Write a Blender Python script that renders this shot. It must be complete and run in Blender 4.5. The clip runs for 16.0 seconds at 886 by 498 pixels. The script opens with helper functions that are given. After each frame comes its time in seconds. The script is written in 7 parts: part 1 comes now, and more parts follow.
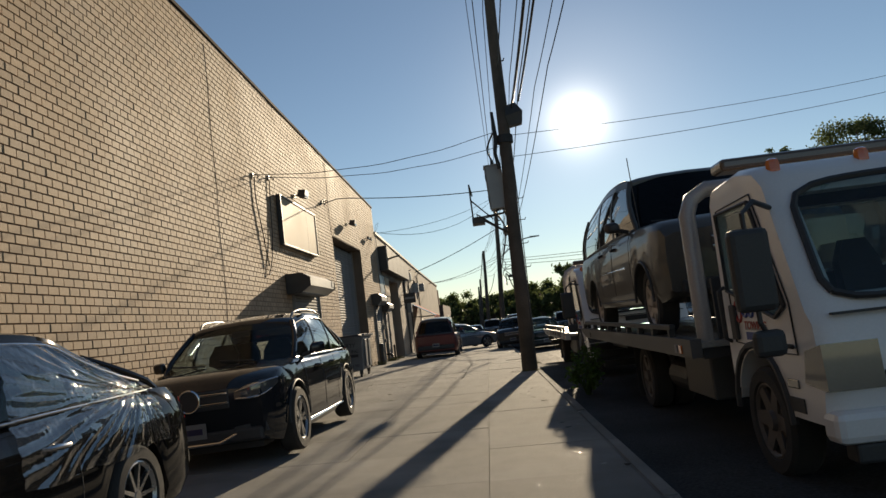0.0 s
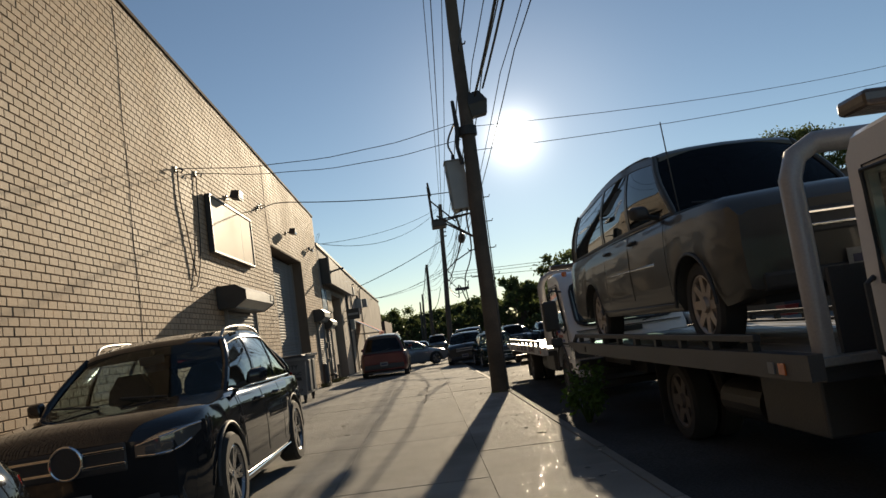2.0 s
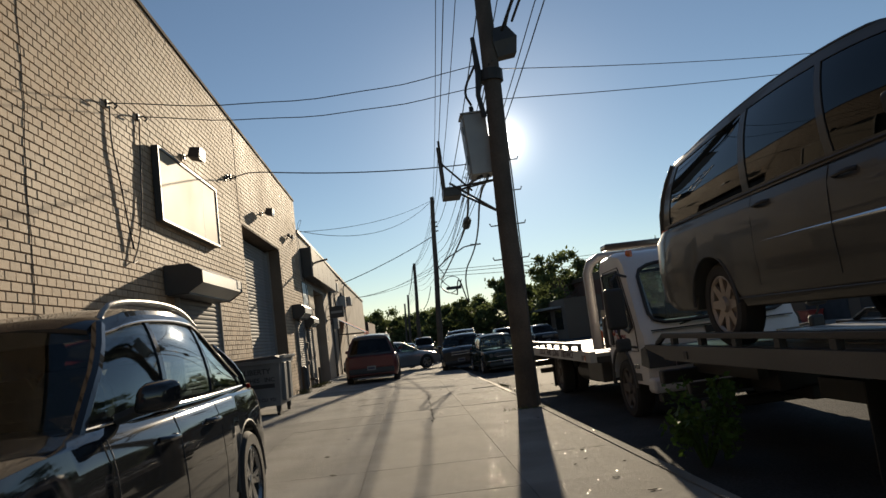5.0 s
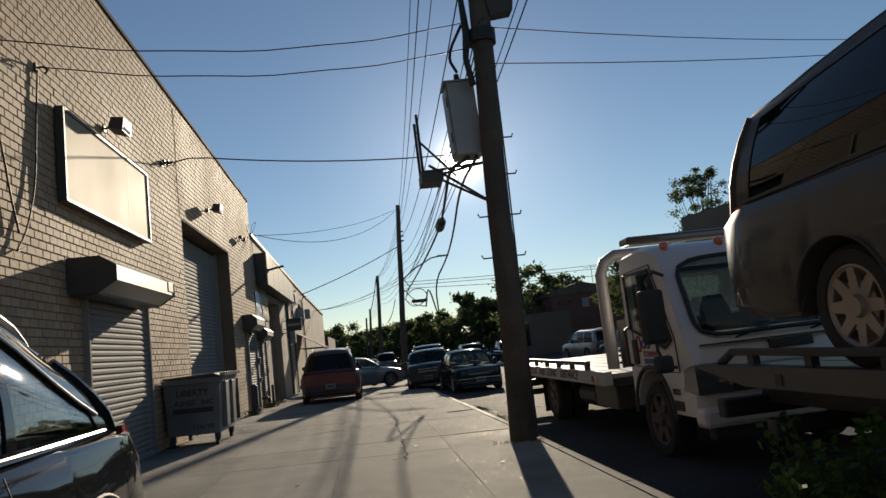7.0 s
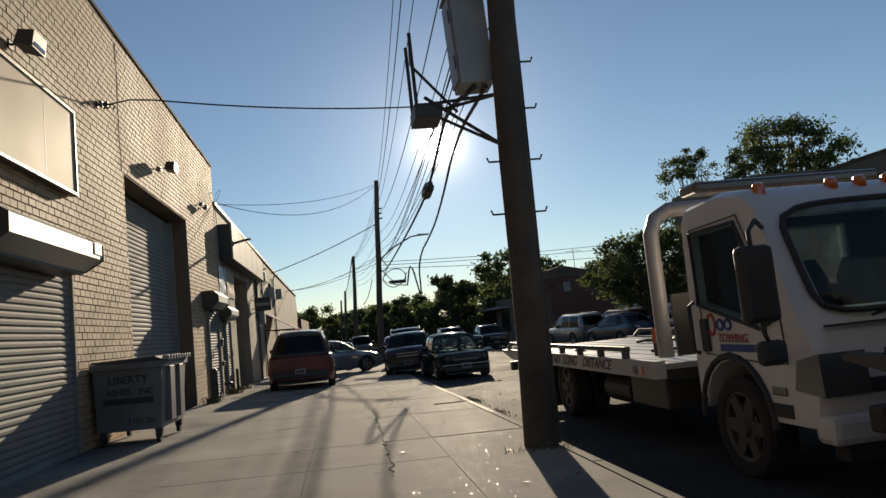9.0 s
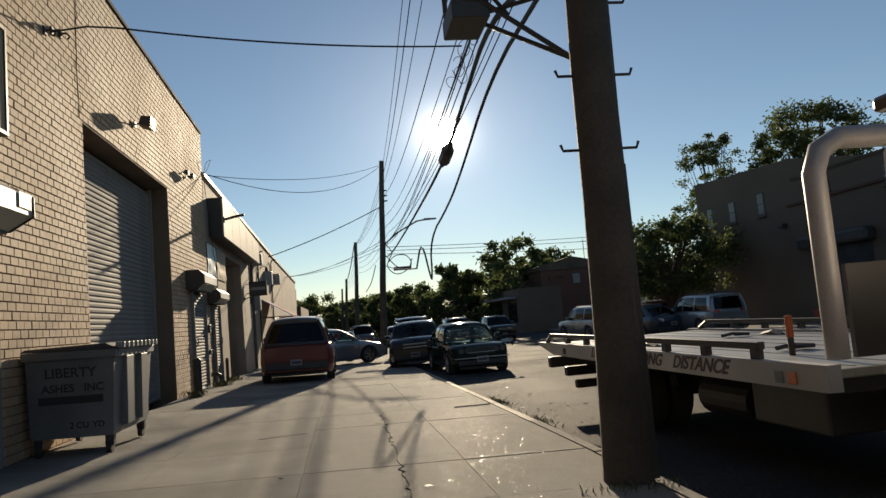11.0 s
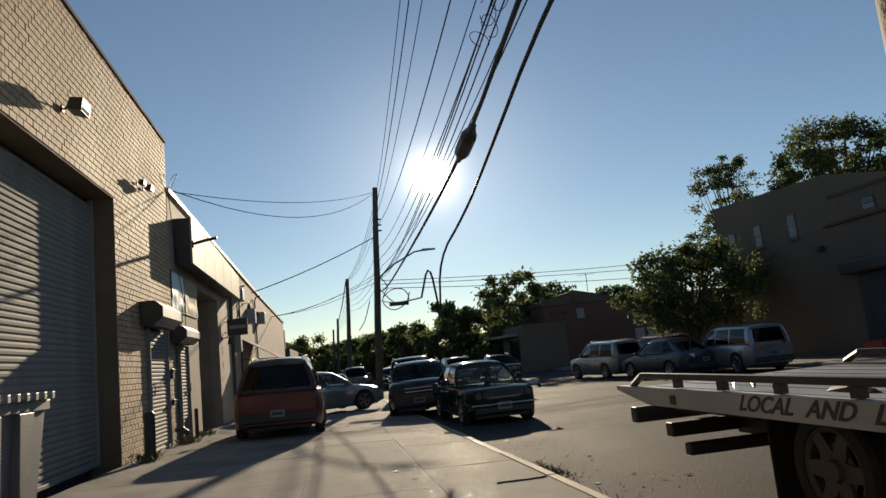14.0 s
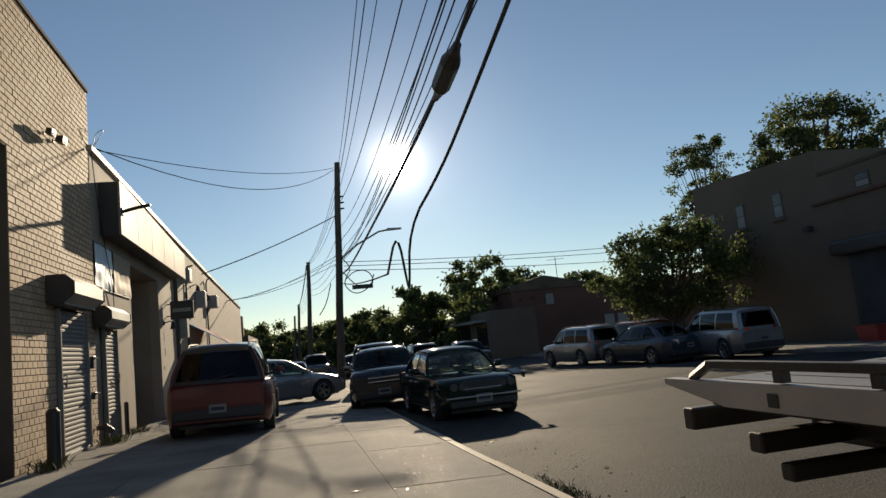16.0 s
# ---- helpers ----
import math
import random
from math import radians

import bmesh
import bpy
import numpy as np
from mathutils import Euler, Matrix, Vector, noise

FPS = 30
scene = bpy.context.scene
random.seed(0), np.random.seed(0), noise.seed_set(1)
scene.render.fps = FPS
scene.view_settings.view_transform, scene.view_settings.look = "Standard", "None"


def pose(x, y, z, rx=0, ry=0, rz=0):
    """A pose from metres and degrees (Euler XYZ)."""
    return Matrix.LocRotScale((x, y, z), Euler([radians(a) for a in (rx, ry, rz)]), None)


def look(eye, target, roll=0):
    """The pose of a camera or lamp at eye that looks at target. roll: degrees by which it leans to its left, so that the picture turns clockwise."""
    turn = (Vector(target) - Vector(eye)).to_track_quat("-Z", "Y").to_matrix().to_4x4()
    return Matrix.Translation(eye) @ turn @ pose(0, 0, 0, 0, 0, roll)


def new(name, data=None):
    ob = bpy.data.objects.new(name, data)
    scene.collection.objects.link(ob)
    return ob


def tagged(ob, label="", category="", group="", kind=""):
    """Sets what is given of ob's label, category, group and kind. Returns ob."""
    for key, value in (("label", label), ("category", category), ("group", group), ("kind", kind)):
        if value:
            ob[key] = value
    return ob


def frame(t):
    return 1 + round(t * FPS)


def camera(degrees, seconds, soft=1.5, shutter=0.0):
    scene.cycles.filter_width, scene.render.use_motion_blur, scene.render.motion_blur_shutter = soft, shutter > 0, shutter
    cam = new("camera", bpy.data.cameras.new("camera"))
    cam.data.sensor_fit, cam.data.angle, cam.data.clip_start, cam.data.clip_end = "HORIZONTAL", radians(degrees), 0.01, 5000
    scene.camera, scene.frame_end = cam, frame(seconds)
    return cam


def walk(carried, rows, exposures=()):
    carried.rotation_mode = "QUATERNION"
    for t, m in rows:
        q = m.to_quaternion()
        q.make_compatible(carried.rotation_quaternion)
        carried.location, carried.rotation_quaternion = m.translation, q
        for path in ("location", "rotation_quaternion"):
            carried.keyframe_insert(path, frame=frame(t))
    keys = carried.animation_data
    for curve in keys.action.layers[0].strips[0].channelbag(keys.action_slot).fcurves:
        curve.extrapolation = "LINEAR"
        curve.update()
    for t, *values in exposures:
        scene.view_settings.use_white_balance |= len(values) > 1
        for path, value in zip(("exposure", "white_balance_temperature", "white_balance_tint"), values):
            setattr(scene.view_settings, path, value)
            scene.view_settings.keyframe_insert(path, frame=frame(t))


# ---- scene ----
cam = camera(63.5, 16.0, soft=1.5)
METRES, EYE, TILT, LEAN, TURN = 18.43, 1.29, -0.5, 1.3, 3.0
ROWS = [
    (0.0, 0.0, 0.0, 0.0, 0.62, 6.39, 5.54),
    (0.5, -0.0058, 0.0301, 0.0012, -0.04, 7.15, 6.47),
    (1.0, -0.0119, 0.0615, 0.002, -3.17, 7.07, 7.03),
    (1.5, -0.0175, 0.0908, 0.0031, -6.0, 6.88, 7.24),
    (2.0, -0.0241, 0.1188, 0.0033, -4.28, 7.15, 6.77),
    (2.5, -0.0286, 0.149, 0.0025, -5.52, 5.97, 6.49),
    (3.0, -0.0336, 0.1804, 0.0031, -4.25, 5.56, 6.17),
    (3.5, -0.0365, 0.2116, 0.003, -5.72, 5.88, 6.74),
    (4.0, -0.0371, 0.2444, 0.0031, -5.27, 6.53, 6.03),
    (6.5, -0.0418, 0.4067, 0.0029, -7.72, 7.97, 5.29),
    (7.0, -0.0388, 0.4371, 0.004, -8.91, 8.22, 5.34),
    (7.5, -0.0374, 0.4681, 0.0035, -10.78, 8.04, 5.73),
    (8.0, -0.0354, 0.498, 0.0036, -9.52, 7.84, 5.36),
    (8.5, -0.0344, 0.5285, 0.0034, -10.7, 7.18, 4.99),
    (11.0, -0.0278, 0.6911, 0.002, -10.94, 6.13, 3.67),
    (11.5, -0.0275, 0.7223, 0.0013, -13.65, 4.83, 4.2),
    (12.0, -0.0257, 0.7522, 0.0012, -12.01, 5.13, 3.82),
    (12.5, -0.0239, 0.7803, 0.0016, -14.4, 6.95, 4.03),
    (13.0, -0.0221, 0.8108, 0.0027, -13.43, 8.83, 4.85),
    (13.5, -0.0224, 0.8411, 0.0024, -12.52, 8.91, 4.86),
    (14.0, -0.0177, 0.8718, 0.0026, -11.53, 9.29, 4.6),
    (14.5, -0.0144, 0.9025, 0.0016, -14.36, 8.7, 4.45),
    (15.0, -0.009, 0.934, 0.0016, -14.93, 8.24, 4.47),
    (15.5, -0.0058, 0.9637, 0.0017, -14.88, 8.17, 4.6),
    (16.0, 0.0008, 0.9937, 0.0023, -14.41, 8.06, 4.7),
]
walk(cam, [(t, pose(0, 0, EYE, TILT, LEAN, TURN) @ pose(METRES * x, METRES * y, METRES * z, 90 + pitch, roll, yaw)) for t, x, y, z, yaw, pitch, roll in ROWS],
     exposures=[(0.0, 0.48, 6950, 9), (4.5, 0.46, 6900, 9), (6.0, 0.28, 6450, 9), (7.2, 0.28, 6450, 9), (7.5, 0.42, 6650, 9), (8.0, 0.36, 6550, 9), (10.5, 0.44, 6900, 9), (16.0, 0.44, 6850, 9)])

# ---- sky and sun ----
SUN_AZ, SUN_EL = radians(9.2), radians(14.4)
SUN_WAY = Vector((math.sin(SUN_AZ) * math.cos(SUN_EL), math.cos(SUN_AZ) * math.cos(SUN_EL), math.sin(SUN_EL)))
world = bpy.data.worlds.new("sky")
scene.world = world
world.use_nodes = True
wn, wl = world.node_tree.nodes, world.node_tree.links
wn.clear()
w_out, w_bg = wn.new("ShaderNodeOutputWorld"), wn.new("ShaderNodeBackground")
sky = wn.new("ShaderNodeTexSky")
sky.sky_type, sky.sun_disc, sky.sun_elevation, sky.sun_rotation = "NISHITA", False, SUN_EL, SUN_AZ
sky.air_density, sky.dust_density, sky.ozone_density = 0.86, 0.02, 1.9
w_bg.inputs["Strength"].default_value = 0.069
w_co, w_dot = wn.new("ShaderNodeTexCoord"), wn.new("ShaderNodeVectorMath")
w_dot.operation = "DOT_PRODUCT"
w_dot.inputs[1].default_value = SUN_WAY
wl.new(w_co.outputs["Generated"], w_dot.inputs[0])


def w_power(exponent, gain):
    """A round glow about the sun in the hazy air."""
    c, p, m = wn.new("ShaderNodeMath"), wn.new("ShaderNodeMath"), wn.new("ShaderNodeMath")
    c.operation, p.operation, m.operation = "MAXIMUM", "POWER", "MULTIPLY"
    c.inputs[1].default_value, p.inputs[1].default_value, m.inputs[1].default_value = 0.0, exponent, gain
    wl.new(w_dot.outputs["Value"], c.inputs[0])
    wl.new(c.outputs[0], p.inputs[0])
    wl.new(p.outputs[0], m.inputs[0])
    return m


w_sum = wn.new("ShaderNodeMath")
w_sum.operation = "ADD"
w_near, w_wide = wn.new("ShaderNodeMath"), wn.new("ShaderNodeMath")
w_near.operation = w_wide.operation = "ADD"
wl.new(w_power(9000, 320).outputs[0], w_near.inputs[0])
wl.new(w_power(1300, 10).outputs[0], w_near.inputs[1])
wl.new(w_power(110, 2.4).outputs[0], w_wide.inputs[0])
wl.new(w_power(9, 0.3).outputs[0], w_wide.inputs[1])
wl.new(w_near.outputs[0], w_sum.inputs[0])
wl.new(w_wide.outputs[0], w_sum.inputs[1])
w_tint = wn.new("ShaderNodeMix")
w_tint.data_type, w_tint.blend_type = "RGBA", "MULTIPLY"
w_tint.inputs[0].default_value = 1.0
w_tint.inputs[7].default_value = (1.0, 0.96, 0.9, 1)
wl.new(w_sum.outputs[0], w_tint.inputs[6])
w_add = wn.new("ShaderNodeMix")
w_add.data_type, w_add.blend_type = "RGBA", "ADD"
w_add.inputs[0].default_value = 1.0
wl.new(sky.outputs[0], w_add.inputs[6])
wl.new(w_tint.outputs[2], w_add.inputs[7])
wl.new(w_add.outputs[2], w_bg.inputs["Color"])
wl.new(w_bg.outputs[0], w_out.inputs[0])

sun = new("sun", bpy.data.lights.new("sun", "SUN"))
sun.data.energy, sun.data.angle, sun.data.color = 4.8, radians(0.55), (1.0, 0.835, 0.62)
sun.matrix_world = look(SUN_WAY * 60, (0, 0, 0))

# ---- materials ----


def mat(name, col, rough=0.6, metal=0.0, var=0.18, scale=5.0, bump=0.15, bscale=60.0, col2=None, stain=0.25, coat=0.0, per_piece=0.0, spec=0.5):
    m = bpy.data.materials.new(name)
    m.use_nodes = True
    n, l = m.node_tree.nodes, m.node_tree.links
    b = n["Principled BSDF"]
    co = n.new("ShaderNodeTexCoord")
    big, fine = n.new("ShaderNodeTexNoise"), n.new("ShaderNodeTexNoise")
    big.inputs["Scale"].default_value, fine.inputs["Scale"].default_value = scale * 0.22, bscale
    big.inputs["Detail"].default_value, fine.inputs["Detail"].default_value = 6, 4
    for q in (big, fine):
        l.new(co.outputs["Object"], q.inputs["Vector"])
    ramp = n.new("ShaderNodeValToRGB")
    c2 = col2 or [c * (1 - stain) for c in col]
    ramp.color_ramp.elements[0].position, ramp.color_ramp.elements[1].position = 0.32, 0.68
    ramp.color_ramp.elements[0].color = (*c2, 1)
    ramp.color_ramp.elements[1].color = (*[min(1, c * (1 + var * 0.5)) for c in col], 1)
    l.new(big.outputs["Fac"], ramp.inputs[0])
    grain = n.new("ShaderNodeMix")
    grain.data_type, grain.blend_type = "RGBA", "MULTIPLY"
    grain.inputs[0].default_value = 1.0
    g = n.new("ShaderNodeMapRange")
    g.inputs["To Min"].default_value, g.inputs["To Max"].default_value = 1 - var, 1 + var
    l.new(fine.outputs["Fac"], g.inputs["Value"])
    l.new(ramp.outputs[0], grain.inputs[6])
    l.new(g.outputs[0], grain.inputs[7])
    colour = grain.outputs[2]
    if per_piece:
        info, geo = n.new("ShaderNodeObjectInfo"), n.new("ShaderNodeNewGeometry")
        add, fr, mr, mx = n.new("ShaderNodeMath"), n.new("ShaderNodeMath"), n.new("ShaderNodeMapRange"), n.new("ShaderNodeMix")
        add.operation, fr.operation = "ADD", "FRACT"
        l.new(info.outputs["Random"], add.inputs[0])
        l.new(geo.outputs["Random Per Island"], add.inputs[1])
        l.new(add.outputs[0], fr.inputs[0])
        l.new(fr.outputs[0], mr.inputs["Value"])
        mr.inputs["To Min"].default_value, mr.inputs["To Max"].default_value = 1 - per_piece, 1 + per_piece
        mx.data_type, mx.blend_type = "RGBA", "MULTIPLY"
        mx.inputs[0].default_value = 1.0
        l.new(colour, mx.inputs[6])
        l.new(mr.outputs[0], mx.inputs[7])
        colour = mx.outputs[2]
    l.new(colour, b.inputs["Base Color"])
    rr = n.new("ShaderNodeMapRange")
    rr.inputs["To Min"].default_value, rr.inputs["To Max"].default_value = max(0.02, rough * 0.82), min(1, rough * 1.18)
    l.new(big.outputs["Fac"], rr.inputs["Value"])
    l.new(rr.outputs[0], b.inputs["Roughness"])
    b.inputs["Metallic"].default_value = metal
    b.inputs["Coat Weight"].default_value = coat
    b.inputs["Coat Roughness"].default_value = 0.04
    b.inputs["Specular IOR Level"].default_value = spec
    if bump:
        bp = n.new("ShaderNodeBump")
        bp.inputs["Strength"].default_value, bp.inputs["Distance"].default_value = bump, 0.01
        l.new(fine.outputs["Fac"], bp.inputs["Height"])
        l.new(bp.outputs[0], b.inputs["Normal"])
    return m


def glass_mat(name, tint, clear=0.6, rough=0.02, f0=0.04, haze=0.0):
    """Thin clear sheet: it lets light through and mirrors more at a flat angle."""
    m = bpy.data.materials.new(name)
    m.use_nodes = True
    n, l = m.node_tree.nodes, m.node_tree.links
    n.remove(n["Principled BSDF"])
    tr, gl, mx, lw = n.new("ShaderNodeBsdfTransparent"), n.new("ShaderNodeBsdfGlossy"), n.new("ShaderNodeMixShader"), n.new("ShaderNodeLayerWeight")
    tr.inputs[0].default_value = (*[t * clear for t in tint], 1)
    gl.inputs[0].default_value, gl.inputs["Roughness"].default_value = (1, 1, 1, 1), rough
    lw.inputs["Blend"].default_value = 0.5
    pw, ma = n.new("ShaderNodeMath"), n.new("ShaderNodeMath")
    pw.operation, ma.operation = "POWER", "MULTIPLY_ADD"
    pw.inputs[1].default_value, ma.inputs[1].default_value, ma.inputs[2].default_value = 5.0, 1 - f0, f0
    l.new(lw.outputs["Facing"], pw.inputs[0])
    l.new(pw.outputs[0], ma.inputs[0])
    l.new(ma.outputs[0], mx.inputs[0])
    under = tr.outputs[0]
    if haze:
        df, dd, both, hz = n.new("ShaderNodeBsdfTranslucent"), n.new("ShaderNodeBsdfDiffuse"), n.new("ShaderNodeMixShader"), n.new("ShaderNodeMixShader")
        df.inputs[0].default_value = dd.inputs[0].default_value = (0.85, 0.87, 0.88, 1)
        both.inputs[0].default_value, hz.inputs[0].default_value = 0.5, haze
        l.new(df.outputs[0], both.inputs[1])
        l.new(dd.outputs[0], both.inputs[2])
        l.new(tr.outputs[0], hz.inputs[1])
        l.new(both.outputs[0], hz.inputs[2])
        under = hz.outputs[0]
    l.new(under, mx.inputs[1])
    l.new(gl.outputs[0], mx.inputs[2])
    l.new(mx.outputs[0], n["Material Output"].inputs[0])
    return m


def leaf_through(m, share):
    """Lets light through thin leaves."""
    n, l = m.node_tree.nodes, m.node_tree.links
    b, o = n["Principled BSDF"], n["Material Output"]
    tl, mx = n.new("ShaderNodeBsdfTranslucent"), n.new("ShaderNodeMixShader")
    l.new(b.inputs["Base Color"].links[0].from_socket, tl.inputs[0])
    mx.inputs[0].default_value = share
    l.new(b.outputs[0], mx.inputs[1])
    l.new(tl.outputs[0], mx.inputs[2])
    l.new(mx.outputs[0], o.inputs[0])
    return m


def glow_mat(name, col, strength):
    m = mat(name, col, 0.3, bump=0)
    b = m.node_tree.nodes["Principled BSDF"]
    b.inputs["Emission Color"].default_value = (*col, 1)
    b.inputs["Emission Strength"].default_value = strength
    return m


M_BRICK = mat("tan_brick", (0.475, 0.335, 0.212), 0.75, var=0.16, scale=2.2, bump=0.35, bscale=45, stain=0.22, per_piece=0.13)
M_MORTAR = mat("dark_mortar", (0.165, 0.122, 0.088), 0.95, bump=0.5, bscale=120)
M_BRICK2 = mat("grey_tan_masonry", (0.34, 0.28, 0.22), 0.85, var=0.15, scale=3, bump=0.3, bscale=50, per_piece=0.1)
M_CONC = mat("sidewalk_concrete", (0.262, 0.255, 0.238), 0.9, spec=0.08, var=0.45, scale=3.5, bump=0.75, bscale=190, stain=0.3, per_piece=0.07)
M_KERB = mat("pale_kerb_concrete", (0.34, 0.30, 0.25), 0.85, var=0.2, bump=0.4, bscale=90)
M_ASPH = mat("worn_asphalt", (0.055, 0.056, 0.057), 0.88, spec=0.07, var=0.85, scale=2.6, bump=1.0, bscale=42, stain=0.3)
M_JOINT = mat("joint_filler", (0.05, 0.045, 0.04), 0.9)
M_ROOF = mat("roof_metal_edge", (0.12, 0.095, 0.075), 0.85, 0.0, spec=0.05)
M_STEEL = mat("galvanised_steel", (0.32, 0.32, 0.31), 0.5, 0.35, var=0.12, bump=0.1)
M_SHUT = mat("grey_shutter", (0.27, 0.262, 0.25), 0.75, 0.0, spec=0.1, var=0.12, bump=0.1, scale=4)
# dark steel parts; also the shade colour on fascia and shutter housing ends
M_DKSTEEL = mat("dark_painted_steel_and_shade", (0.055, 0.053, 0.052), 0.5, 0.3, bump=0.2)
M_PANEL = mat("faded_sign_panel", (0.41, 0.325, 0.225), 0.6, 0.0, spec=0.08, var=0.06, scale=2, bump=0.05, stain=0.12)
M_FASCIA = mat("beige_fascia_panel", (0.31, 0.295, 0.27), 0.65, 0.0, spec=0.15, var=0.08, scale=1.2, bump=0.08)
M_CREAM = mat("cream_coping", (0.60, 0.54, 0.44), 0.6)
M_WOOD = mat("weathered_pole_wood", (0.085, 0.07, 0.056), 0.85, var=0.35, scale=9, bump=0.8, bscale=35, stain=0.4)
M_CABLE = mat("black_cable", (0.02, 0.02, 0.02), 0.6, bump=0)
M_GREYBOX = mat("grey_steel_box", (0.30, 0.31, 0.31), 0.5, 0.2)
M_DUMP = mat("grey_blue_dumpster_paint", (0.17, 0.175, 0.18), 0.5, 0.2, var=0.25, scale=5, bump=0.25, stain=0.4)
M_LETTER = mat("black_stencil_paint", (0.03, 0.03, 0.03), 0.7)
M_RUBBER = mat("tyre_rubber", (0.038, 0.036, 0.034), 0.85, bump=0.4, bscale=80)
M_ALLOY = mat("alloy_wheel", (0.45, 0.45, 0.45), 0.28, 0.9, bump=0.05)
M_CHROME = mat("chrome_trim", (0.75, 0.75, 0.75), 0.12, 1.0, var=0.03, bump=0)
M_PLASTIC = mat("black_plastic", (0.04, 0.04, 0.041), 0.55, bump=0.15)
M_SEAT = mat("dark_upholstery", (0.03, 0.028, 0.027), 0.85)
M_BLACKP = mat("black_car_paint", (0.02, 0.022, 0.025), 0.5, 0.0, var=0.05, bump=0, coat=1.0, spec=0.0)
M_SEDANP = mat("black_sedan_paint", (0.010, 0.010, 0.010), 0.5, 0.0, var=0.05, bump=0, coat=0.7, spec=0.0)
M_RED = mat("maroon_van_paint", (0.14, 0.021, 0.018), 0.4, 0.1, var=0.08, bump=0, coat=0.3)
M_DKVAN = mat("dark_brown_van_paint", (0.035, 0.028, 0.026), 0.35, 0.1, bump=0, coat=0.4)
M_SILVER = mat("silver_car_paint", (0.34, 0.345, 0.35), 0.3, 0.6, var=0.05, bump=0, coat=0.7)
M_GREEN = mat("dark_green_car_paint", (0.012, 0.028, 0.024), 0.5, 0.0, var=0.1, bump=0, coat=0.5, spec=0.0)
M_PEWTER = mat("pewter_suv_paint", (0.078, 0.073, 0.064), 0.45, 0.1, var=0.08, bump=0, coat=0.3, spec=0.2)
M_BLUECAR = mat("dark_blue_car_paint", (0.04, 0.05, 0.065), 0.3, 0.3, bump=0, coat=0.6)
M_WHITE = mat("white_truck_paint", (0.76, 0.74, 0.73), 0.35, 0.0, var=0.06, scale=3, bump=0.03, coat=0.4, stain=0.12)
M_DECK = mat("worn_steel_deck", (0.36, 0.35, 0.33), 0.42, 0.5, var=0.2, scale=4, bump=0.25, bscale=70)
M_DECKSIDE = mat("white_deck_side", (0.52, 0.50, 0.48), 0.45, 0.1, var=0.12, bump=0.1)
M_GREYDECK = mat("grey_deck_side", (0.11, 0.105, 0.10), 0.5, 0.2, bump=0.2)
M_AMBER = mat("amber_lens", (0.75, 0.16, 0.02), 0.15, bump=0, coat=1)
M_REDLENS = mat("red_lens", (0.45, 0.02, 0.02), 0.12, bump=0, coat=1)
M_LENS = mat("headlamp_lens", (0.10, 0.105, 0.11), 0.1, 0.2, bump=0, coat=1)
M_PLATE = mat("pale_plate", (0.24, 0.24, 0.235), 0.5)
M_INK = mat("dark_ink", (0.03, 0.03, 0.08), 0.5)
M_BLUEINK = mat("blue_lettering", (0.04, 0.07, 0.28), 0.4)
M_REDINK = mat("red_lettering", (0.42, 0.06, 0.05), 0.4)
M_BROWNINK = mat("brown_lettering", (0.07, 0.035, 0.045), 0.5)
M_GLASS = glass_mat("car_glass", (0.62, 0.72, 0.68), 0.75)
M_SEMI = glass_mat("lightly_tinted_glass", (0.78, 0.86, 0.86), 0.8)
M_CLEAR = glass_mat("clear_car_glass", (0.94, 0.99, 0.93), 0.98)
M_DUSTY = glass_mat("dusty_windscreen", (0.93, 0.99, 0.9), 0.97, 0.05, 0.04, 0.07)
M_GRIT = mat("glass_grit", (0.4, 0.4, 0.39), 0.17, 0.0, bump=0, spec=0.8)
M_TINT = glass_mat("tinted_glass", (0.5, 0.55, 0.6), 0.08)
M_WRAP = glass_mat("plastic_film", (0.93, 0.95, 0.95), 0.95, 0.045, 0.16, 0.03)
M_BARK = mat("bark", (0.10, 0.075, 0.055), 0.9, bump=0.8, bscale=30)
M_LEAF = leaf_through(mat("leaves", (0.095, 0.12, 0.045), 0.6, var=0.3, scale=4, bump=0, per_piece=0.35, spec=0.2), 0.5)
M_WEED = leaf_through(mat("weed_leaves", (0.08, 0.14, 0.03), 0.5, var=0.3, bump=0, per_piece=0.3, spec=0.2), 0.4)
M_GRASS = mat("dry_grass", (0.11, 0.115, 0.045), 0.8, var=0.3, bump=0, per_piece=0.35)
M_BROWNB = mat("brown_stucco", (0.145, 0.11, 0.082), 0.85, var=0.15, scale=1.2, bump=0.3, bscale=40, stain=0.25)
M_REDBR = mat("dark_red_brick", (0.12, 0.06, 0.045), 0.9, var=0.2, scale=2, bump=0.3)
M_DARKWIN = mat("dark_window", (0.02, 0.022, 0.025), 0.15, bump=0)
M_AWN_B = mat("blue_awning", (0.06, 0.16, 0.32), 0.9, spec=0.05)
M_AWN_R = mat("red_awning", (0.42, 0.07, 0.05), 0.9, spec=0.05)
M_LITTER = mat("litter_paper", (0.42, 0.40, 0.36), 0.9)
M_BROWNDOOR = mat("grey_blue_steel_door", (0.085, 0.09, 0.10), 0.8, 0.0, spec=0.05)
M_ORANGE = mat("orange_marker", (0.45, 0.10, 0.03), 0.6)

# ---- mesh helpers ----


def tag(ob, label, category, group="", kind=""):
    return tagged(ob, label, category, group, kind)


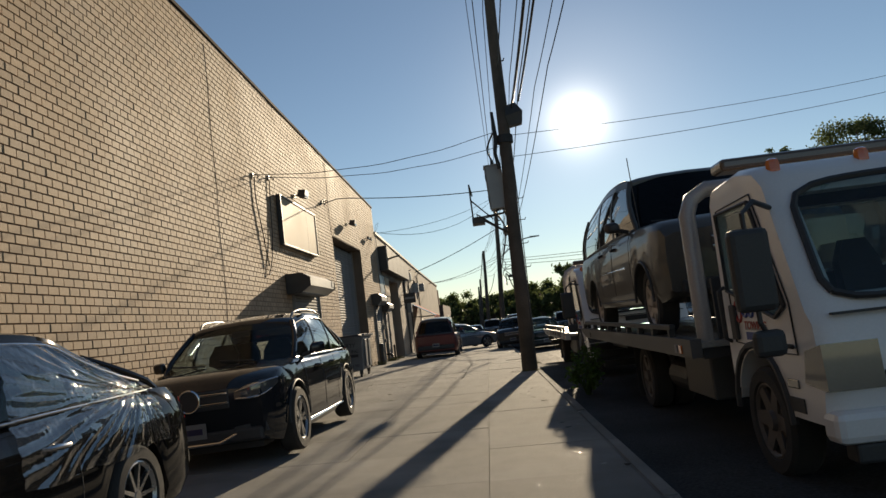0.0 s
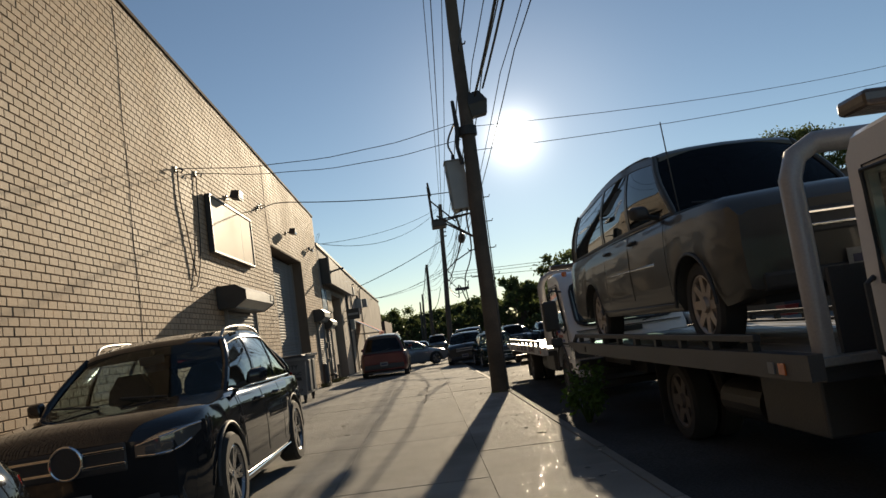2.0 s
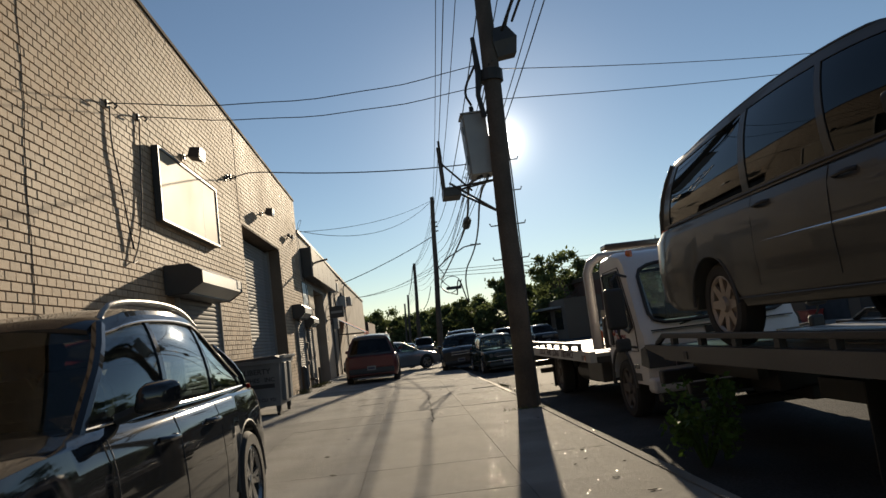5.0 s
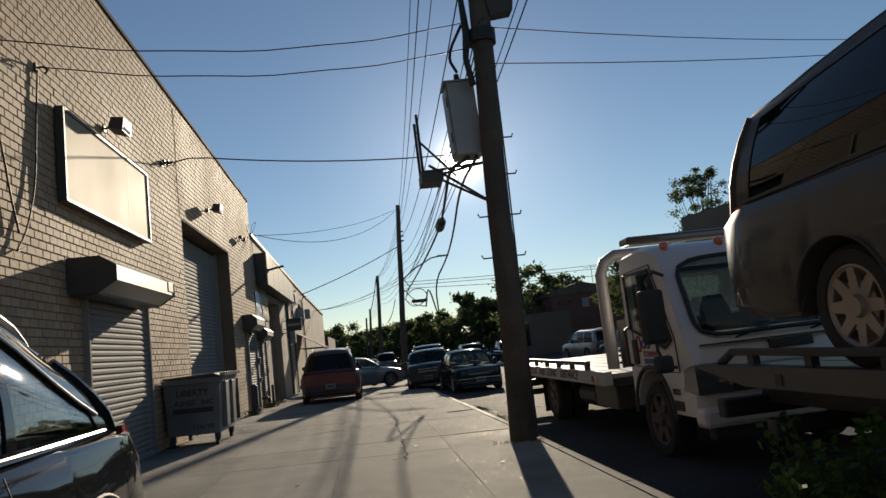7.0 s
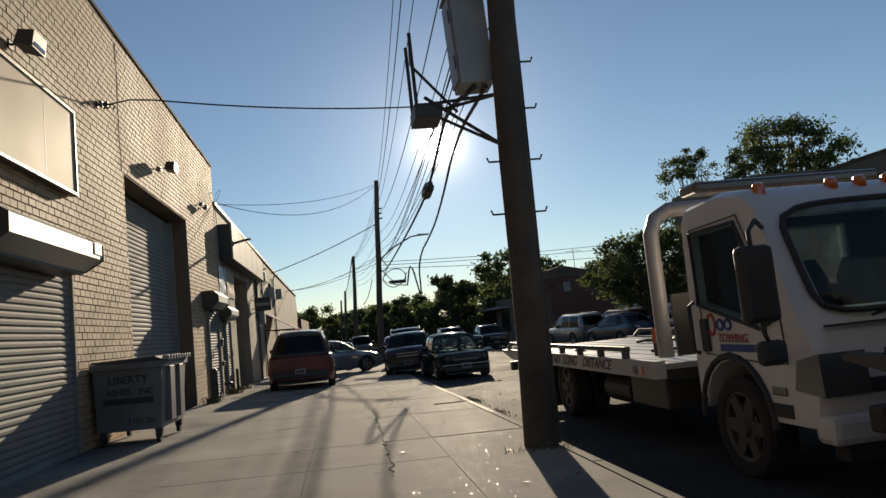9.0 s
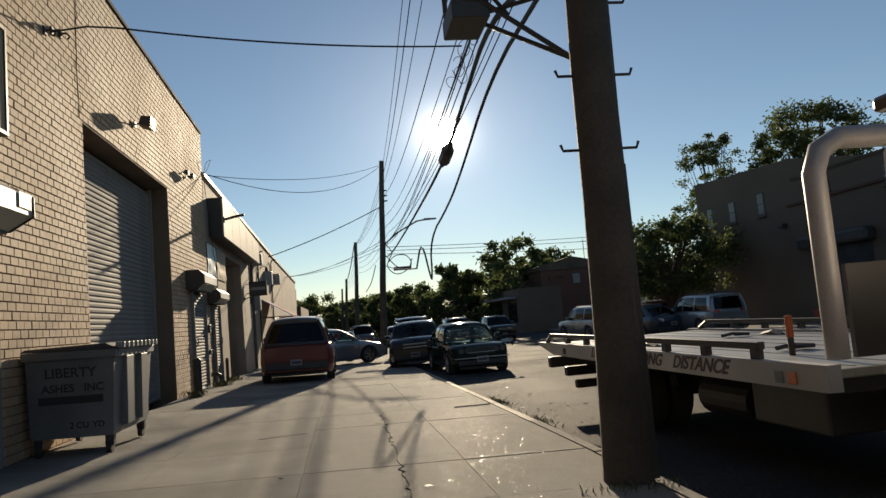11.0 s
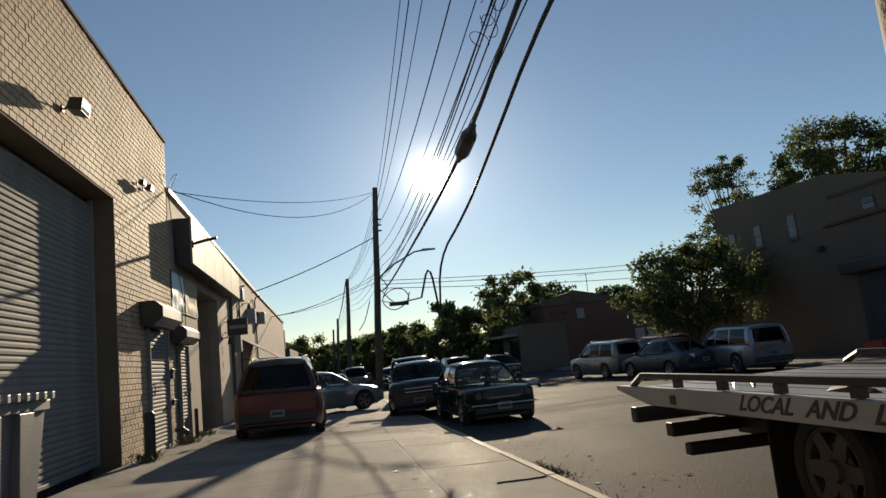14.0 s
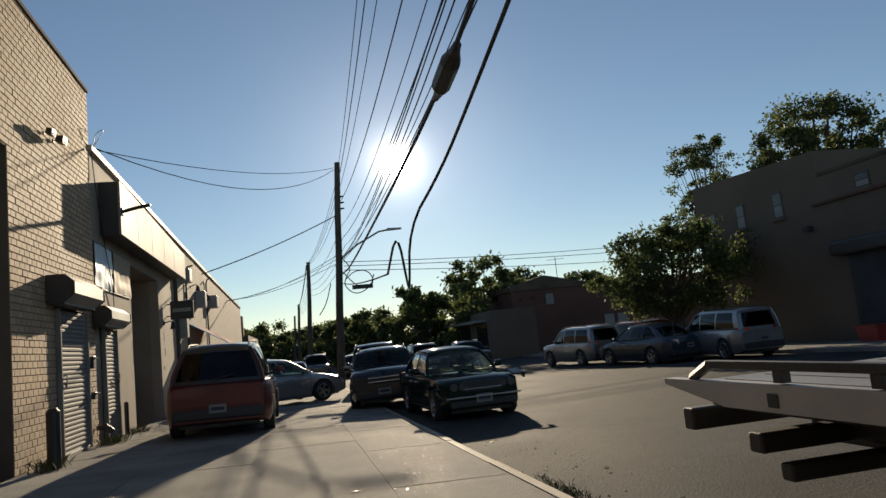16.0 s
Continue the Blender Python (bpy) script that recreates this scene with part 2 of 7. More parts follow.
def mesh_ob(name, bm, material, parent=None, label="", smooth=False):
    me = bpy.data.meshes.new(name)
    bmesh.ops.recalc_face_normals(bm, faces=bm.faces)
    bm.to_mesh(me)
    bm.free()
    if smooth:
        me.shade_smooth()
        me.set_sharp_from_angle(angle=radians(38))
    for m in material if isinstance(material, (list, tuple)) else [material]:
        me.materials.append(m)
    ob = new(name, me)
    if parent:
        ob.parent = parent
    if label:
        ob["label"] = label
    return ob


def part(name, bm, material, parent, label="", smooth=False):
    return mesh_ob(name, bm, material, parent, label, smooth)


def thing(name, label, category, group="", at=None):
    e = new(name)
    e.empty_display_size = 0.2
    if at is not None:
        e.matrix_world = at
    return tagged(e, label, category, group)


def box(bm, x0, x1, y0, y1, z0, z1, bevel=0.0, m=None):
    r = bmesh.ops.create_cube(bm, size=1.0)
    vs = r["verts"]
    for v in vs:
        v.co = Vector((x0 + (v.co.x + 0.5) * (x1 - x0), y0 + (v.co.y + 0.5) * (y1 - y0), z0 + (v.co.z + 0.5) * (z1 - z0)))
    if bevel:
        es = list({e for v in vs for e in v.link_edges})
        r2 = bmesh.ops.bevel(bm, geom=es, offset=bevel, segments=2, affect="EDGES", profile=0.5)
        vs = list({v for f in r2["faces"] for v in f.verts} | {v for v in vs if v.is_valid})
    if m is not None:
        bmesh.ops.transform(bm, matrix=m, verts=[v for v in vs if v.is_valid])
    return bm


def B(x0, x1, y0, y1, z0, z1, bevel=0.0, m=None):
    return box(bmesh.new(), x0, x1, y0, y1, z0, z1, bevel, m)


def cyl(bm, p, q, r0, r1=None, n=12, caps=True):
    p, q = Vector(p), Vector(q)
    r1 = r0 if r1 is None else r1
    d = q - p
    t = d.to_track_quat("Z", "Y").to_matrix()
    a = [bm.verts.new(p + t @ Vector((r0 * math.cos(k * math.tau / n), r0 * math.sin(k * math.tau / n), 0))) for k in range(n)]
    b = [bm.verts.new(q + t @ Vector((r1 * math.cos(k * math.tau / n), r1 * math.sin(k * math.tau / n), 0))) for k in range(n)]
    for k in range(n):
        bm.faces.new((a[k], a[(k + 1) % n], b[(k + 1) % n], b[k]))
    if caps:
        bm.faces.new(a[::-1])
        bm.faces.new(b)
    return bm


def C(p, q, r0, r1=None, n=12):
    return cyl(bmesh.new(), p, q, r0, r1, n)


def tube(bm, pts, r, n=6):
    pts = [Vector(p) for p in pts]
    rings, u = [], None
    for i, p in enumerate(pts):
        d = (pts[min(i + 1, len(pts) - 1)] - pts[max(i - 1, 0)]).normalized()
        if u is None or (u - d * u.dot(d)).length < 1e-4:
            u = Vector((0, 0, 1)) if abs(d.z) < 0.9 else Vector((1, 0, 0))
        u = (u - d * u.dot(d)).normalized()
        s = d.cross(u)
        rr = r[i] if isinstance(r, (list, tuple)) else r
        rings.append([bm.verts.new(p + (s * math.cos(k * math.tau / n) + u * math.sin(k * math.tau / n)) * rr) for k in range(n)])
    for a, b in zip(rings, rings[1:]):
        for k in range(n):
            bm.faces.new((a[k], a[(k + 1) % n], b[(k + 1) % n], b[k]))
    bm.faces.new(rings[0][::-1])
    bm.faces.new(rings[-1])
    return bm


def T(pts, r, n=6):
    return tube(bmesh.new(), pts, r, n)


def prism(profile, a0, a1, axis="x", bm=None):
    """A closed outline pushed along an axis: (u, v) are the other two axes in order."""
    bm = bm or bmesh.new()

    def at(a, u, v):
        return {"x": (a, u, v), "y": (u, a, v), "z": (u, v, a)}[axis]
    p = [bm.verts.new(at(a0, u, v)) for u, v in profile]
    q = [bm.verts.new(at(a1, u, v)) for u, v in profile]
    k = len(profile)
    for i in range(k):
        bm.faces.new((p[i], p[(i + 1) % k], q[(i + 1) % k], q[i]))
    bm.faces.new(p[::-1])
    bm.faces.new(q)
    return bm


def loft(rings, bm=None):
    bm = bm or bmesh.new()
    vs = [[bm.verts.new(p) for p in r] for r in rings]
    k = len(rings[0])
    for a, b in zip(vs, vs[1:]):
        for i in range(k):
            bm.faces.new((a[i], a[(i + 1) % k], b[(i + 1) % k], b[i]))
    bm.faces.new(vs[0][::-1])
    bm.faces.new(vs[-1])
    return bm


def pane(bm, quad, thick=0.006):
    """A thin plate through four corners."""
    q = [Vector(p) for p in quad]
    nrm = (q[1] - q[0]).cross(q[3] - q[0]).normalized() * thick
    return loft([q, [p + nrm for p in q]], bm)


def text_mesh(name, words, size, m, material, parent, label="", shear=0.0, squash=1.0):
    cu = bpy.data.curves.new(name, "FONT")
    cu.offset = size * 0.02
    cu.body, cu.size, cu.extrude, cu.shear, cu.align_x, cu.align_y = words, size, 0.0015, shear, "CENTER", "CENTER"
    tmp = bpy.data.objects.new(name, cu)
    scene.collection.objects.link(tmp)
    dg = bpy.context.evaluated_depsgraph_get()
    me = bpy.data.meshes.new_from_object(tmp.evaluated_get(dg))
    bpy.data.objects.remove(tmp)
    me.materials.clear()
    me.materials.append(material)
    ob = new(name, me)
    ob.parent = parent
    ob.matrix_local = m @ Matrix.Diagonal((squash, 1, 1, 1))
    if label:
        ob["label"] = label
    return ob


# on a wall that faces +x (reading along +y) or one that faces -x (reading along -y)
FACE_PX = Matrix(((0, 0, 1, 0), (1, 0, 0, 0), (0, 1, 0, 0), (0, 0, 0, 1)))
FACE_MX = Matrix(((0, 0, -1, 0), (-1, 0, 0, 0), (0, 1, 0, 0), (0, 0, 0, 1)))


def fall(y):
    return -0.0055 * y if y < 20 else -0.11 - 0.0135 * (min(y, 55) - 20)


def walk_z(x, y):
    return -0.022 * x + fall(y)


def road_z(y):
    return -0.10 + fall(y)


# ---- ground, sidewalk, kerb ----
WALL = -4.97
bm = bmesh.new()
ys = [-80, 0, 10, 20, 30, 40, 55, 90, 600]
rows = [[bm.verts.new((x, y, road_z(y) - (0.02 if x < 1.2 else 0.0))) for x in (-250, 1.1, 1.2, 6, 12, 19, 400)] for y in ys]
for a, b in zip(rows, rows[1:]):
    for i in range(len(a) - 1):
        bm.faces.new((a[i], a[i + 1], b[i + 1], b[i]))
ground = mesh_ob("road", bm, M_ASPH)
tag(ground, "worn grey asphalt street reaching into the distance", "road", kind="structure")

pavement = new("pavement")
tag(pavement, "pale concrete sidewalk of square slabs with thin joints", "sidewalk", kind="structure")


def slab(x0, x1, y0, y1, name="slab", material=None):
    bm = bmesh.new()
    gap = 0.0026
    top = [(x0 + gap, y0 + gap), (x1 - gap, y0 + gap), (x1 - gap, y1 - gap), (x0 + gap, y1 - gap)]
    lift = random.uniform(-0.003, 0.003)
    loft([[(x, y, road_z(y) - 0.04) for x, y in top], [(x, y, walk_z(x, y) + lift) for x, y in top]], bm)
    return mesh_ob(name, bm, material or M_CONC, pavement)


XS = [WALL, -3.1, -1.62, -0.15, 1.02]
YS = [-8.9 + 1.49 * i for i in range(47)]
for y0, y1 in zip(YS, YS[1:]):
    for x0, x1 in zip(XS, XS[1:]):
        slab(x0, x1, y0, y1)
bm = bmesh.new()
bed_y = [YS[0], 0, 10, 20, 30, 40, 55, YS[-1]]
loft([[(WALL, y, -1.0), (1.02, y, -1.0), (1.02, y, walk_z(1.02, y) - 0.02), (WALL, y, walk_z(WALL, y) - 0.02)] for y in bed_y], bm)
mesh_ob("joint_filler", bm, M_JOINT, pavement)
kerb = new("kerb")
tag(kerb, "pale worn concrete kerb along the street", "kerb", kind="structure")
ky = -9.0
while ky < 60:
    k1 = ky + 2.35
    bm = bmesh.new()
    top = [(1.03, ky + 0.006), (1.15, ky + 0.006), (1.15, k1 - 0.006), (1.03, k1 - 0.006)]
    lift = random.uniform(-0.006, 0.008)
    loft([[(x, y, road_z(y) - 0.1) for x, y in top], [(x, y, walk_z(1.05, y) + lift) for x, y in top]], bm)
    bmesh.ops.bevel(bm, geom=[e for e in bm.edges if all(v.co.z > road_z(ky) + 0.02 for v in e.verts)], offset=0.012, segments=2, affect="EDGES")
    mesh_ob("kerb_stone", bm, M_KERB if k1 > 22 else M_CONC, kerb)
    ky = k1

# ---- brick warehouse ----
Y_END = 34.35


def roof_at(y):
    """The brick parapet drops a little towards its far corner."""
    return 7.62 if y < 13 else 7.62 - 0.0178 * (y - 13)


TOP1 = roof_at(Y_END)
HOLES = [(18.35, 21.2, -1, 2.62), (24.3, 29.8, -1, 4.72), (31.75, 33.55, -1, 2.42)]


def walled(name, x_out, thick, y0, y1, z0, z1, holes, material, parent=None):
    """A wall along y with openings cut through it, built of blocks between the openings."""
    bm = bmesh.new()
    edges = sorted({y0, y1, *[h[0] for h in holes], *[h[1] for h in holes]})
    for a, b in zip(edges, edges[1:]):
        mid = (a + b) / 2
        over = [h for h in holes if h[0] < mid < h[1]]
        zs = sorted((h[2], h[3]) for h in over)
        z = z0
        for lo, hi in zs:
            if lo > z:
                box(bm, x_out - thick, x_out, a, b, z, lo)
            z = hi
        box(bm, x_out - thick, x_out, a, b, z, z1)
    return mesh_ob(name, bm, material, parent)


wall_west = new("wall_west")
tag(wall_west, "long tan brick warehouse wall with dark joints", "wall", kind="structure")
walled("mortar", WALL - 0.012, 0.6, -12, Y_END, -0.8, TOP1, HOLES, M_MORTAR, wall_west)
part("mortar", prism([(-12, TOP1), (Y_END, TOP1), (Y_END, TOP1 + 0.002), (13, roof_at(13)), (-12, roof_at(-12))], WALL - 0.612, WALL - 0.012, "x"), M_MORTAR, wall_west)
bm = loft([[(x, y, roof_at(y) + d) for x, d in ((WALL - 0.63, 0), (WALL + 0.03, 0), (WALL + 0.03, 0.07), (WALL - 0.63, 0.07))] for y in (-12, 13, Y_END + 0.03)])
part("coping", bm, M_ROOF, wall_west, "dark metal roof edge")
warehouse_back = mesh_ob("roof_west", B(-24, WALL - 0.62, -12, Y_END, TOP1 - 0.35, TOP1 - 0.1), M_ROOF)
tag(warehouse_back, "flat dark roof behind the brick parapet", "roof", kind="structure")
bm = bmesh.new()
box(bm, -24, -23.7, -12, 70, -0.8, TOP1 - 0.36)
box(bm, -23.7, WALL - 0.62, -12, -11.7, -0.8, TOP1 - 0.36)
box(bm, -23.7, WALL - 0.62, Y_END - 0.35, Y_END - 0.05, -0.8, TOP1 - 0.36)
tag(mesh_ob("wall_back", bm, M_BRICK2), "plain masonry outer walls of the warehouse", "wall", kind="structure")


def shutter(name, y0, y1, z1, x, pitch, label, sheet_depth=0.03):
    """A roll-down shutter of curved slats between two guide rails."""
    sh = thing(name, label, "shutter", "roll-down shutters", Matrix.Translation((x, y0, walk_z(x, (y0 + y1) / 2))))
    w, h = y1 - y0, z1 - walk_z(x, (y0 + y1) / 2)
    prof = [(0, 0), (0.004, 0.008), (0.018, pitch * 0.28), (0.019, pitch * 0.66), (0.005, pitch * 0.93), (0, pitch)]
    first = None
    for k in range(int(h / pitch)):
        if first is None:
            ob = part("slat", prism(prof, 0.03, w - 0.03, "y"), M_SHUT, sh)
            first = ob.data
        else:
            ob = new("slat", first)
            ob.parent = sh
        ob.location = (0, 0, 0.01 + k * pitch)
    for a in (0, w - 0.06):
        part("guide_rail", B(-0.03, 0.06, a, a + 0.06, 0, h, 0.006), M_SHUT, sh)
    part("bottom_bar", B(-0.01, 0.045, 0.02, w - 0.02, 0.0, 0.06, 0.005), M_STEEL, sh)
    return sh


def roll_box(y0, y1, z0, z1, deep, label):
    """A boxed shutter housing with sloped corners, fixed on the wall."""
    rb = thing("shutter_housing", label, "shutter housing", "shutter housings", Matrix.Translation((WALL + 0.012, y0, z0)))
    h, w = z1 - z0, y1 - y0
    prof = [(0, 0.0), (deep * 0.62, 0.0), (deep, h * 0.3), (deep, h * 0.72), (deep * 0.66, h), (0, h)]
    part("casing", prism(prof, 0.015, w - 0.015, "y"), M_STEEL, rb, "bright galvanised casing")
    # housing ends take a near-black colour that stands for their shade
    for a, b in ((0, 0.015), (w - 0.015, w)):
        part("end_plate", prism([(u * 1.03, v * 1.03 - 0.01) for u, v in prof], a, b, "y"), M_DKSTEEL, rb, "end plate coloured dark as its shaded side")
    part("bottom_lip", B(0.02, deep * 0.62, 0.03, w - 0.03, -0.03, 0.0), M_DKSTEEL, rb)
    return rb


shutter("roll_shutter", 18.35, 21.2, 2.6, WALL + 0.02, 0.088, "grey ribbed roll-down shutter, closed, under a steel housing")
rb1 = roll_box(17.85, 20.75, 2.5, 2.98, 0.62, "large galvanised shutter housing with shade-coloured ends on brick wall")
part("notice", B(0.625, 0.63, 2.55, 2.85, 0.2, 0.36), M_PLATE, rb1, "small pale notice plate")
shutter("garage_shutter", 24.3, 29.8, 4.7, WALL - 0.42, 0.098, "tall grey garage shutter, closed, deep in the brick opening")
shutter("roll_shutter", 31.78, 33.52, 2.4, WALL + 0.02, 0.082, "narrow pale roll-down door shutter, closed")
roll_box(31.3, 33.25, 2.45, 2.92, 0.44, "galvanised shutter housing over a narrow door")

# doors' reveals: dark boards that close the openings behind the shutters
for y0, y1, z1 in ((18.3, 21.35, 2.7), (24.2, 29.9, 4.8), (31.65, 33.65, 2.5)):
    tag(mesh_ob("lining", B(WALL - 0.60, WALL - 0.54, y0, y1, -0.8, z1), M_DKSTEEL), "dark boards behind a closed shutter", "lining", kind="structure")

# blank sign board
sb = thing("sign_board", "large faded blank sign board in a dark frame on brick", "sign", at=Matrix.Translation((WALL + 0.012, 17.68, 3.72)))
part("panel", B(0.03, 0.10, 0.05, 3.70, 0.05, 1.26), M_PANEL, sb, "faded cream panel")
for a in ((0, 0.12, 0, 0.05, 0, 1.31), (0, 0.12, 3.70, 3.75, 0, 1.31), (0, 0.12, 0.05, 3.70, 0, 0.05), (0, 0.12, 0.05, 3.70, 1.26, 1.31)):
    part("frame_bar", B(*a, 0.006), M_DKSTEEL, sb)
part("panel_seam", B(0.10, 0.102, 2.62, 2.626, 0.06, 1.25), M_GREYBOX, sb)


def flood_lamp(y, z, size, label):
    """A box flood lamp on a knuckle arm."""
    fl = thing("flood_lamp", label, "flood lamp", "wall flood lamps", Matrix.Translation((WALL + 0.012, y, z)))
    s = size
    part("wall_plate", B(0, 0.03, -0.09 * s, 0.09 * s, -0.09 * s, 0.09 * s, 0.01), M_DKSTEEL, fl)
    part("arm", T([(0.02, 0, 0), (0.14 * s, 0, 0.02), (0.24 * s, 0.02, 0.06 * s)], 0.025 * s, 8), M_DKSTEEL, fl)
    part("head", loft([[(0.18 * s, -0.26 * s, -0.06 * s), (0.18 * s, 0.26 * s, -0.06 * s), (0.26 * s, 0.24 * s, 0.2 * s), (0.26 * s, -0.24 * s, 0.2 * s)],
                       [(0.52 * s, -0.3 * s, -0.16 * s), (0.52 * s, 0.3 * s, -0.16 * s), (0.56 * s, 0.28 * s, 0.16 * s), (0.56 * s, -0.28 * s, 0.16 * s)]]), M_DKSTEEL, fl, "dark lamp head")
    part("lens", B(0.50 * s, 0.535 * s, -0.25 * s, 0.25 * s, -0.13 * s, 0.09 * s, 0.01), M_LENS, fl, "grey glass lens")
    return fl


flood_lamp(19.55, 5.30, 0.68, "dark box flood lamp over the blank sign board")
flood_lamp(27.2, 5.50, 0.66, "dark box flood lamp over the garage opening")
flood_lamp(31.9, 5.42, 0.4, "small twin flood lamp by the wall's corner")
flood_lamp(31.4, 5.42, 0.34, "small twin flood lamp by the wall's corner")

# wall fixings, loose wires, control joints
for y in (13.6, 24.15):
    pts = [(WALL + 0.004, y + 0.025 * math.sin(z * 3.1) + 0.012 * math.sin(z * 9), z) for z in np.arange(4.75 if y > 20 else 0.4, roof_at(y) - 0.02, 0.25)]
    tag(mesh_ob("control_joint", T(pts, 0.0045, 5), M_JOINT), "dark vertical control joint in the brick", "wall joint", kind="structure")


def wire(name, pts, r, label, group="", n=5, material=None):
    if 3 <= len(pts) <= 10:
        for _ in range(2):
            v = [Vector(p) for p in pts]
            pts = [v[0]] + [q for a, b in zip(v, v[1:]) for q in (a.lerp(b, 0.25), a.lerp(b, 0.75))] + [v[-1]]
    ob = mesh_ob(name, T(pts, r * 0.82, n), material or M_CABLE)
    return tagged(ob, label, "cable", group)


def sag(a, b, drop, n=14, wob=0.0):
    a, b = Vector(a), Vector(b)
    out = []
    for i in range(n + 1):
        t = i / n
        p = a.lerp(b, t)
        p.z -= drop * 4 * t * (1 - t)
        p.z += wob * math.sin(t * 23)
        out.append(p)
    return out


wire("hanging_wire", [(WALL + 0.03, 16.0, 5.15), (WALL + 0.03, 15.95, 4.6), (WALL + 0.04, 16.2, 4.0), (WALL + 0.04, 16.35, 3.5), (WALL + 0.05, 16.5, 3.1)], 0.016, "black service wire hanging down the brick wall", "loose wall wires")
wire("hanging_wire", [(WALL + 0.03, 17.2, 5.33), (WALL + 0.03, 17.1, 4.6), (WALL + 0.04, 17.0, 3.8), (WALL + 0.05, 16.7, 3.15), (WALL + 0.04, 16.4, 2.85), (WALL + 0.04, 16.65, 2.95)], 0.014, "black service wire hanging down the brick wall", "loose wall wires")
for y, z in ((15.95, 5.17), (17.2, 5.36), (22.9, 5.62), (23.15, 5.72), (23.45, 5.8)):
    hk = thing("wall_hook", "dark iron wire hook fixed in the brick wall", "hook", "wall hooks", Matrix.Translation((WALL, y, z)))
    part("plate", B(0, 0.03, -0.05, 0.05, -0.06, 0.06, 0.008), M_DKSTEEL, hk)
    part("eye", T([(0.02, 0, 0), (0.1, 0, 0.01), (0.14, 0.03, -0.03), (0.1, 0.05, -0.06)], 0.016, 6), M_DKSTEEL, hk)

# ---- second building ----
Y2, TOP2 = 34.4, 5.98
wall2 = new("wall_north")
tag(wall2, "low grey-tan masonry shop wall beyond the brick warehouse", "wall", kind="structure")
H2 = [(34.72, 35.9, -1, 2.2), (37.85, 41.7, -1, 3.9)]
walled("masonry", WALL - 0.02, 0.3, Y2, 76, -1.0, 5.0, H2, M_BRICK2, wall2)
bm = prism([(Y2, 5.0), (76, 5.0), (76, 5.2), (56, 5.5), (Y2, TOP2)], WALL - 0.32, WALL - 0.02, "x")
part("parapet", bm, M_BRICK2, wall2)
bm = loft([[(WALL - 0.36, y, z), (WALL + 0.05, y, z), (WALL + 0.05, y, z + 0.12), (WALL - 0.36, y, z + 0.12)] for y, z in ((Y2 + 0.02, TOP2), (56, 5.5), (76, 5.2))])
part("coping", bm, M_CREAM, wall2, "cream painted sloping coping")
tag(mesh_ob("roof_north", B(-23.7, WALL - 0.33, Y2, 76, 4.7, 4.9), M_ROOF), "flat roof of the shop row", "roof", kind="structure")
for y0, y1, z1 in ((34.6, 36.0, 2.3), (37.2, 46.0, 4.0)):
    tag(mesh_ob("lining", B(WALL - 0.9, WALL - 0.86, y0, y1, -0.8, z1), M_BROWNDOOR), "dark steel door set deep in the wall", "door", kind="structure")
shutter("roll_shutter", 34.75, 35.88, 2.15, WALL + 0.02, 0.082, "narrow pale roll-down door shutter, closed")
roll_box(34.05, 35.8, 2.19, 2.58, 0.37, "galvanised shutter housing over a narrow door")
for a in ((WALL - 0.86, WALL - 0.325, 41.72, 42.1, -0.8, 3.9), (WALL - 0.86, WALL - 0.325, 37.45, 37.83, -0.8, 3.9), (WALL - 0.86, WALL - 0.325, 37.45, 42.1, 3.905, 4.1)):
    part("jamb", B(*a), M_BRICK2, wall2)
gd = thing("garage_door", "dark blue-grey steel garage door, closed, in deep opening", "garage door", at=Matrix.Translation((WALL - 0.84, 37.85, -0.3)))
for k in range(7):
    part("panel", B(0, 0.05, 0.02, 3.83, 0.04 + k * 0.6, 0.62 + k * 0.6, 0.012), M_BROWNDOOR, gd)
fb = thing("fascia_board", "long beige sheet-metal fascia box above the shop front", "fascia", at=Matrix.Translation((WALL - 0.015, 35.05, 4.22)))
part("face", prism([(0, 0), (9.4, -0.04), (9.4, 0.83), (0, 1.22)], 0.40, 0.45, "x"), M_FASCIA, fb)
# ends and underside of the beige box: shade put into their dark colour
part("end_cap", B(0.0, 0.40, 0, 0.04, 0, 1.19), M_DKSTEEL, fb, "fascia end cap coloured dark to stand for shade")
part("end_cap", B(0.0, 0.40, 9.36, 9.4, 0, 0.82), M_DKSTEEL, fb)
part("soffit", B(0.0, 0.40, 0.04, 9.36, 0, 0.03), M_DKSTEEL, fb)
part("lid", prism([(0.04, 1.18), (9.36, 0.79), (9.36, 0.82), (0.04, 1.21)], 0.0, 0.40, "x"), M_FASCIA, fb)
for k in range(4):
    part("seam", B(0.45, 0.453, 1.78 * (k + 1), 1.78 * (k + 1) + 0.008, 0.0, 1.17 - 0.074 * (k + 1)), M_FASCIA, fb)
ft = thing("bracket_arm", "steel arm sticking out from the fascia board", "bracket", at=Matrix.Translation((WALL + 0.435, 35.2, 4.75)))
part("arm", T([(0, 0, 0), (0.3, -0.05, 0.06), (0.62, -0.1, 0.1)], 0.042, 8), M_DKSTEEL, ft)
part("base", B(0, 0.03, -0.08, 0.08, -0.08, 0.08, 0.006), M_DKSTEEL, ft)
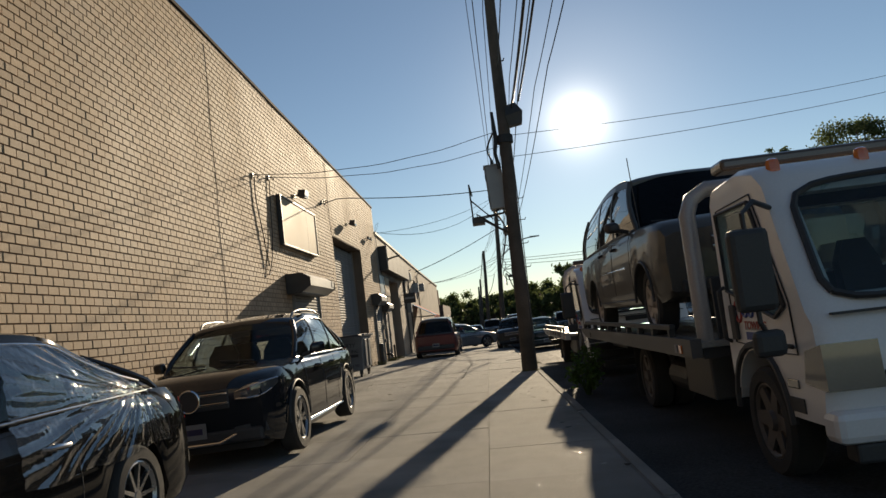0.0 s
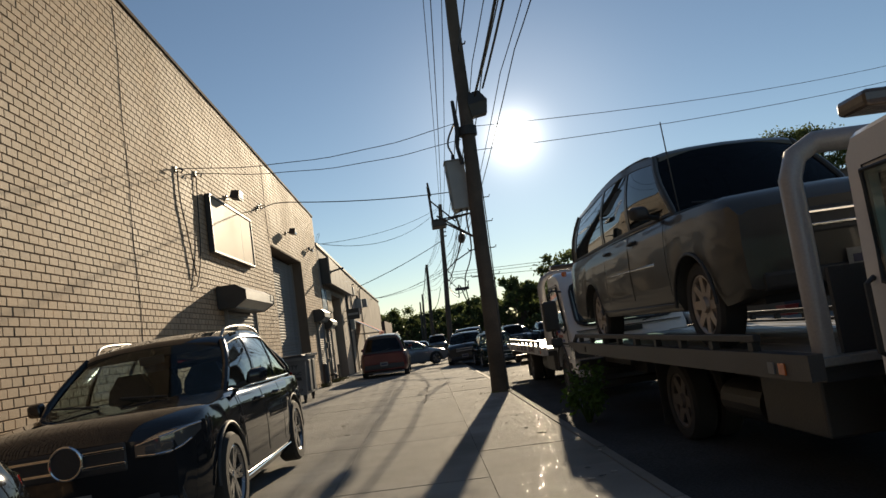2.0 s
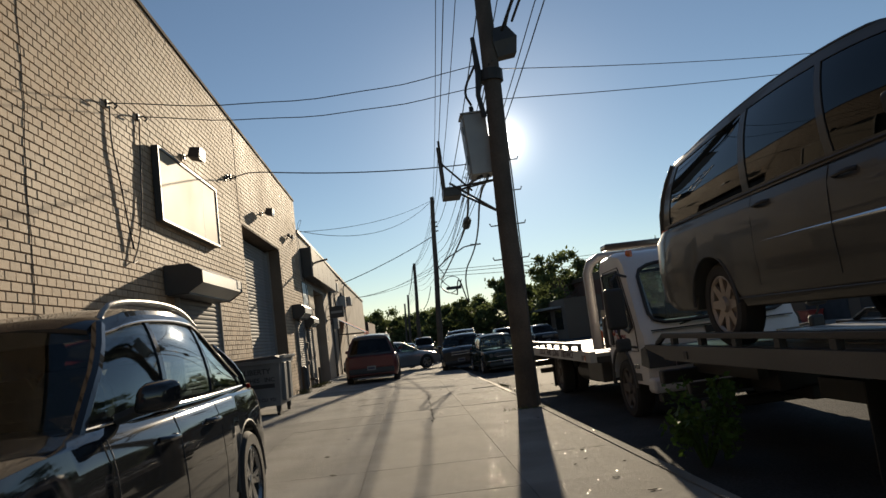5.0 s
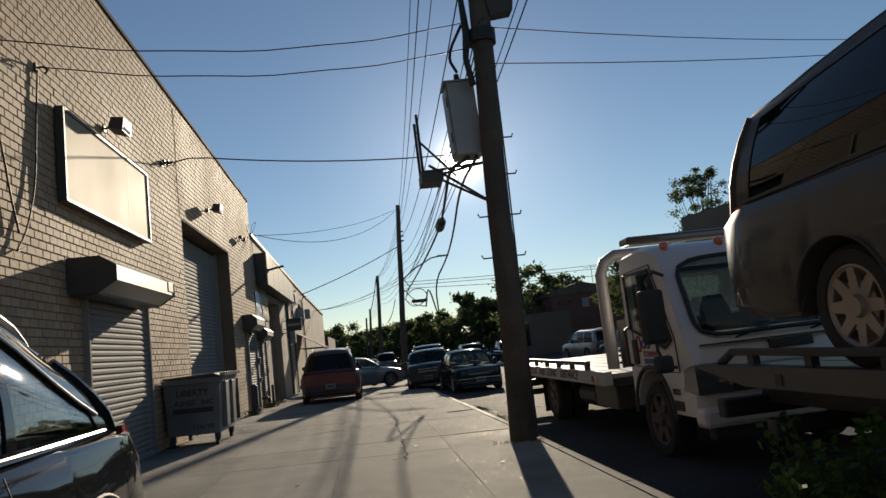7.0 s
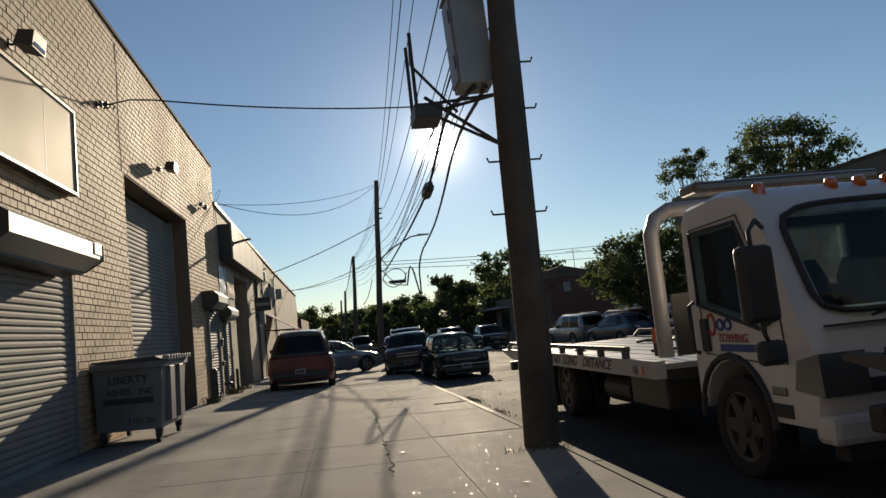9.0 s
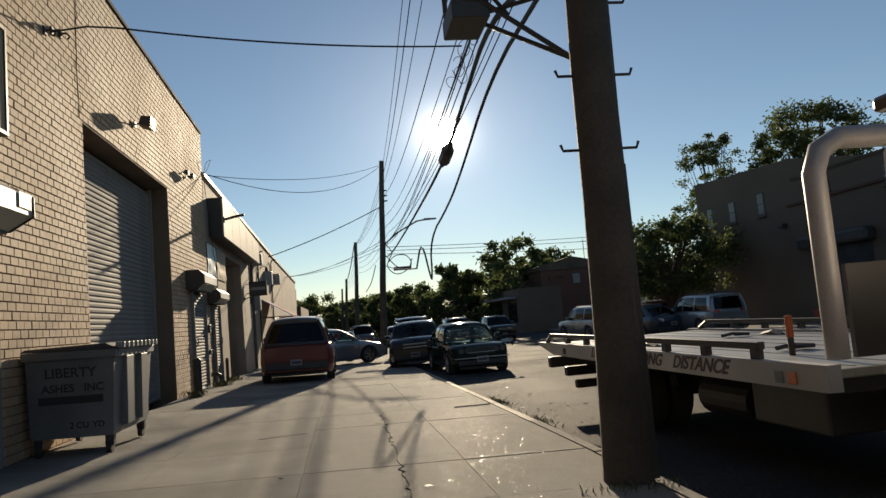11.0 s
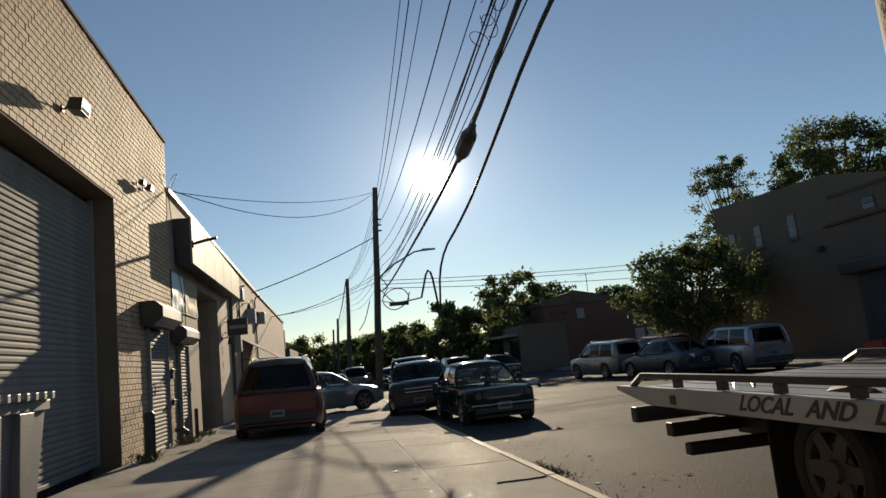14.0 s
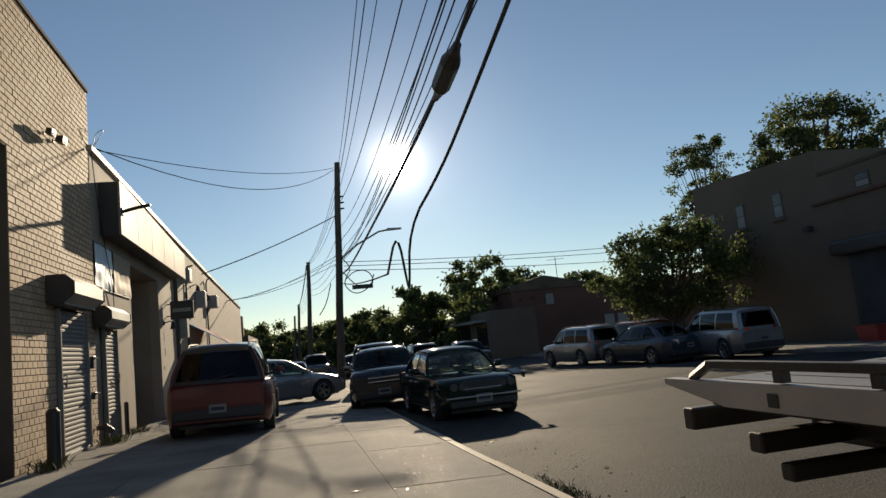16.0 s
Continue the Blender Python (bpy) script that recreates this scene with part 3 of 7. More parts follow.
for y0, y1 in ((34.45, 35.9), (36.0, 37.75)):
    wd = thing("boarded_window", "small window covered with crumpled pale blue plastic sheet", "window", "boarded windows", Matrix.Translation((WALL - 0.02, y0, 3.05)))
    w = y1 - y0
    bm = bmesh.new()
    bmesh.ops.create_grid(bm, x_segments=14, y_segments=10, size=0.5)
    for v in bm.verts:
        v.co = Vector((0.035 + 0.025 * noise.noise(Vector((v.co.x * 5 + y0, v.co.y * 4, 1.0))), (v.co.x + 0.5) * w, (v.co.y + 0.5) * 0.92))
    bmesh.ops.solidify(bm, geom=bm.faces[:], thickness=0.004)
    part("sheet", bm, M_PANEL if y0 > 35.9 else mat("blue_plastic_sheet", (0.32, 0.42, 0.50), 0.4, bump=0.1), wd, smooth=True)
    for a in ((0, 0.03, 0, w, -0.04, 0), (0, 0.03, 0, w, 0.92, 0.96), (0, 0.03, -0.03, 0, -0.04, 0.96)):
        part("frame_bar", B(*a), M_DKSTEEL, wd)


def wall_sign(y, z, w, h, out, label):
    s = thing("hanging_sign", label, "sign", "", Matrix.Translation((WALL - 0.02, y, z)))
    part("board", B(0.12, 0.12 + out, 0, 0.10, 0, h, 0.01), M_DKSTEEL, s)
    part("bracket", T([(0, 0.05, h * 0.85), (0.14, 0.05, h * 0.85)], 0.02), M_DKSTEEL, s)
    part("bracket", T([(0, 0.05, h * 0.2), (0.14, 0.05, h * 0.2)], 0.02), M_DKSTEEL, s)
    part("lettering_bar", B(0.2, 0.05 + out, -0.004, 0.0, h * 0.4, h * 0.6), M_GREYBOX, s)
    return s


wall_sign(43.0, 2.72, 0.1, 0.6, 0.72, "dark projecting shop sign with plain lettering bars")
for y, z, r, h in ((42.4, 2.6, 0.06, 0.3), (43.2, 4.6, 0.05, 0.25), (49.0, 4.4, 0.06, 0.3), (52.5, 4.3, 0.06, 0.35)):
    wl_ = thing("wall_lamp", "dark jar wall lamp on a short arm", "wall lamp", "shop wall lamps", Matrix.Translation((WALL - 0.02, y, z)))
    part("plate", B(0, 0.03, -0.06, 0.06, -0.06, 0.06, 0.005), M_DKSTEEL, wl_)
    part("arm", T([(0.02, 0, 0), (0.2, 0, 0.05), (0.28, 0, 0)], 0.02), M_DKSTEEL, wl_)
    part("shade", C((0.28, 0, 0.0), (0.28, 0, -h * 0.7), 0.05, r * 1.6, 10), M_DKSTEEL, wl_)
for y, z1 in ((44.6, 4.9), (45.0, 4.6), (47.4, 5.0), (54.0, 5.2)):
    tagged(mesh_ob("conduit", T([(WALL + 0.03, y, walk_z(WALL, y)), (WALL + 0.03, y, z1 - 0.2), (WALL + 0.1, y + 0.05, z1), (WALL + 0.3, y + 0.1, z1 + 0.05)], 0.035, 8), M_DKSTEEL), "dark steel service conduit up the shop wall", "conduit", "service conduits")
for y, z0, h, w, d in ((45.6, 2.2, 0.9, 0.5, 0.25), (46.2, 4.3, 0.5, 0.7, 0.35), (50.2, 3.6, 0.7, 0.6, 0.4), (55.0, 3.9, 0.6, 0.8, 0.4)):
    mb = thing("meter_box", "grey steel meter box on the shop wall", "meter box", "meter boxes", Matrix.Translation((WALL - 0.02, y, z0)))
    part("body", B(0, d, 0, w, 0, h, 0.015), M_GREYBOX, mb)
    part("door", B(d, d + 0.012, 0.04, w - 0.04, 0.04, h - 0.04, 0.004), M_GREYBOX, mb)
for y, z in ((33.6, 1.32), (33.62, 0.72)):
    ib = thing("post_box", "small dark steel box fixed between the door shutters", "box", "door boxes", Matrix.Translation((WALL + 0.012, y, z)))
    part("body", B(0, 0.11, 0, 0.2, 0, 0.24 if z > 1 else 0.14, 0.01), M_DKSTEEL, ib)
    part("flap", prism([(0.0, 0.25 if z > 1 else 0.15), (0.16, 0.2 if z > 1 else 0.12), (0.16, 0.19 if z > 1 else 0.11), (0.0, 0.235 if z > 1 else 0.135)], -0.01, 0.21, "y"), M_DKSTEEL, ib)
for y, x, z in ((31.95, WALL + 0.05, 1.1), (35.75, WALL + 0.05, 1.05)):
    hn = thing("shutter_lock", "steel pull handle with padlock on a door shutter", "lock", "shutter locks", Matrix.Translation((x, y, z)))
    part("pull", T([(0, 0, 0), (0.06, 0, 0), (0.06, 0, 0.12), (0, 0, 0.12)], 0.012, 6), M_STEEL, hn)
    part("padlock", B(0.03, 0.06, -0.03, 0.03, -0.08, 0.0, 0.008), M_DKSTEEL, hn)
for y, z, h in ((42.35, 2.05, 0.28), (42.4, 1.6, 0.22), (42.1, 1.15, 0.1)):
    tagged(mesh_ob("wall_notice", B(WALL - 0.02, WALL - 0.012, y, y + 0.16, z, z + h), M_PLATE), "small pale notice plate on the shop wall", "notice", "wall notices")
wire("roof_wire", [(WALL + 0.02, 34.5, 6.0), (WALL + 0.15, 34.7, 6.35), (WALL + 0.2, 34.9, 6.6), (WALL + 0.05, 34.75, 6.45), (WALL + 0.02, 34.6, 6.1)], 0.01, "thin loose wire loop at the roof corner", "loose wall wires")
wire("hanging_wire", [(WALL + 0.02, 34.45, 5.95), (WALL + 0.06, 34.6, 5.0), (WALL + 0.04, 35.2, 4.0), (WALL + 0.05, 35.7, 3.2), (WALL + 0.02, 35.9, 2.7)], 0.012, "thin pale wire drooping over the shop front", "loose wall wires")
aw = thing("awning", "blue and red cloth shop awning on steel frame", "awning", at=Matrix.Translation((WALL - 0.02, 47.9, 1.72)))
part("blue_cloth", loft([[(0, 0, 1.1), (1.5, 0, 0.2), (1.5, 0, 0.17), (0, 0, 1.07)], [(0, 2.4, 1.1), (1.5, 2.4, 0.2), (1.5, 2.4, 0.17), (0, 2.4, 1.07)]]), M_AWN_B, aw, "blue cloth")
part("red_cloth", loft([[(0, 2.4, 1.1), (1.5, 2.4, 0.2), (1.5, 2.4, 0.17), (0, 2.4, 1.07)], [(0, 5.2, 1.1), (1.5, 5.2, 0.2), (1.5, 5.2, 0.17), (0, 5.2, 1.07)]]), M_AWN_R, aw, "red cloth")
part("valance", B(1.49, 1.51, 0, 5.2, -0.1, 0.17), M_AWN_R, aw)
for yy in (0.05, 2.5, 5.1):
    part("strut", T([(0.0, yy, 0.2), (1.48, yy, 0.16)], 0.02), M_DKSTEEL, aw)
for yy in (35.95, 30.35):
    bo = thing("bollard", "short black steel bollard beside the doors", "bollard", "bollards", Matrix.Translation((WALL + 0.35, yy, walk_z(WALL + 0.35, yy))))
    if yy < 33:
        part("post", C((0, 0, 0), (0, 0, 0.85), 0.1, 0.1, 14), M_DKSTEEL, bo)
        part("cap", C((0, 0, 0.85), (0, 0, 0.9), 0.1, 0.06, 14), M_DKSTEEL, bo)
    else:
        part("post", C((-0.2, 0.1, 0), (-0.2, 0.1, 0.7), 0.05, 0.05, 10), M_DKSTEEL, bo)
        part("cap", C((-0.2, 0.1, 0.7), (-0.2, 0.1, 0.74), 0.05, 0.03, 10), M_DKSTEEL, bo)

# ---- poles and overhead lines ----


def utility_pole(x, y, top, r, lean, label, steps=()):
    z = walk_z(x, y) if x < 1.1 else road_z(y)
    up = thing("utility_pole", label, "utility pole", "utility poles", Matrix.Translation((x, y, z)))
    h = top - z
    pts = [(lean[0] * t * h, lean[1] * t * h, t * h - (0.05 if t == 0 else 0)) for t in np.linspace(0, 1, 12)]
    pts = [(p[0] + 0.012 * math.sin(p[2] * 1.3), p[1] + 0.01 * math.cos(p[2] * 1.7), p[2]) for p in pts]
    part("shaft", T(pts, [r * (1 - 0.32 * t) for t in np.linspace(0, 1, 12)], 16), M_WOOD, up, "weathered brown wooden shaft", True)
    for zz, side in steps:
        rr = r * (1 - 0.32 * zz / h)
        cx = lean[0] * zz
        part("step_iron", T([(cx + side * rr * 0.8, 0, zz), (cx + side * (rr + 0.13), 0, zz), (cx + side * (rr + 0.15), 0, zz + 0.05)], 0.012, 6), M_DKSTEEL, up)
    return up


pole1 = utility_pole(0.87, 18.0, 11.5, 0.185, (0.022, 0.0), "tall leaning wooden utility pole with step irons and steel box",
                     [(2.55, 1), (2.55, -1), (3.15, 1), (3.15, -1), (3.75, 1), (4.3, 1)])
part("ground_wire", T([(0.19, 0.05, 0.1), (0.24, 0.05, 2), (0.27, 0.05, 4), (0.28, 0.02, 6.5)], 0.012, 5), M_CABLE, pole1)
part("guard_strip", B(0.13, 0.2, -0.12, -0.06, 0.02, 2.4), M_DKSTEEL, pole1)
part("splice_case", loft([[(0.28, -0.12, 6.15), (0.62, -0.14, 6.2), (0.62, 0.12, 6.2), (0.28, 0.12, 6.15)], [(0.22, -0.16, 6.42), (0.66, -0.16, 6.5), (0.66, 0.16, 6.5), (0.22, 0.16, 6.42)],
                          [(0.25, -0.1, 6.7), (0.5, -0.1, 6.75), (0.5, 0.1, 6.75), (0.25, 0.1, 6.7)]]), M_DKSTEEL, pole1, "dark cable splice case")
part("band", C((0.13, 0, 5.75), (0.135, 0, 5.95), 0.21, 0.21, 16), M_CABLE, pole1)
part("riser_cable", T([(-0.1, -0.08, 5.1), (-0.16, -0.08, 5.5), (-0.1, -0.05, 5.9), (-0.12, 0, 6.6)], [0.05, 0.045, 0.06, 0.04], 8), M_CABLE, pole1)
part("antenna_stub", T([(0.15, 0, 7.9), (0.36, 0, 7.92), (0.38, 0, 7.98)], 0.02), M_DKSTEEL, pole1)

tb = thing("pole_box", "grey steel equipment cabinet strapped to the wooden pole", "equipment box", at=Matrix.Translation((0.66, 18.35, 4.02)))
tilt = pose(0, 0, 0, 0, -2, 0)
part("cabinet", B(-0.21, 0.2, -0.2, 0.25, 0.0, 1.12, 0.015, tilt), M_GREYBOX, tb)
part("door", B(-0.235, -0.211, -0.17, 0.22, 0.05, 1.07, 0.008, tilt), M_GREYBOX, tb)
part("hinge", B(-0.25, -0.236, -0.19, -0.15, 0.75, 0.9, 0, tilt), M_DKSTEEL, tb)
part("hinge", B(-0.25, -0.236, -0.19, -0.15, 0.2, 0.35, 0, tilt), M_DKSTEEL, tb)
part("lid", B(-0.25, 0.21, -0.22, 0.27, 1.12, 1.15, 0.008, tilt), M_GREYBOX, tb)
part("gland", C((-0.05, 0, 1.15), (-0.05, 0, 1.3), 0.05, 0.04, 10), M_CABLE, tb)
br = thing("work_platform", "small steel lineman's platform bracketed to the pole", "platform", at=Matrix.Translation((0.87, 18.35, 3.85)))
for yy in (0.1, 0.55):
    part("beam", T([(0.05, 0.0, -0.55), (-0.82, yy, 0.12)], 0.022), M_DKSTEEL, br)
    part("rail", T([(0.05, 0, 0.08), (-0.9, yy, 0.02)], 0.02), M_DKSTEEL, br)
part("tray", B(-0.95, -0.62, 0.08, 0.6, -0.12, 0.05, 0.01), M_DKSTEEL, br)
for yy in (0.1, 0.55):
    part("upright", T([(-0.92, yy, 0.0), (-0.93, yy, 0.92)], 0.024), M_DKSTEEL, br)
part("top_bar", T([(-0.93, 0.1, 0.9), (-0.88, 0.58, 0.7)], 0.02), M_DKSTEEL, br)
part("brace", T([(-0.93, 0.1, 0.5), (-0.4, 0.3, -0.02)], 0.018), M_DKSTEEL, br)

pole2 = utility_pole(1.0, 53.0, 10.35, 0.2, (0.062, 0.0), "wooden utility pole with curved street lamp arm", ())
part("lamp_arm", T([(0.45, 0, 6.1), (1.3, -0.2, 6.75), (2.4, -0.3, 7.3), (2.9, -0.4, 7.35)], 0.045, 8), M_STEEL, pole2)
part("lamp_head", loft([[(2.8, -0.5, 7.3), (2.8, -0.3, 7.3), (2.8, -0.3, 7.42), (2.8, -0.5, 7.42)], [(3.5, -0.52, 7.33), (3.5, -0.3, 7.33), (3.5, -0.32, 7.4), (3.5, -0.5, 7.4)]]), M_STEEL, pole2, "flat street lamp head")
for zz in (8.6, 8.9, 9.2):
    part("insulator", C((0.62, 0, zz), (0.85, 0, zz + 0.02), 0.05, 0.04, 8), M_DKSTEEL, pole2)
part("cable_loop_box", B(0.9, 1.9, -0.2, 0.0, 4.6, 4.8, 0.03), M_DKSTEEL, pole2)
utility_pole(0.0, 74.0, 8.15, 0.2, (0.05, 0), "distant wooden utility pole", ())
utility_pole(-0.75, 95.0, 6.4, 0.18, (0.055, 0), "distant wooden utility pole", ())
utility_pole(-1.2, 118.0, 6.45, 0.18, (0.05, 0), "distant wooden utility pole", ())

P1 = Vector((0.98, 17.7, 0))
OH = "overhead lines"
# thick cables between the first two poles
wire("trunk_cable", sag((1.35, 2.0, 8.0), (1.25, 17.7, 6.45), 0.5, 12), 0.036, "thick black trunk telephone cable", OH, 8)
wire("trunk_cable", sag((1.65, 2.0, 8.2), (1.45, 17.7, 6.6), 0.4, 12), 0.03, "thick black trunk telephone cable", OH, 8)
wire("trunk_cable", [(0.62, 18.2, 3.98), (0.5, 19.5, 4.14), (0.75, 22, 4.34), (1.08, 26.0, 4.42), (1.12, 29.0, 4.3), (1.16, 36, 4.2), (1.3, 46, 4.3), (1.5, 52.6, 4.8)], 0.036, "thick black trunk telephone cable", OH, 8)
wire("trunk_cable", [(0.75, 18.2, 3.98), (0.95, 21.5, 4.28), (1.41, 26.5, 4.15), (1.47, 29, 3.8), (1.25, 31.2, 3.3), (1.5, 33.3, 2.3), (1.4, 32.9, 2.35), (1.02, 31.2, 3.3), (1.1, 33.6, 2.7)], 0.03, "black cable that droops in a sharp loop", OH, 8)
wire("trunk_cable", sag((1.1, 33.6, 2.7), (1.45, 52.4, 4.3), 0.1, 12), 0.026, "slack black cable running on to the next pole", OH, 8)
tagged(mesh_ob("cable_splice", T([(1.06, 25.7, 4.42), (1.07, 25.9, 4.42), (1.08, 26.15, 4.41), (1.1, 26.85, 4.38), (1.11, 27.05, 4.37), (1.11, 27.3, 4.36)], [0.05, 0.07, 0.125, 0.125, 0.07, 0.04], 10), M_DKSTEEL), "dark sealed splice closure on the trunk cable", "splice closure")
for k, (x, z1, z2, d) in enumerate(((0.45, 9.6, 9.4, 0.7), (0.62, 9.4, 9.1, 0.8), (0.85, 9.0, 8.8, 0.9), (1.05, 7.6, 8.3, 1.0), (1.3, 7.2, 7.2, 1.0), (1.5, 7.0, 6.6, 0.9), (1.9, 6.9, 6.2, 0.9), (2.3, 7.4, 5.8, 0.8))):
    wire("overhead_wire", sag((x, -8 + k, z1 + 1.4), (x, 17.7, z1), 0.5) + sag((x, 17.7, z1), (1.5 + x * 0.12, 53, z2), d)[1:], 0.013 + 0.004 * (k % 2), "thin overhead line strung between street poles", OH)
    wire("overhead_wire", sag((1.5 + x * 0.12, 53, z2), (0.2 + x * 0.1, 74, min(z2, 8.1) - 0.2), 0.6) + sag((0.2 + x * 0.1, 74, min(z2, 8.1) - 0.2), (-0.45, 95, 6.2 - 0.12 * k), 0.5)[1:], 0.014, "thin overhead line strung between distant poles", OH)
for dx, dz in ((0.0, 0.0), (0.07, 0.05), (0.12, -0.08)):
    wire("overhead_wire", sag((0.95 + dx, 17.8, 5.9 + dz), (1.5 + dx, 52.8, 5.6 + dz), 0.82, 20), 0.014, "thin bundled strand between street poles", OH)
# service drops to the warehouse
wire("service_drop", sag((WALL + 0.1, 15.95, 5.17), (0.8, 17.9, 5.95), 0.28, 16, 0.01), 0.01, "thin service line from pole to brick wall", OH)
wire("service_drop", sag((WALL + 0.1, 17.2, 5.36), (0.82, 17.9, 5.55), 0.26, 16, 0.01), 0.01, "thin service line from pole to brick wall", OH)
wire("service_drop", [(WALL + 0.1, 22.9, 5.6), (WALL + 0.5, 23.1, 5.75)] + sag((WALL + 0.9, 23.15, 5.74), (1.0, 23.5, 5.46), 0.1), 0.018, "black service line from street cables to brick wall", OH)
wire("service_drop", sag((1.05, 17.7, 5.75), (26, 30, 10.4), 0.5), 0.01, "thin service line crossing the street", OH)
wire("service_drop", sag((1.05, 17.7, 5.2), (26, 27, 9.3), 0.5), 0.01, "thin service line crossing the street", OH)
wire("service_drop", sag((WALL + 0.1, 34.6, 6.05), (1.5, 53, 10.0), 0.95), 0.016, "thin line drooping from shop roof to pole", OH)
wire("service_drop", sag((WALL + 0.1, 34.6, 6.02), (1.5, 53, 10.1), 0.4), 0.014, "thin line drooping from shop roof to pole", OH)
wire("service_drop", sag((WALL + 0.2, 51, 5.1), (1.4, 53, 7.7), 0.15), 0.03, "black service cable from pole to shop roof", OH)
for z1, z2, d in ((5.4, 7.0, 0.4), (5.2, 6.4, 0.3), (5.0, 5.6, 0.35)):
    wire("service_drop", sag((1.6, 53, z1), (34, 66, z2), d), 0.022, "line crossing the street to far houses", OH)
    wire("service_drop", sag((WALL, 60 + z1, 5.0), (1.4, 53, z1 + 0.4), d), 0.016, "line from pole to the shop row", OH)
for pts in ([(1.5, 52.8, 5.6), (1.9, 52.4, 5.0), (1.6, 52.2, 4.6), (1.5, 52.6, 4.2), (2.0, 52.4, 3.7), (2.7, 52.2, 4.0), (2.9, 52.1, 4.6)],
            [(1.5, 52.8, 4.9), (2.0, 52.4, 4.2), (2.6, 52.2, 3.9), (2.9, 52, 4.3), (2.6, 51.9, 4.8), (2.0, 52.2, 4.85), (1.6, 52.6, 4.5)],
            [(0.9, 52.8, 4.4), (0.6, 53, 3.4), (0.3, 54, 3.0)]):
    wire("cable_loop", pts, 0.03, "slack black cable loop hanging at the pole", "cable loops", 6)
# loose stay wires near the pole box
wire("tail_wire", [(0.6, 18.2, 5.3), (0.5, 18.3, 5.6), (0.72, 18.0, 5.95)], 0.03, "black riser cable between box and pole", "cable loops")

# ---- trees ----


def leaf_cloud(name, centres, count, leaf, material, parent):
    rng = np.random.RandomState(len(centres) * 7 + count)
    verts, faces = [], []
    for i in range(count):
        c, r = centres[rng.randint(len(centres))]
        p = np.array(c) + rng.normal(size=3) * np.array(r) * 0.58
        a, b = rng.normal(size=3), rng.normal(size=3)
        a /= np.linalg.norm(a)
        b -= a * (a @ b)
        b /= np.linalg.norm(b)
        s = leaf * rng.uniform(0.6, 1.3)
        k = len(verts)
        verts += [p - a * s, p + b * s * 0.55, p + a * s, p - b * s * 0.55]
        faces += [(k, k + 1, k + 2), (k, k + 2, k + 3)]
    me = bpy.data.meshes.new(name)
    me.from_pydata([tuple(v) for v in verts], [], faces)
    me.materials.append(material)
    ob = new(name, me)
    ob.parent = parent
    return ob


def tree(x, y, z, h, spread, seed, label, leaves=5000, leaf=0.16, trunk=0.2, low=0.4, clumps=26, group="street trees"):
    rng = random.Random(seed)
    tr = thing("tree", label, "tree", group, Matrix.Translation((x, y, z)))
    bm = bmesh.new()
    top = h * 0.72
    spine = [(0.12 * math.sin(k * 1.7 + seed), 0.12 * math.cos(k * 1.3 + seed), top * k / 6) for k in range(7)]
    tube(bm, spine, [trunk * (1 - 0.12 * k) for k in range(7)], 9)
    cent = []
    for k in range(clumps):
        a, t = rng.uniform(0, math.tau), rng.uniform(low, 1.0)
        rad = spread * (0.35 + 0.65 * math.sin(math.pi * min(1, (t - low) / (1 - low) * 0.8 + 0.15))) * rng.uniform(0.35, 1.0)
        c = (rad * math.cos(a), rad * math.sin(a), h * t)
        r = spread * rng.uniform(0.09, 0.22) * (26 / max(26, clumps)) ** 0.15
        cent.append((c, (r, r, r * 0.7)))
        if k % 2 == 0:
            b = Vector(spine[min(5, 2 + k % 4)])
            mid = b.lerp(Vector(c), 0.55) + Vector((0, 0, 0.15 * h * 0.3))
            tube(bm, [b, mid, Vector(c)], [trunk * 0.4, trunk * 0.22, trunk * 0.06], 6)
    part("trunk", bm, M_BARK, tr, "brown trunk with spreading limbs", True)
    leaf_cloud("crown", cent, leaves, leaf, M_LEAF, tr)
    return tr


tree(15.7, 47.5, road_z(47), 5.55, 3.7, 3, "leafy street tree before the brown building", 17000, 0.10, 0.16, 0.38, 120)
tree(22.9, 55.0, road_z(55), 11.9, 2.7, 5, "tall thin tree with feathery crown behind the building", 7600, 0.10, 0.15, 0.4, 95)
tree(26.6, 50.0, road_z(55), 12.1, 4.1, 8, "large leafy tree rising over the brown building", 19000, 0.11, 0.3, 0.45, 130)
for k, (x, y, h, s) in enumerate(((15.5, 80, 8.4, 4.6), (10.5, 84, 6.8, 3.6), (7, 92, 5.4, 3.4), (4.2, 100, 5.0, 3.2), (21, 86, 8.0, 4.5), (1.2, 120, 5.4, 3.6), (-4.5, 125, 6.4, 4.0), (-9, 128, 6.2, 4.0), (28, 88, 7.0, 4.5), (34, 92, 7, 5), (13, 96, 6.5, 4.2), (9, 108, 6, 4.5), (5.5, 112, 5.5, 4.5), (2, 132, 5.6, 5), (-2, 140, 5.5, 5), (-7, 145, 6.5, 5), (18.5, 96, 7.6, 5))):
    tree(x, y, road_z(y), h, s, 20 + k, "dark leafy tree at the end of the street", 5200, 0.24, 0.22, 0.04, 60, "far trees")

# ---- buildings across the street ----


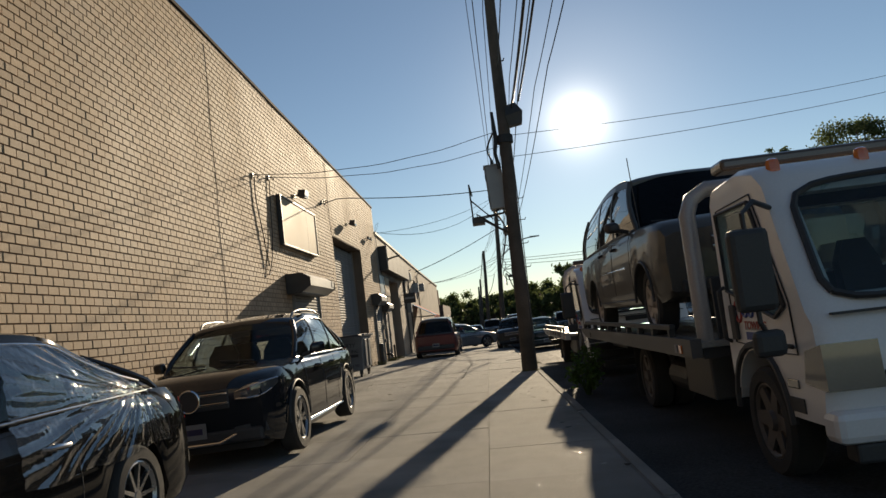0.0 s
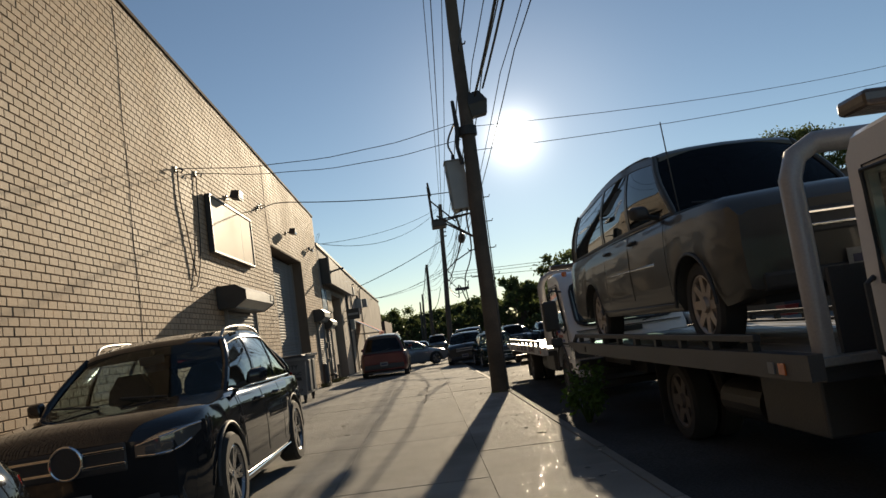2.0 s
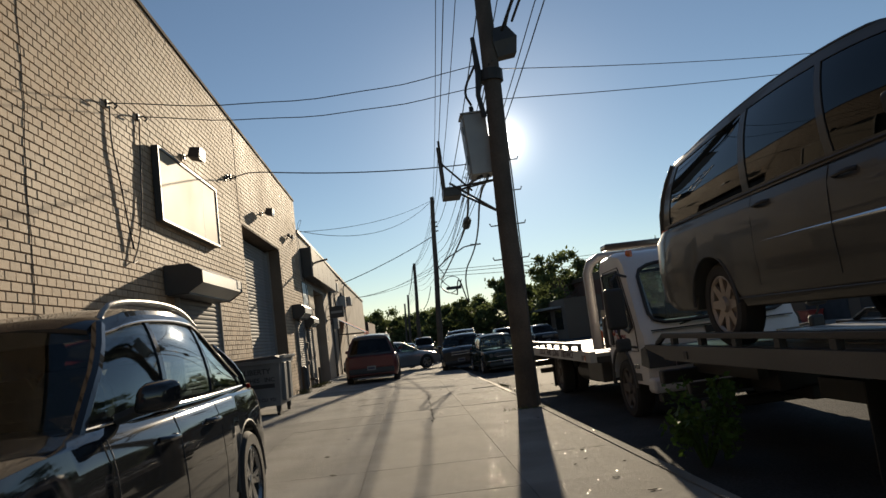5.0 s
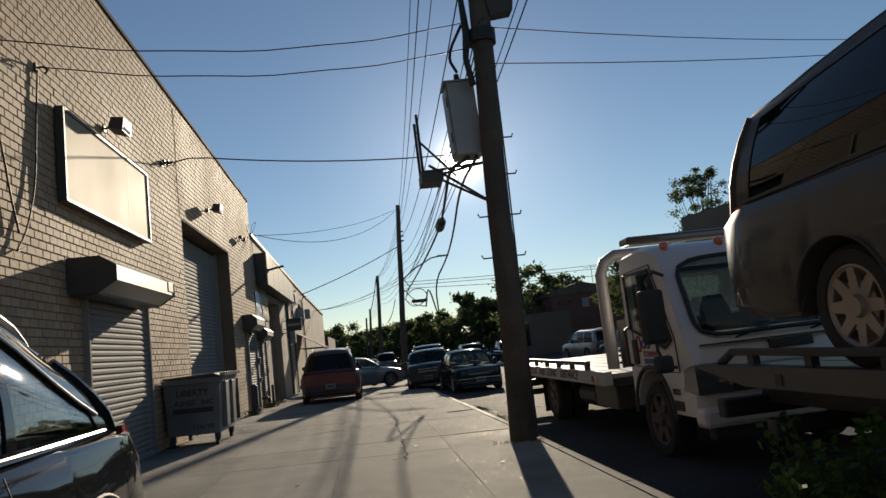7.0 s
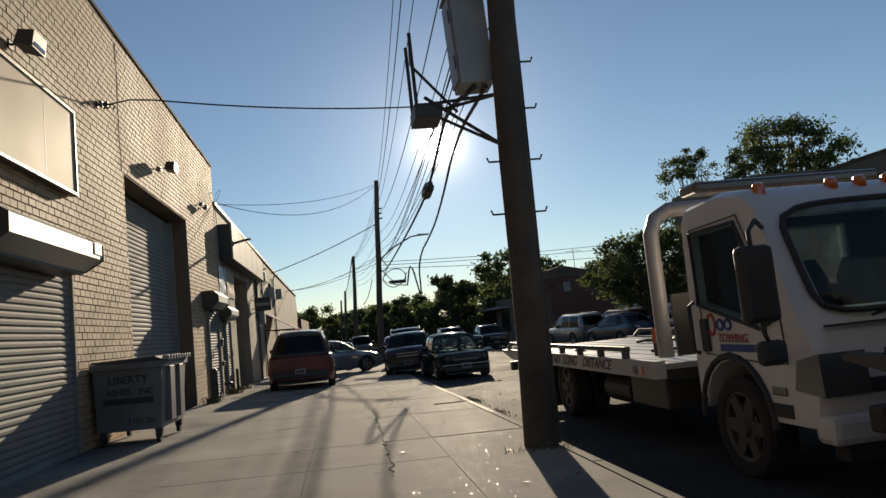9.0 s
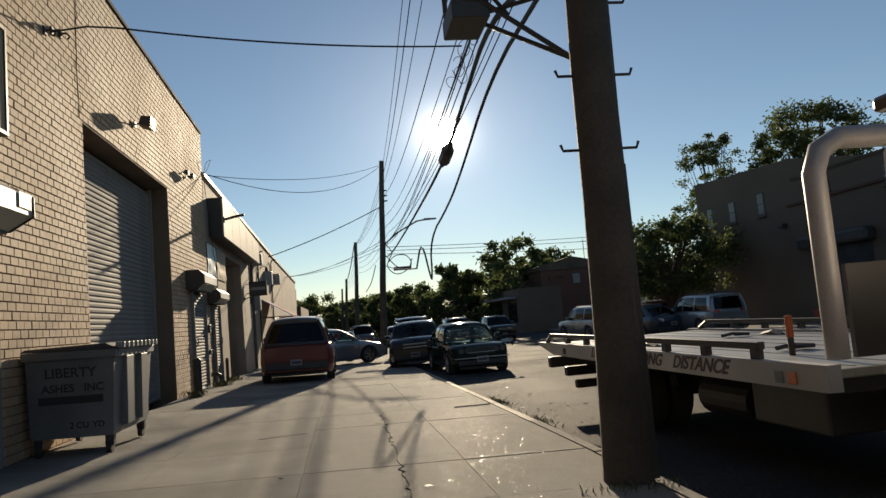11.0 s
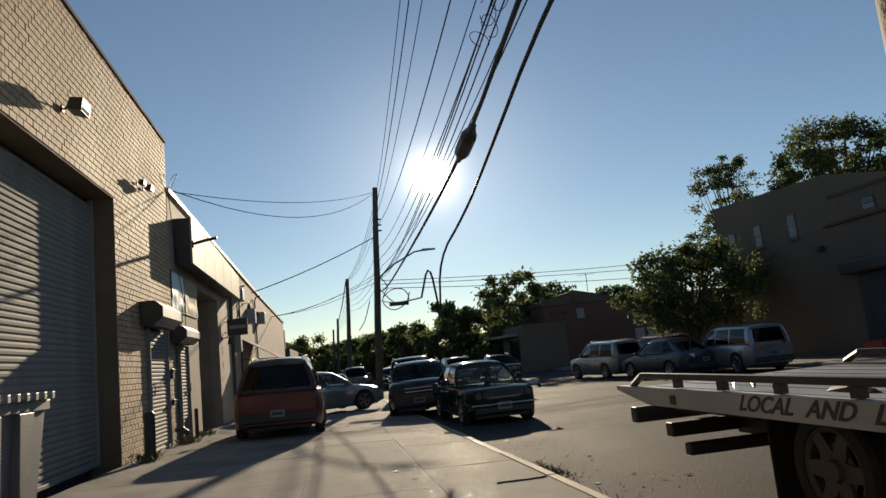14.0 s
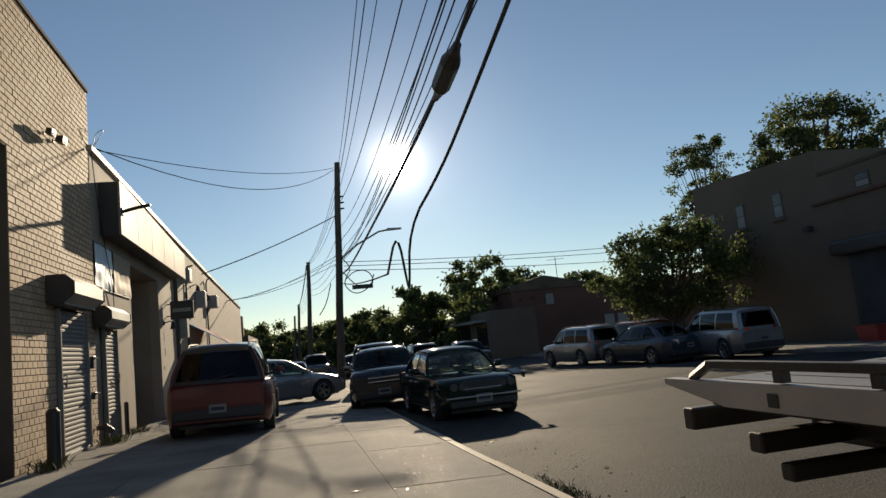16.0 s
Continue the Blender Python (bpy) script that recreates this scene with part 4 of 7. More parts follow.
def far_window(parent, x, y0, y1, z0, z1, ac=False):
    w = part("window", B(x - 0.02, x + 0.10, y0, y1, z0, z1), M_DKSTEEL, parent)
    part("pane", B(x - 0.03, x - 0.021, y0 + 0.07, y1 - 0.07, z0 + 0.07, (z0 + z1) / 2 - 0.02), M_PLATE, w, "pale lower pane")
    part("pane", B(x - 0.03, x - 0.021, y0 + 0.07, y1 - 0.07, (z0 + z1) / 2 + 0.02, z1 - 0.07), M_DARKWIN, w)
    part("sill", B(x - 0.1, x + 0.02, y0 - 0.08, y1 + 0.08, z0 - 0.08, z0), M_BROWNB, w)


FX = 19.0
house = thing("brown_building", "brown stucco two-storey building with stepped parapet and garage shutter", "building")
part("wall", prism([(10, -0.9), (50.2, -0.9), (50.2, 7.35), (42.2, 6.95), (41.8, 6.95), (41.7, 6.1), (38, 5.9), (10, 5.9)], FX, FX + 12, "x"), M_BROWNB, house)
part("coping", B(FX - 0.05, FX + 0.3, 10, 41.65, 5.9, 6.02), M_ROOF, house)
for y0 in (48.55, 46.35, 43.8):
    far_window(house, FX, y0, y0 + 0.62, 4.72, 5.82)
far_window(house, FX, 39.2, 39.9, 5.0, 5.55)
far_window(house, FX, 35.5, 36.3, 4.7, 5.5)
part("canopy_line", prism([(42.1, 4.8), (42.1, 4.9), (20, 5.05), (20, 4.95)], FX - 0.12, FX, "x"), M_REDBR, house)
gs = part("garage_shutter", B(FX - 0.04, FX, 37.3, 40.75, -0.5, 2.75), M_BROWNDOOR, house, "blue-grey ribbed garage shutter")
for k in range(30):
    part("slat", B(FX - 0.065, FX - 0.04, 37.35, 40.7, -0.48 + k * 0.107, -0.40 + k * 0.107), M_BROWNDOOR, gs)
part("shutter_hood", B(FX - 0.5, FX, 37.0, 41.2, 2.75, 3.3, 0.12), M_DKSTEEL, house, "dark shutter hood")
part("door", B(FX - 0.03, FX, 34.6, 36.4, -0.5, 2.6), M_DKSTEEL, house, "dark doorway")
part("wall_lamp", B(FX - 0.25, FX, 46.4, 46.8, 3.5, 3.75, 0.03), M_DKSTEEL, house)
part("wall_lamp", B(FX - 0.3, FX, 42.3, 42.6, 3.9, 4.1, 0.03), M_DKSTEEL, house)
part("sign", B(FX - 0.05, FX, 34.6, 35.6, 2.8, 3.4), M_GREYBOX, house, "grey sign over doorway")
hb = thing("brick_building", "low dark red brick building at the street's bend", "building")
part("wall", B(17.0, 40, 76, 90, -1.2, 4.6), M_REDBR, hb)
part("roof", prism([(16.8, 4.6), (40.2, 4.6), (40.2, 4.8), (24.0, 4.85), (20, 5.75), (16.8, 5.0)], 75.9, 90, "y"), M_ROOF, hb, "dark low gable roof")
for x0 in (19.9, 25.0, 26.2):
    wv = part("window", B(x0, x0 + (0.8 if x0 < 21 else 1.0), 75.95, 76.05, 3.2 if x0 < 21 else 1.0, 4.2 if x0 < 21 else 2.0), M_DKSTEEL, hb)
    part("pane", B(x0 + 0.06, x0 + (0.74 if x0 < 21 else 0.94), 75.93, 75.949, 3.26 if x0 < 21 else 1.06, 4.14 if x0 < 21 else 1.94), M_PLATE, wv, "pale pane")
part("antenna", T([(22, 78, 5), (22, 78, 7.4)], 0.03), M_DKSTEEL, hb)
part("antenna", T([(21.2, 78, 7.2), (22.8, 78, 7.25)], 0.02), M_DKSTEEL, hb)
part("antenna", T([(19.5, 78, 5.4), (19.5, 78, 6.8)], 0.03), M_DKSTEEL, hb)
pb = thing("shop_row", "dim row of low shops along the far street", "building")
part("wall", B(13.5, 17, 70.5, 110, -1.2, 3.0), M_BROWNB, pb)
for k in range(6):
    part("window", B(13.44, 13.5, 72 + k * 5.5, 75 + k * 5.5, 0.2, 2.0), M_DARKWIN, pb)
part("canopy", B(12.6, 13.5, 72, 100, 2.2, 2.4), M_GREYBOX, pb)
cb = thing("chimney_house", "distant low building with chimney stack", "building")
part("wall", B(-12, -5.5, 92, 110, -1, 3.6), M_REDBR, cb)
part("chimney", B(-6.9, -6.0, 93, 94, 3.6, 5.6), M_REDBR, cb)
for dx in (0, 0.7):
    part("post", T([(-7.6 + dx, 93, 3.6), (-7.6 + dx, 93, 6.6), (-8.0 + dx, 93, 6.9), (-8.3 + dx, 93, 6.85)], 0.06), M_DKSTEEL, cb)
far_walk = new("pavement_east")
tag(far_walk, "far concrete sidewalk along the brown building", "sidewalk", kind="structure")
for k in range(26):
    y0 = 12 + k * 2.4
    bm = loft([[(x, y, road_z(y) - 0.1) for x, y in ((15.6, y0), (19, y0), (19, y0 + 2.39), (15.6, y0 + 2.39))], [(x, y, road_z(y) + 0.12) for x, y in ((15.6, y0), (19, y0), (19, y0 + 2.39), (15.6, y0 + 2.39))]])
    mesh_ob("slab", bm, M_CONC, far_walk)

# ---- cars ----


def smooth_at(y, pts):
    """Height along a car, rounded between the given points."""
    ys, zs = [p[0] for p in pts], [p[1] for p in pts]
    return sum(float(np.interp(y + d, ys, zs)) for d in (-0.06, -0.03, 0, 0.03, 0.06)) / 5


def wheel(parent, x, y, r, width, side, spokes=5, rim_mat=None, steel=False):
    """side: +1 when the outer face looks to +x."""
    w = new("wheel")
    w.empty_display_size = 0.1
    w.parent = parent
    w.location = (x, y, r)
    w.rotation_euler = (0, 0, 0 if side > 0 else math.pi)
    rim_mat = rim_mat or M_ALLOY
    bm = bmesh.new()
    prof = [(-width / 2, r * 0.70), (-width / 2, r * 0.93), (-width * 0.36, r), (width * 0.36, r), (width / 2, r * 0.93), (width / 2, r * 0.72), (width * 0.40, r * 0.68)]
    n = 28
    rings = [[bm.verts.new((a, b * math.cos(k * math.tau / n), b * math.sin(k * math.tau / n))) for k in range(n)] for a, b in prof]
    for p, q in zip(rings, rings[1:]):
        for k in range(n):
            bm.faces.new((p[k], p[(k + 1) % n], q[(k + 1) % n], q[k]))
    part("tyre", bm, M_RUBBER, w, smooth=True)
    bm = bmesh.new()
    ri = r * 0.69
    prof = [(width * 0.42, ri), (width * 0.40, ri * 0.92), (-width * 0.1, ri * 0.88), (-width * 0.2, ri * 0.5), (-width * 0.2, 0.001)]
    rings = [[bm.verts.new((a, b * math.cos(k * math.tau / n), b * math.sin(k * math.tau / n))) for k in range(n)] for a, b in prof]
    for p, q in zip(rings, rings[1:]):
        for k in range(n):
            bm.faces.new((p[k], p[(k + 1) % n], q[(k + 1) % n], q[k]))
    part("barrel", bm, M_DKSTEEL if not steel else rim_mat, w, smooth=True)
    bm = bmesh.new()
    prof = [(width * 0.44, ri * 1.0), (width * 0.46, ri * 0.95), (width * 0.36, ri * 0.88)]
    rings = [[bm.verts.new((a, b * math.cos(k * math.tau / n), b * math.sin(k * math.tau / n))) for k in range(n)] for a, b in prof]
    for p, q in zip(rings, rings[1:]):
        for k in range(n):
            bm.faces.new((p[k], p[(k + 1) % n], q[(k + 1) % n], q[k]))
    if steel:
        prof2 = [(width * 0.30, ri * 0.62), (width * 0.34, ri * 0.30), (width * 0.5, ri * 0.24), (width * 0.5, 0.001)]
        rr = [[bm.verts.new((a, b * math.cos(k * math.tau / n), b * math.sin(k * math.tau / n))) for k in range(n)] for a, b in prof2]
        for p, q in zip(rr, rr[1:]):
            for k in range(n):
                bm.faces.new((p[k], p[(k + 1) % n], q[(k + 1) % n], q[k]))
    for k in range(spokes):
        a = k * math.tau / spokes
        wd = (0.13 if not steel else 0.3) * r * 5 / max(spokes, 4) * 1.3
        for s in ((-0.6, 0.6) if spokes == 5 else (0,)):
            c0, c1 = a + s * 0.22, a + s * 0.30
            u0, u1 = Vector((0, math.cos(c0), math.sin(c0))), Vector((0, math.cos(c1), math.sin(c1)))
            t = Vector((0, -math.sin(a), math.cos(a)))
            p, q = u0 * ri * 0.16, u1 * ri * 0.93
            hw = wd * (0.42 if spokes == 5 else 0.5)
            loft([[p - t * hw + Vector((width * 0.22, 0, 0)), p + t * hw + Vector((width * 0.22, 0, 0)), p + t * hw + Vector((width * 0.36, 0, 0)), p - t * hw + Vector((width * 0.36, 0, 0))],
                  [q - t * hw * 0.7 + Vector((width * 0.3, 0, 0)), q + t * hw * 0.7 + Vector((width * 0.3, 0, 0)), q + t * hw * 0.7 + Vector((width * 0.42, 0, 0)), q - t * hw * 0.7 + Vector((width * 0.42, 0, 0))]], bm)
    cyl(bm, (width * 0.2, 0, 0), (width * 0.38, 0, 0), ri * 0.2, ri * 0.16, 12)
    part("rim", bm, rim_mat, w, "bright spoked rim", smooth=True)
    return w


def roof_heights(p):
    return p.get("roof_z", [p["H"] - 0.05, p["H"], p["H"] - 0.01, p["H"] - 0.06])


def cabin_lines(p):
    """Half widths and heights of the belt line, half widths of the roof line, at four stations."""
    hw = p["W"] / 2
    cw, rw = hw * 0.915, hw * p.get("roof_w", 0.74)
    zb = [smooth_at(p["cabin"][0], p["top"]) - 0.01, smooth_at(p["cabin"][1], p["top"]) - 0.005, smooth_at(p["cabin"][2], p["top"]) - 0.005, smooth_at(p["cabin"][-1], p["top"])]
    return [cw * p.get("nose_w", 0.94), cw, cw, cw * p.get("tail_w", 0.93)], zb, [rw * 0.95, rw, rw, rw * p.get("tail_w", 0.91)]


def spline4(vals, u):
    """A smooth run through four values at 0, 1, 2, 3."""
    i = min(2, max(0, int(u)))
    f = u - i
    ext = [2 * vals[0] - vals[1], *vals, 2 * vals[3] - vals[2]]
    a, b, c, d = ext[i:i + 4]
    return b + 0.5 * f * (c - a + f * (2 * a - 5 * b + 4 * c - d + f * (3 * (b - c) + d - a)))


def cabin_at(p, s, u, v):
    """A point of the cabin's side: u 0 to 3 from cowl to tail, v 0 to 1 from belt to roof."""
    bx, zb, rx = cabin_lines(p)
    lo = Vector((spline4(bx, u), spline4(p["cabin"], u), spline4(zb, u)))
    hi = Vector((spline4(rx, u), spline4(p["roof"], u), spline4(roof_heights(p), u) - 0.03))
    q = lo.lerp(hi, v)
    q.x += p.get("bulge", 0.035) * 4 * v * (1 - v) if 0 < v < 1 else 0
    return Vector((s * q.x, q.y, q.z))


def cabin_patch(bm, p, s, u0, u1, v_lo, v_hi, off, thick=0.016, nu=8, nv=6):
    """A curved slab lying on the cabin's side."""
    layers = []
    for o in (off, off - thick):
        rows = []
        for k in range(nu + 1):
            u = u0 + (u1 - u0) * k / nu
            a, b = v_lo(u), max(v_lo(u) + 0.002, v_hi(u))
            rows.append([bm.verts.new(cabin_at(p, s, u, a + (b - a) * j / nv) + Vector((s * o, 0, o * 0.25))) for j in range(nv + 1)])
        layers.append(rows)
    top, bot = layers
    for k in range(nu):
        for j in range(nv):
            bm.faces.new((top[k][j], top[k + 1][j], top[k + 1][j + 1], top[k][j + 1]))
            bm.faces.new((bot[k][j], bot[k][j + 1], bot[k + 1][j + 1], bot[k + 1][j]))
    edge = [(k, 0) for k in range(nu)] + [(nu, j) for j in range(nv)] + [(k, nv) for k in range(nu, 0, -1)] + [(0, j) for j in range(nv, 0, -1)]
    for (a, b), (c, d) in zip(edge, edge[1:] + edge[:1]):
        bm.faces.new((top[a][b], bot[a][b], bot[c][d], top[c][d]))


def side_x(p, y, z):
    """Half width of a car's body at a place on its side."""
    hl, hw = p["L"] / 2, p["W"] / 2
    e = max(0.0, (abs(y) - (hl - 0.55)) / 0.55)
    w = hw * (1 - p.get("round_off", 0.16) * e ** 2.2)
    c, b = p["clear"], p["belt"]
    return w * float(np.interp(z, [c, c + 0.12, (c + b) * 0.5, b - 0.14, b - 0.03, b + 0.05], [0.93, 0.985, 1.0, 0.985, 0.95, 0.9]))


def car(name, label, at, p, paint, glass, group="parked cars"):
    """A car on the ground; local +y is its front. p: sizes and outline."""
    L, W, wb, wr = p["L"], p["W"], p["wb"], p["wr"]
    cr = thing(name, label, p.get("category", "car"), group, at)
    hl, hw = L / 2, W / 2
    fa = p.get("fa", hl - p.get("front_over", 0.85))
    ra = fa - wb
    clear, belt = p["clear"], p["belt"]
    top = p["top"]
    n = 64
    st = sorted({-hl + L * k / n for k in range(n + 1)} | {fa, ra})
    arch = wr + 0.07
    rings = []
    for y in st:
        e = max(0.0, (abs(y) - (hl - 0.55)) / 0.55)
        w = hw * (1 - p.get("round_off", 0.16) * e ** 2.2) * (1.0 if y < 0 else 1 - 0.03 * (y / hl))
        zt = smooth_at(y, top) - 0.05 * e ** 3
        zb = clear + 0.10 * e ** 2
        for ax in (fa, ra):
            d = abs(y - ax)
            if d < arch:
                zb = max(zb, wr + math.sqrt(arch * arch - d * d) - 0.0)
        zb = min(zb, zt - 0.12)
        lev = [clear, clear + 0.12, (clear + belt) * 0.5, belt - 0.14, belt - 0.03]
        wid = [0.93, 0.985, 1.0, 0.985, 0.95]
        side = []
        for z, k in zip(lev, wid):
            z = min(max(z, zb), zt - 0.03)
            side.append((w * k, z))
        side.append((w * 0.88, zt))
        side.append((w * 0.45, zt + 0.025))
        ring = [(x, y, z) for x, z in side] + [(0, y, zt + 0.032)] + [(-x, y, z) for x, z in reversed(side)]
        rings.append(ring)
    body = part("body", loft(rings), paint, cr, smooth=True)
    part("underbody", B(-hw * 0.72, hw * 0.72, -hl + 0.2, hl - 0.2, clear - 0.02, clear + 0.35), M_PLASTIC, cr)
    for ax in (fa, ra):
        part("wheel_well", B(-hw * 0.6, hw * 0.6, ax - arch, ax + arch, clear + 0.02, min(wr + arch, belt - 0.1)), M_PLASTIC, cr)
        for s in (-1, 1):
            wheel(cr, s * (hw - 0.105 - p.get("wheel_in", 0)), ax, wr, 0.225, s, p.get("spokes", 5), p.get("rim"), p.get("steel", False))
            if p.get("cladding"):
                pts = [(s * (hw * 0.985), ax + (arch + 0.008) * math.cos(a), wr + (arch + 0.008) * math.sin(a)) for a in np.linspace(0.0, math.pi, 26)]
                part("arch_trim", T(pts, 0.016, 8), p["cladding"], cr, smooth=True)
    # cabin: a rounded shell between the belt line and the roof line
    H, bl, rf = p["H"], p["cabin"], p["roof"]
    zr = roof_heights(p)
    bx, zb, rx = cabin_lines(p)
    roof_rings = []
    for u in np.linspace(0, 3, 16):
        q = cabin_at(p, 1, u, 1.0)
        x, y, z = q.x, q.y, q.z
        roof_rings.append([(x, y, z - 0.02), (x * 0.975, y, z + 0.03), (x * 0.85, y, z + 0.052), (x * 0.5, y, z + 0.075), (0, y, z + 0.085), (-x * 0.5, y, z + 0.075), (-x * 0.85, y, z + 0.052), (-x * 0.975, y, z + 0.03), (-x, y, z - 0.02), (0, y, z - 0.01)])
    fr0 = [(q[0] * 0.98, q[1] + 0.07, q[2] - 0.045) for q in roof_rings[0]]
    bk0 = [(q[0] * 0.98, q[1] - 0.07, q[2] - 0.045) for q in roof_rings[-1]]
    part("roof", loft([fr0, *roof_rings, bk0]), p.get("roof_mat", paint), cr, smooth=True)
    taper = p.get("taper", 0.0)
    insets, quarter = p.get("inset", [0.10, 0.08, 0.10]), p.get("quarter", 0.16)

    def glass_top(u):
        """Upper edge of the side glass, falling to the belt at the tail."""
        k = 1 - float(np.interp(u, [0, 0.5, 2, 3], [insets[0], insets[1], insets[1], insets[2]]))
        return k if u < 2 else k * (1 - taper * min(1.0, (u - 2) / (1 - quarter * 0.6)) ** 1.5)

    for s in (1, -1):
        cs = [cabin_at(p, s, i, 0) for i in range(4)]
        rs = [cabin_at(p, s, i, 1) for i in range(4)]
        for i in (0, 3):
            part("pillar", T([cabin_at(p, s, i, v) - Vector((0, 0, 0.05 if v == 0 else 0)) for v in (0, 0.25, 0.5, 0.75, 1.0)], (0.034, 0, 0, 0.032)[i], 8), paint, cr, smooth=True)
        for i in range(3):
            u0, u1 = i + (0.07 if i == 0 else 0.035), i + 1 - (quarter if i == 2 else 0.035)
            bm = bmesh.new()
            cabin_patch(bm, p, s, i, i + 1, lambda u: -0.02, lambda u: 0.05, 0.004)
            cabin_patch(bm, p, s, i, i + 1, glass_top, lambda u: 1.0, 0.004)
            cabin_patch(bm, p, s, i, u0, lambda u: 0.05, glass_top, 0.005)
            cabin_patch(bm, p, s, u1, i + 1, lambda u: 0.05, glass_top, 0.005)
            part("window_frame", bm, p.get("pillar_mat", paint) if i else paint, cr, smooth=True)
            bm = bmesh.new()
            cabin_patch(bm, p, s, u0 - 0.01, u1 + 0.01, lambda u: 0.03, lambda u: min(1, glass_top(u) + 0.02), -0.003, 0.006)
            part("side_window", bm, p.get("rear_glass", glass) if i else glass, cr, smooth=True)
        trim = p.get("trim")
        end = 3 - quarter * 0.75
        part("window_trim", T([cabin_at(p, s, u, 0.015) + Vector((s * 0.012, 0, 0)) for u in np.linspace(0.05, end, 14)], 0.0075, 6), trim or M_PLASTIC, cr, "bright window trim" if trim else "", smooth=True)
        if trim:
            part("roof_trim", T([cabin_at(p, s, u, max(0.02, glass_top(u))) + Vector((s * 0.010, 0, 0.004)) for u in np.linspace(0.05, end, 20)], 0.0075, 6), trim, cr, "bright window trim", smooth=True)
        if p.get("rails"):
            rail = []
            for u in np.linspace(0.2, 2.9, 20):
                lift = p.get("rail_lift", 0.07) * min(1.0, (u - 0.2) / 0.25, (2.9 - u) / 0.25) ** 0.7 + 0.015
                rail.append(cabin_at(p, s, u, 1.0) + Vector((-s * 0.05, 0, lift)))
            part("roof_rail", T(rail, 0.016, 8), p["rails"], cr, smooth=True)
        my = bl[0] - 0.42
        mz = belt + 0.09
        mbm = loft([[(s * (hw - 0.02), my, mz - 0.06), (s * (hw + 0.19), my - 0.02, mz - 0.05), (s * (hw + 0.2), my - 0.02, mz + 0.09), (s * (hw + 0.03), my, mz + 0.1)],
                             [(s * hw, my + 0.13, mz - 0.05), (s * (hw + 0.15), my + 0.1, mz - 0.04), (s * (hw + 0.15), my + 0.1, mz + 0.07), (s * (hw + 0.02), my + 0.13, mz + 0.07)]])
        bmesh.ops.bevel(mbm, geom=mbm.edges[:], offset=0.035, segments=3, profile=0.5, affect="EDGES")
        part("mirror", mbm, p.get("mirror_mat", paint), cr, smooth=True)
        part("mirror_stalk", T([(s * (hw - 0.1), my + 0.05, mz - 0.06), (s * (hw + 0.05), my + 0.05, mz - 0.02)], 0.03), M_PLASTIC, cr)
        # door seams and handles
        doors = [bl[0] - 0.12, (bl[1] + 0.0), bl[2] + 0.12] if not p.get("two_door") else [bl[0] - 0.15, bl[1] - 0.1]
        for dy in doors:
            part("door_seam", T([(s * (side_x(p, dy, z) - 0.001), dy, z) for z in np.linspace(clear + 0.16, belt - 0.03, 9)], 0.0035, 5), M_PLASTIC, cr)
        for dy in doors[1:]:
            hx = side_x(p, dy, belt - 0.13)
            part("door_handle", T([(s * (hx - 0.01), dy + 0.09, belt - 0.125), (s * (hx + 0.028), dy + 0.12, belt - 0.125), (s * (hx + 0.036), dy + 0.2, belt - 0.122), (s * (hx + 0.026), dy + 0.28, belt - 0.12), (s * (hx - 0.01), dy + 0.31, belt - 0.118)], 0.015, 8), p.get("handle", M_CHROME), cr, smooth=True)
        part("sill_trim", T([(s * (hw * 0.975), ra + arch, clear + 0.07), (s * (hw * 0.975), fa - arch, clear + 0.07)], 0.010), p.get("sill", M_PLASTIC), cr)
        # seats
        sh = p.get("seat_h", 0.3)
        for sy in (bl[1] + 0.25, bl[2] + 0.35):
            part("seat", loft([[(s * 0.38 - 0.24, sy, belt - 0.4), (s * 0.38 + 0.24, sy, belt - 0.4), (s * 0.38 + 0.24, sy - 0.14, belt - 0.4), (s * 0.38 - 0.24, sy - 0.14, belt - 0.4)],
                               [(s * 0.38 - 0.2, sy - 0.16, belt + sh - 0.14), (s * 0.38 + 0.2, sy - 0.16, belt + sh - 0.14), (s * 0.38 + 0.2, sy - 0.28, belt + sh - 0.14), (s * 0.38 - 0.2, sy - 0.28, belt + sh - 0.14)],
                               [(s * 0.38 - 0.12, sy - 0.2, belt + sh), (s * 0.38 + 0.12, sy - 0.2, belt + sh), (s * 0.38 + 0.12, sy - 0.3, belt + sh), (s * 0.38 - 0.12, sy - 0.3, belt + sh)]]), M_SEAT, cr)
        # lamps
        hz, hh = p["lamp_z"], p.get("lamp_h", 0.14)
        if p.get("own_lamps"):
            pass
        elif p.get("round_lamps"):
            for k in range(2):
                lx = s * (hw - 0.26 - 0.17 * k)
                part("headlight", C((lx, hl - 0.06, hz), (lx, hl + 0.015, hz), 0.075, 0.075, 16), M_LENS, cr)
        else:
            part("headlight", loft([[(s * (hw * 0.50), hl - 0.035, hz - hh * 0.5), (s * (hw * 0.86), hl - 0.25, hz - hh * 0.35), (s * (hw * 0.90), hl - 0.30, hz + hh * 0.6), (s * (hw * 0.50), hl - 0.05, hz + hh * 0.4)],
                                    [(s * (hw * 0.50), hl - 0.005, hz - hh * 0.5), (s * (hw * 0.86 + 0.03), hl - 0.20, hz - hh * 0.35), (s * (hw * 0.90 + 0.03), hl - 0.26, hz + hh * 0.6), (s * (hw * 0.50), hl - 0.02, hz + hh * 0.4)]]), M_LENS, cr, smooth=False)
        tz, th = p["tail_z"], p.get("tail_h", 0.2)
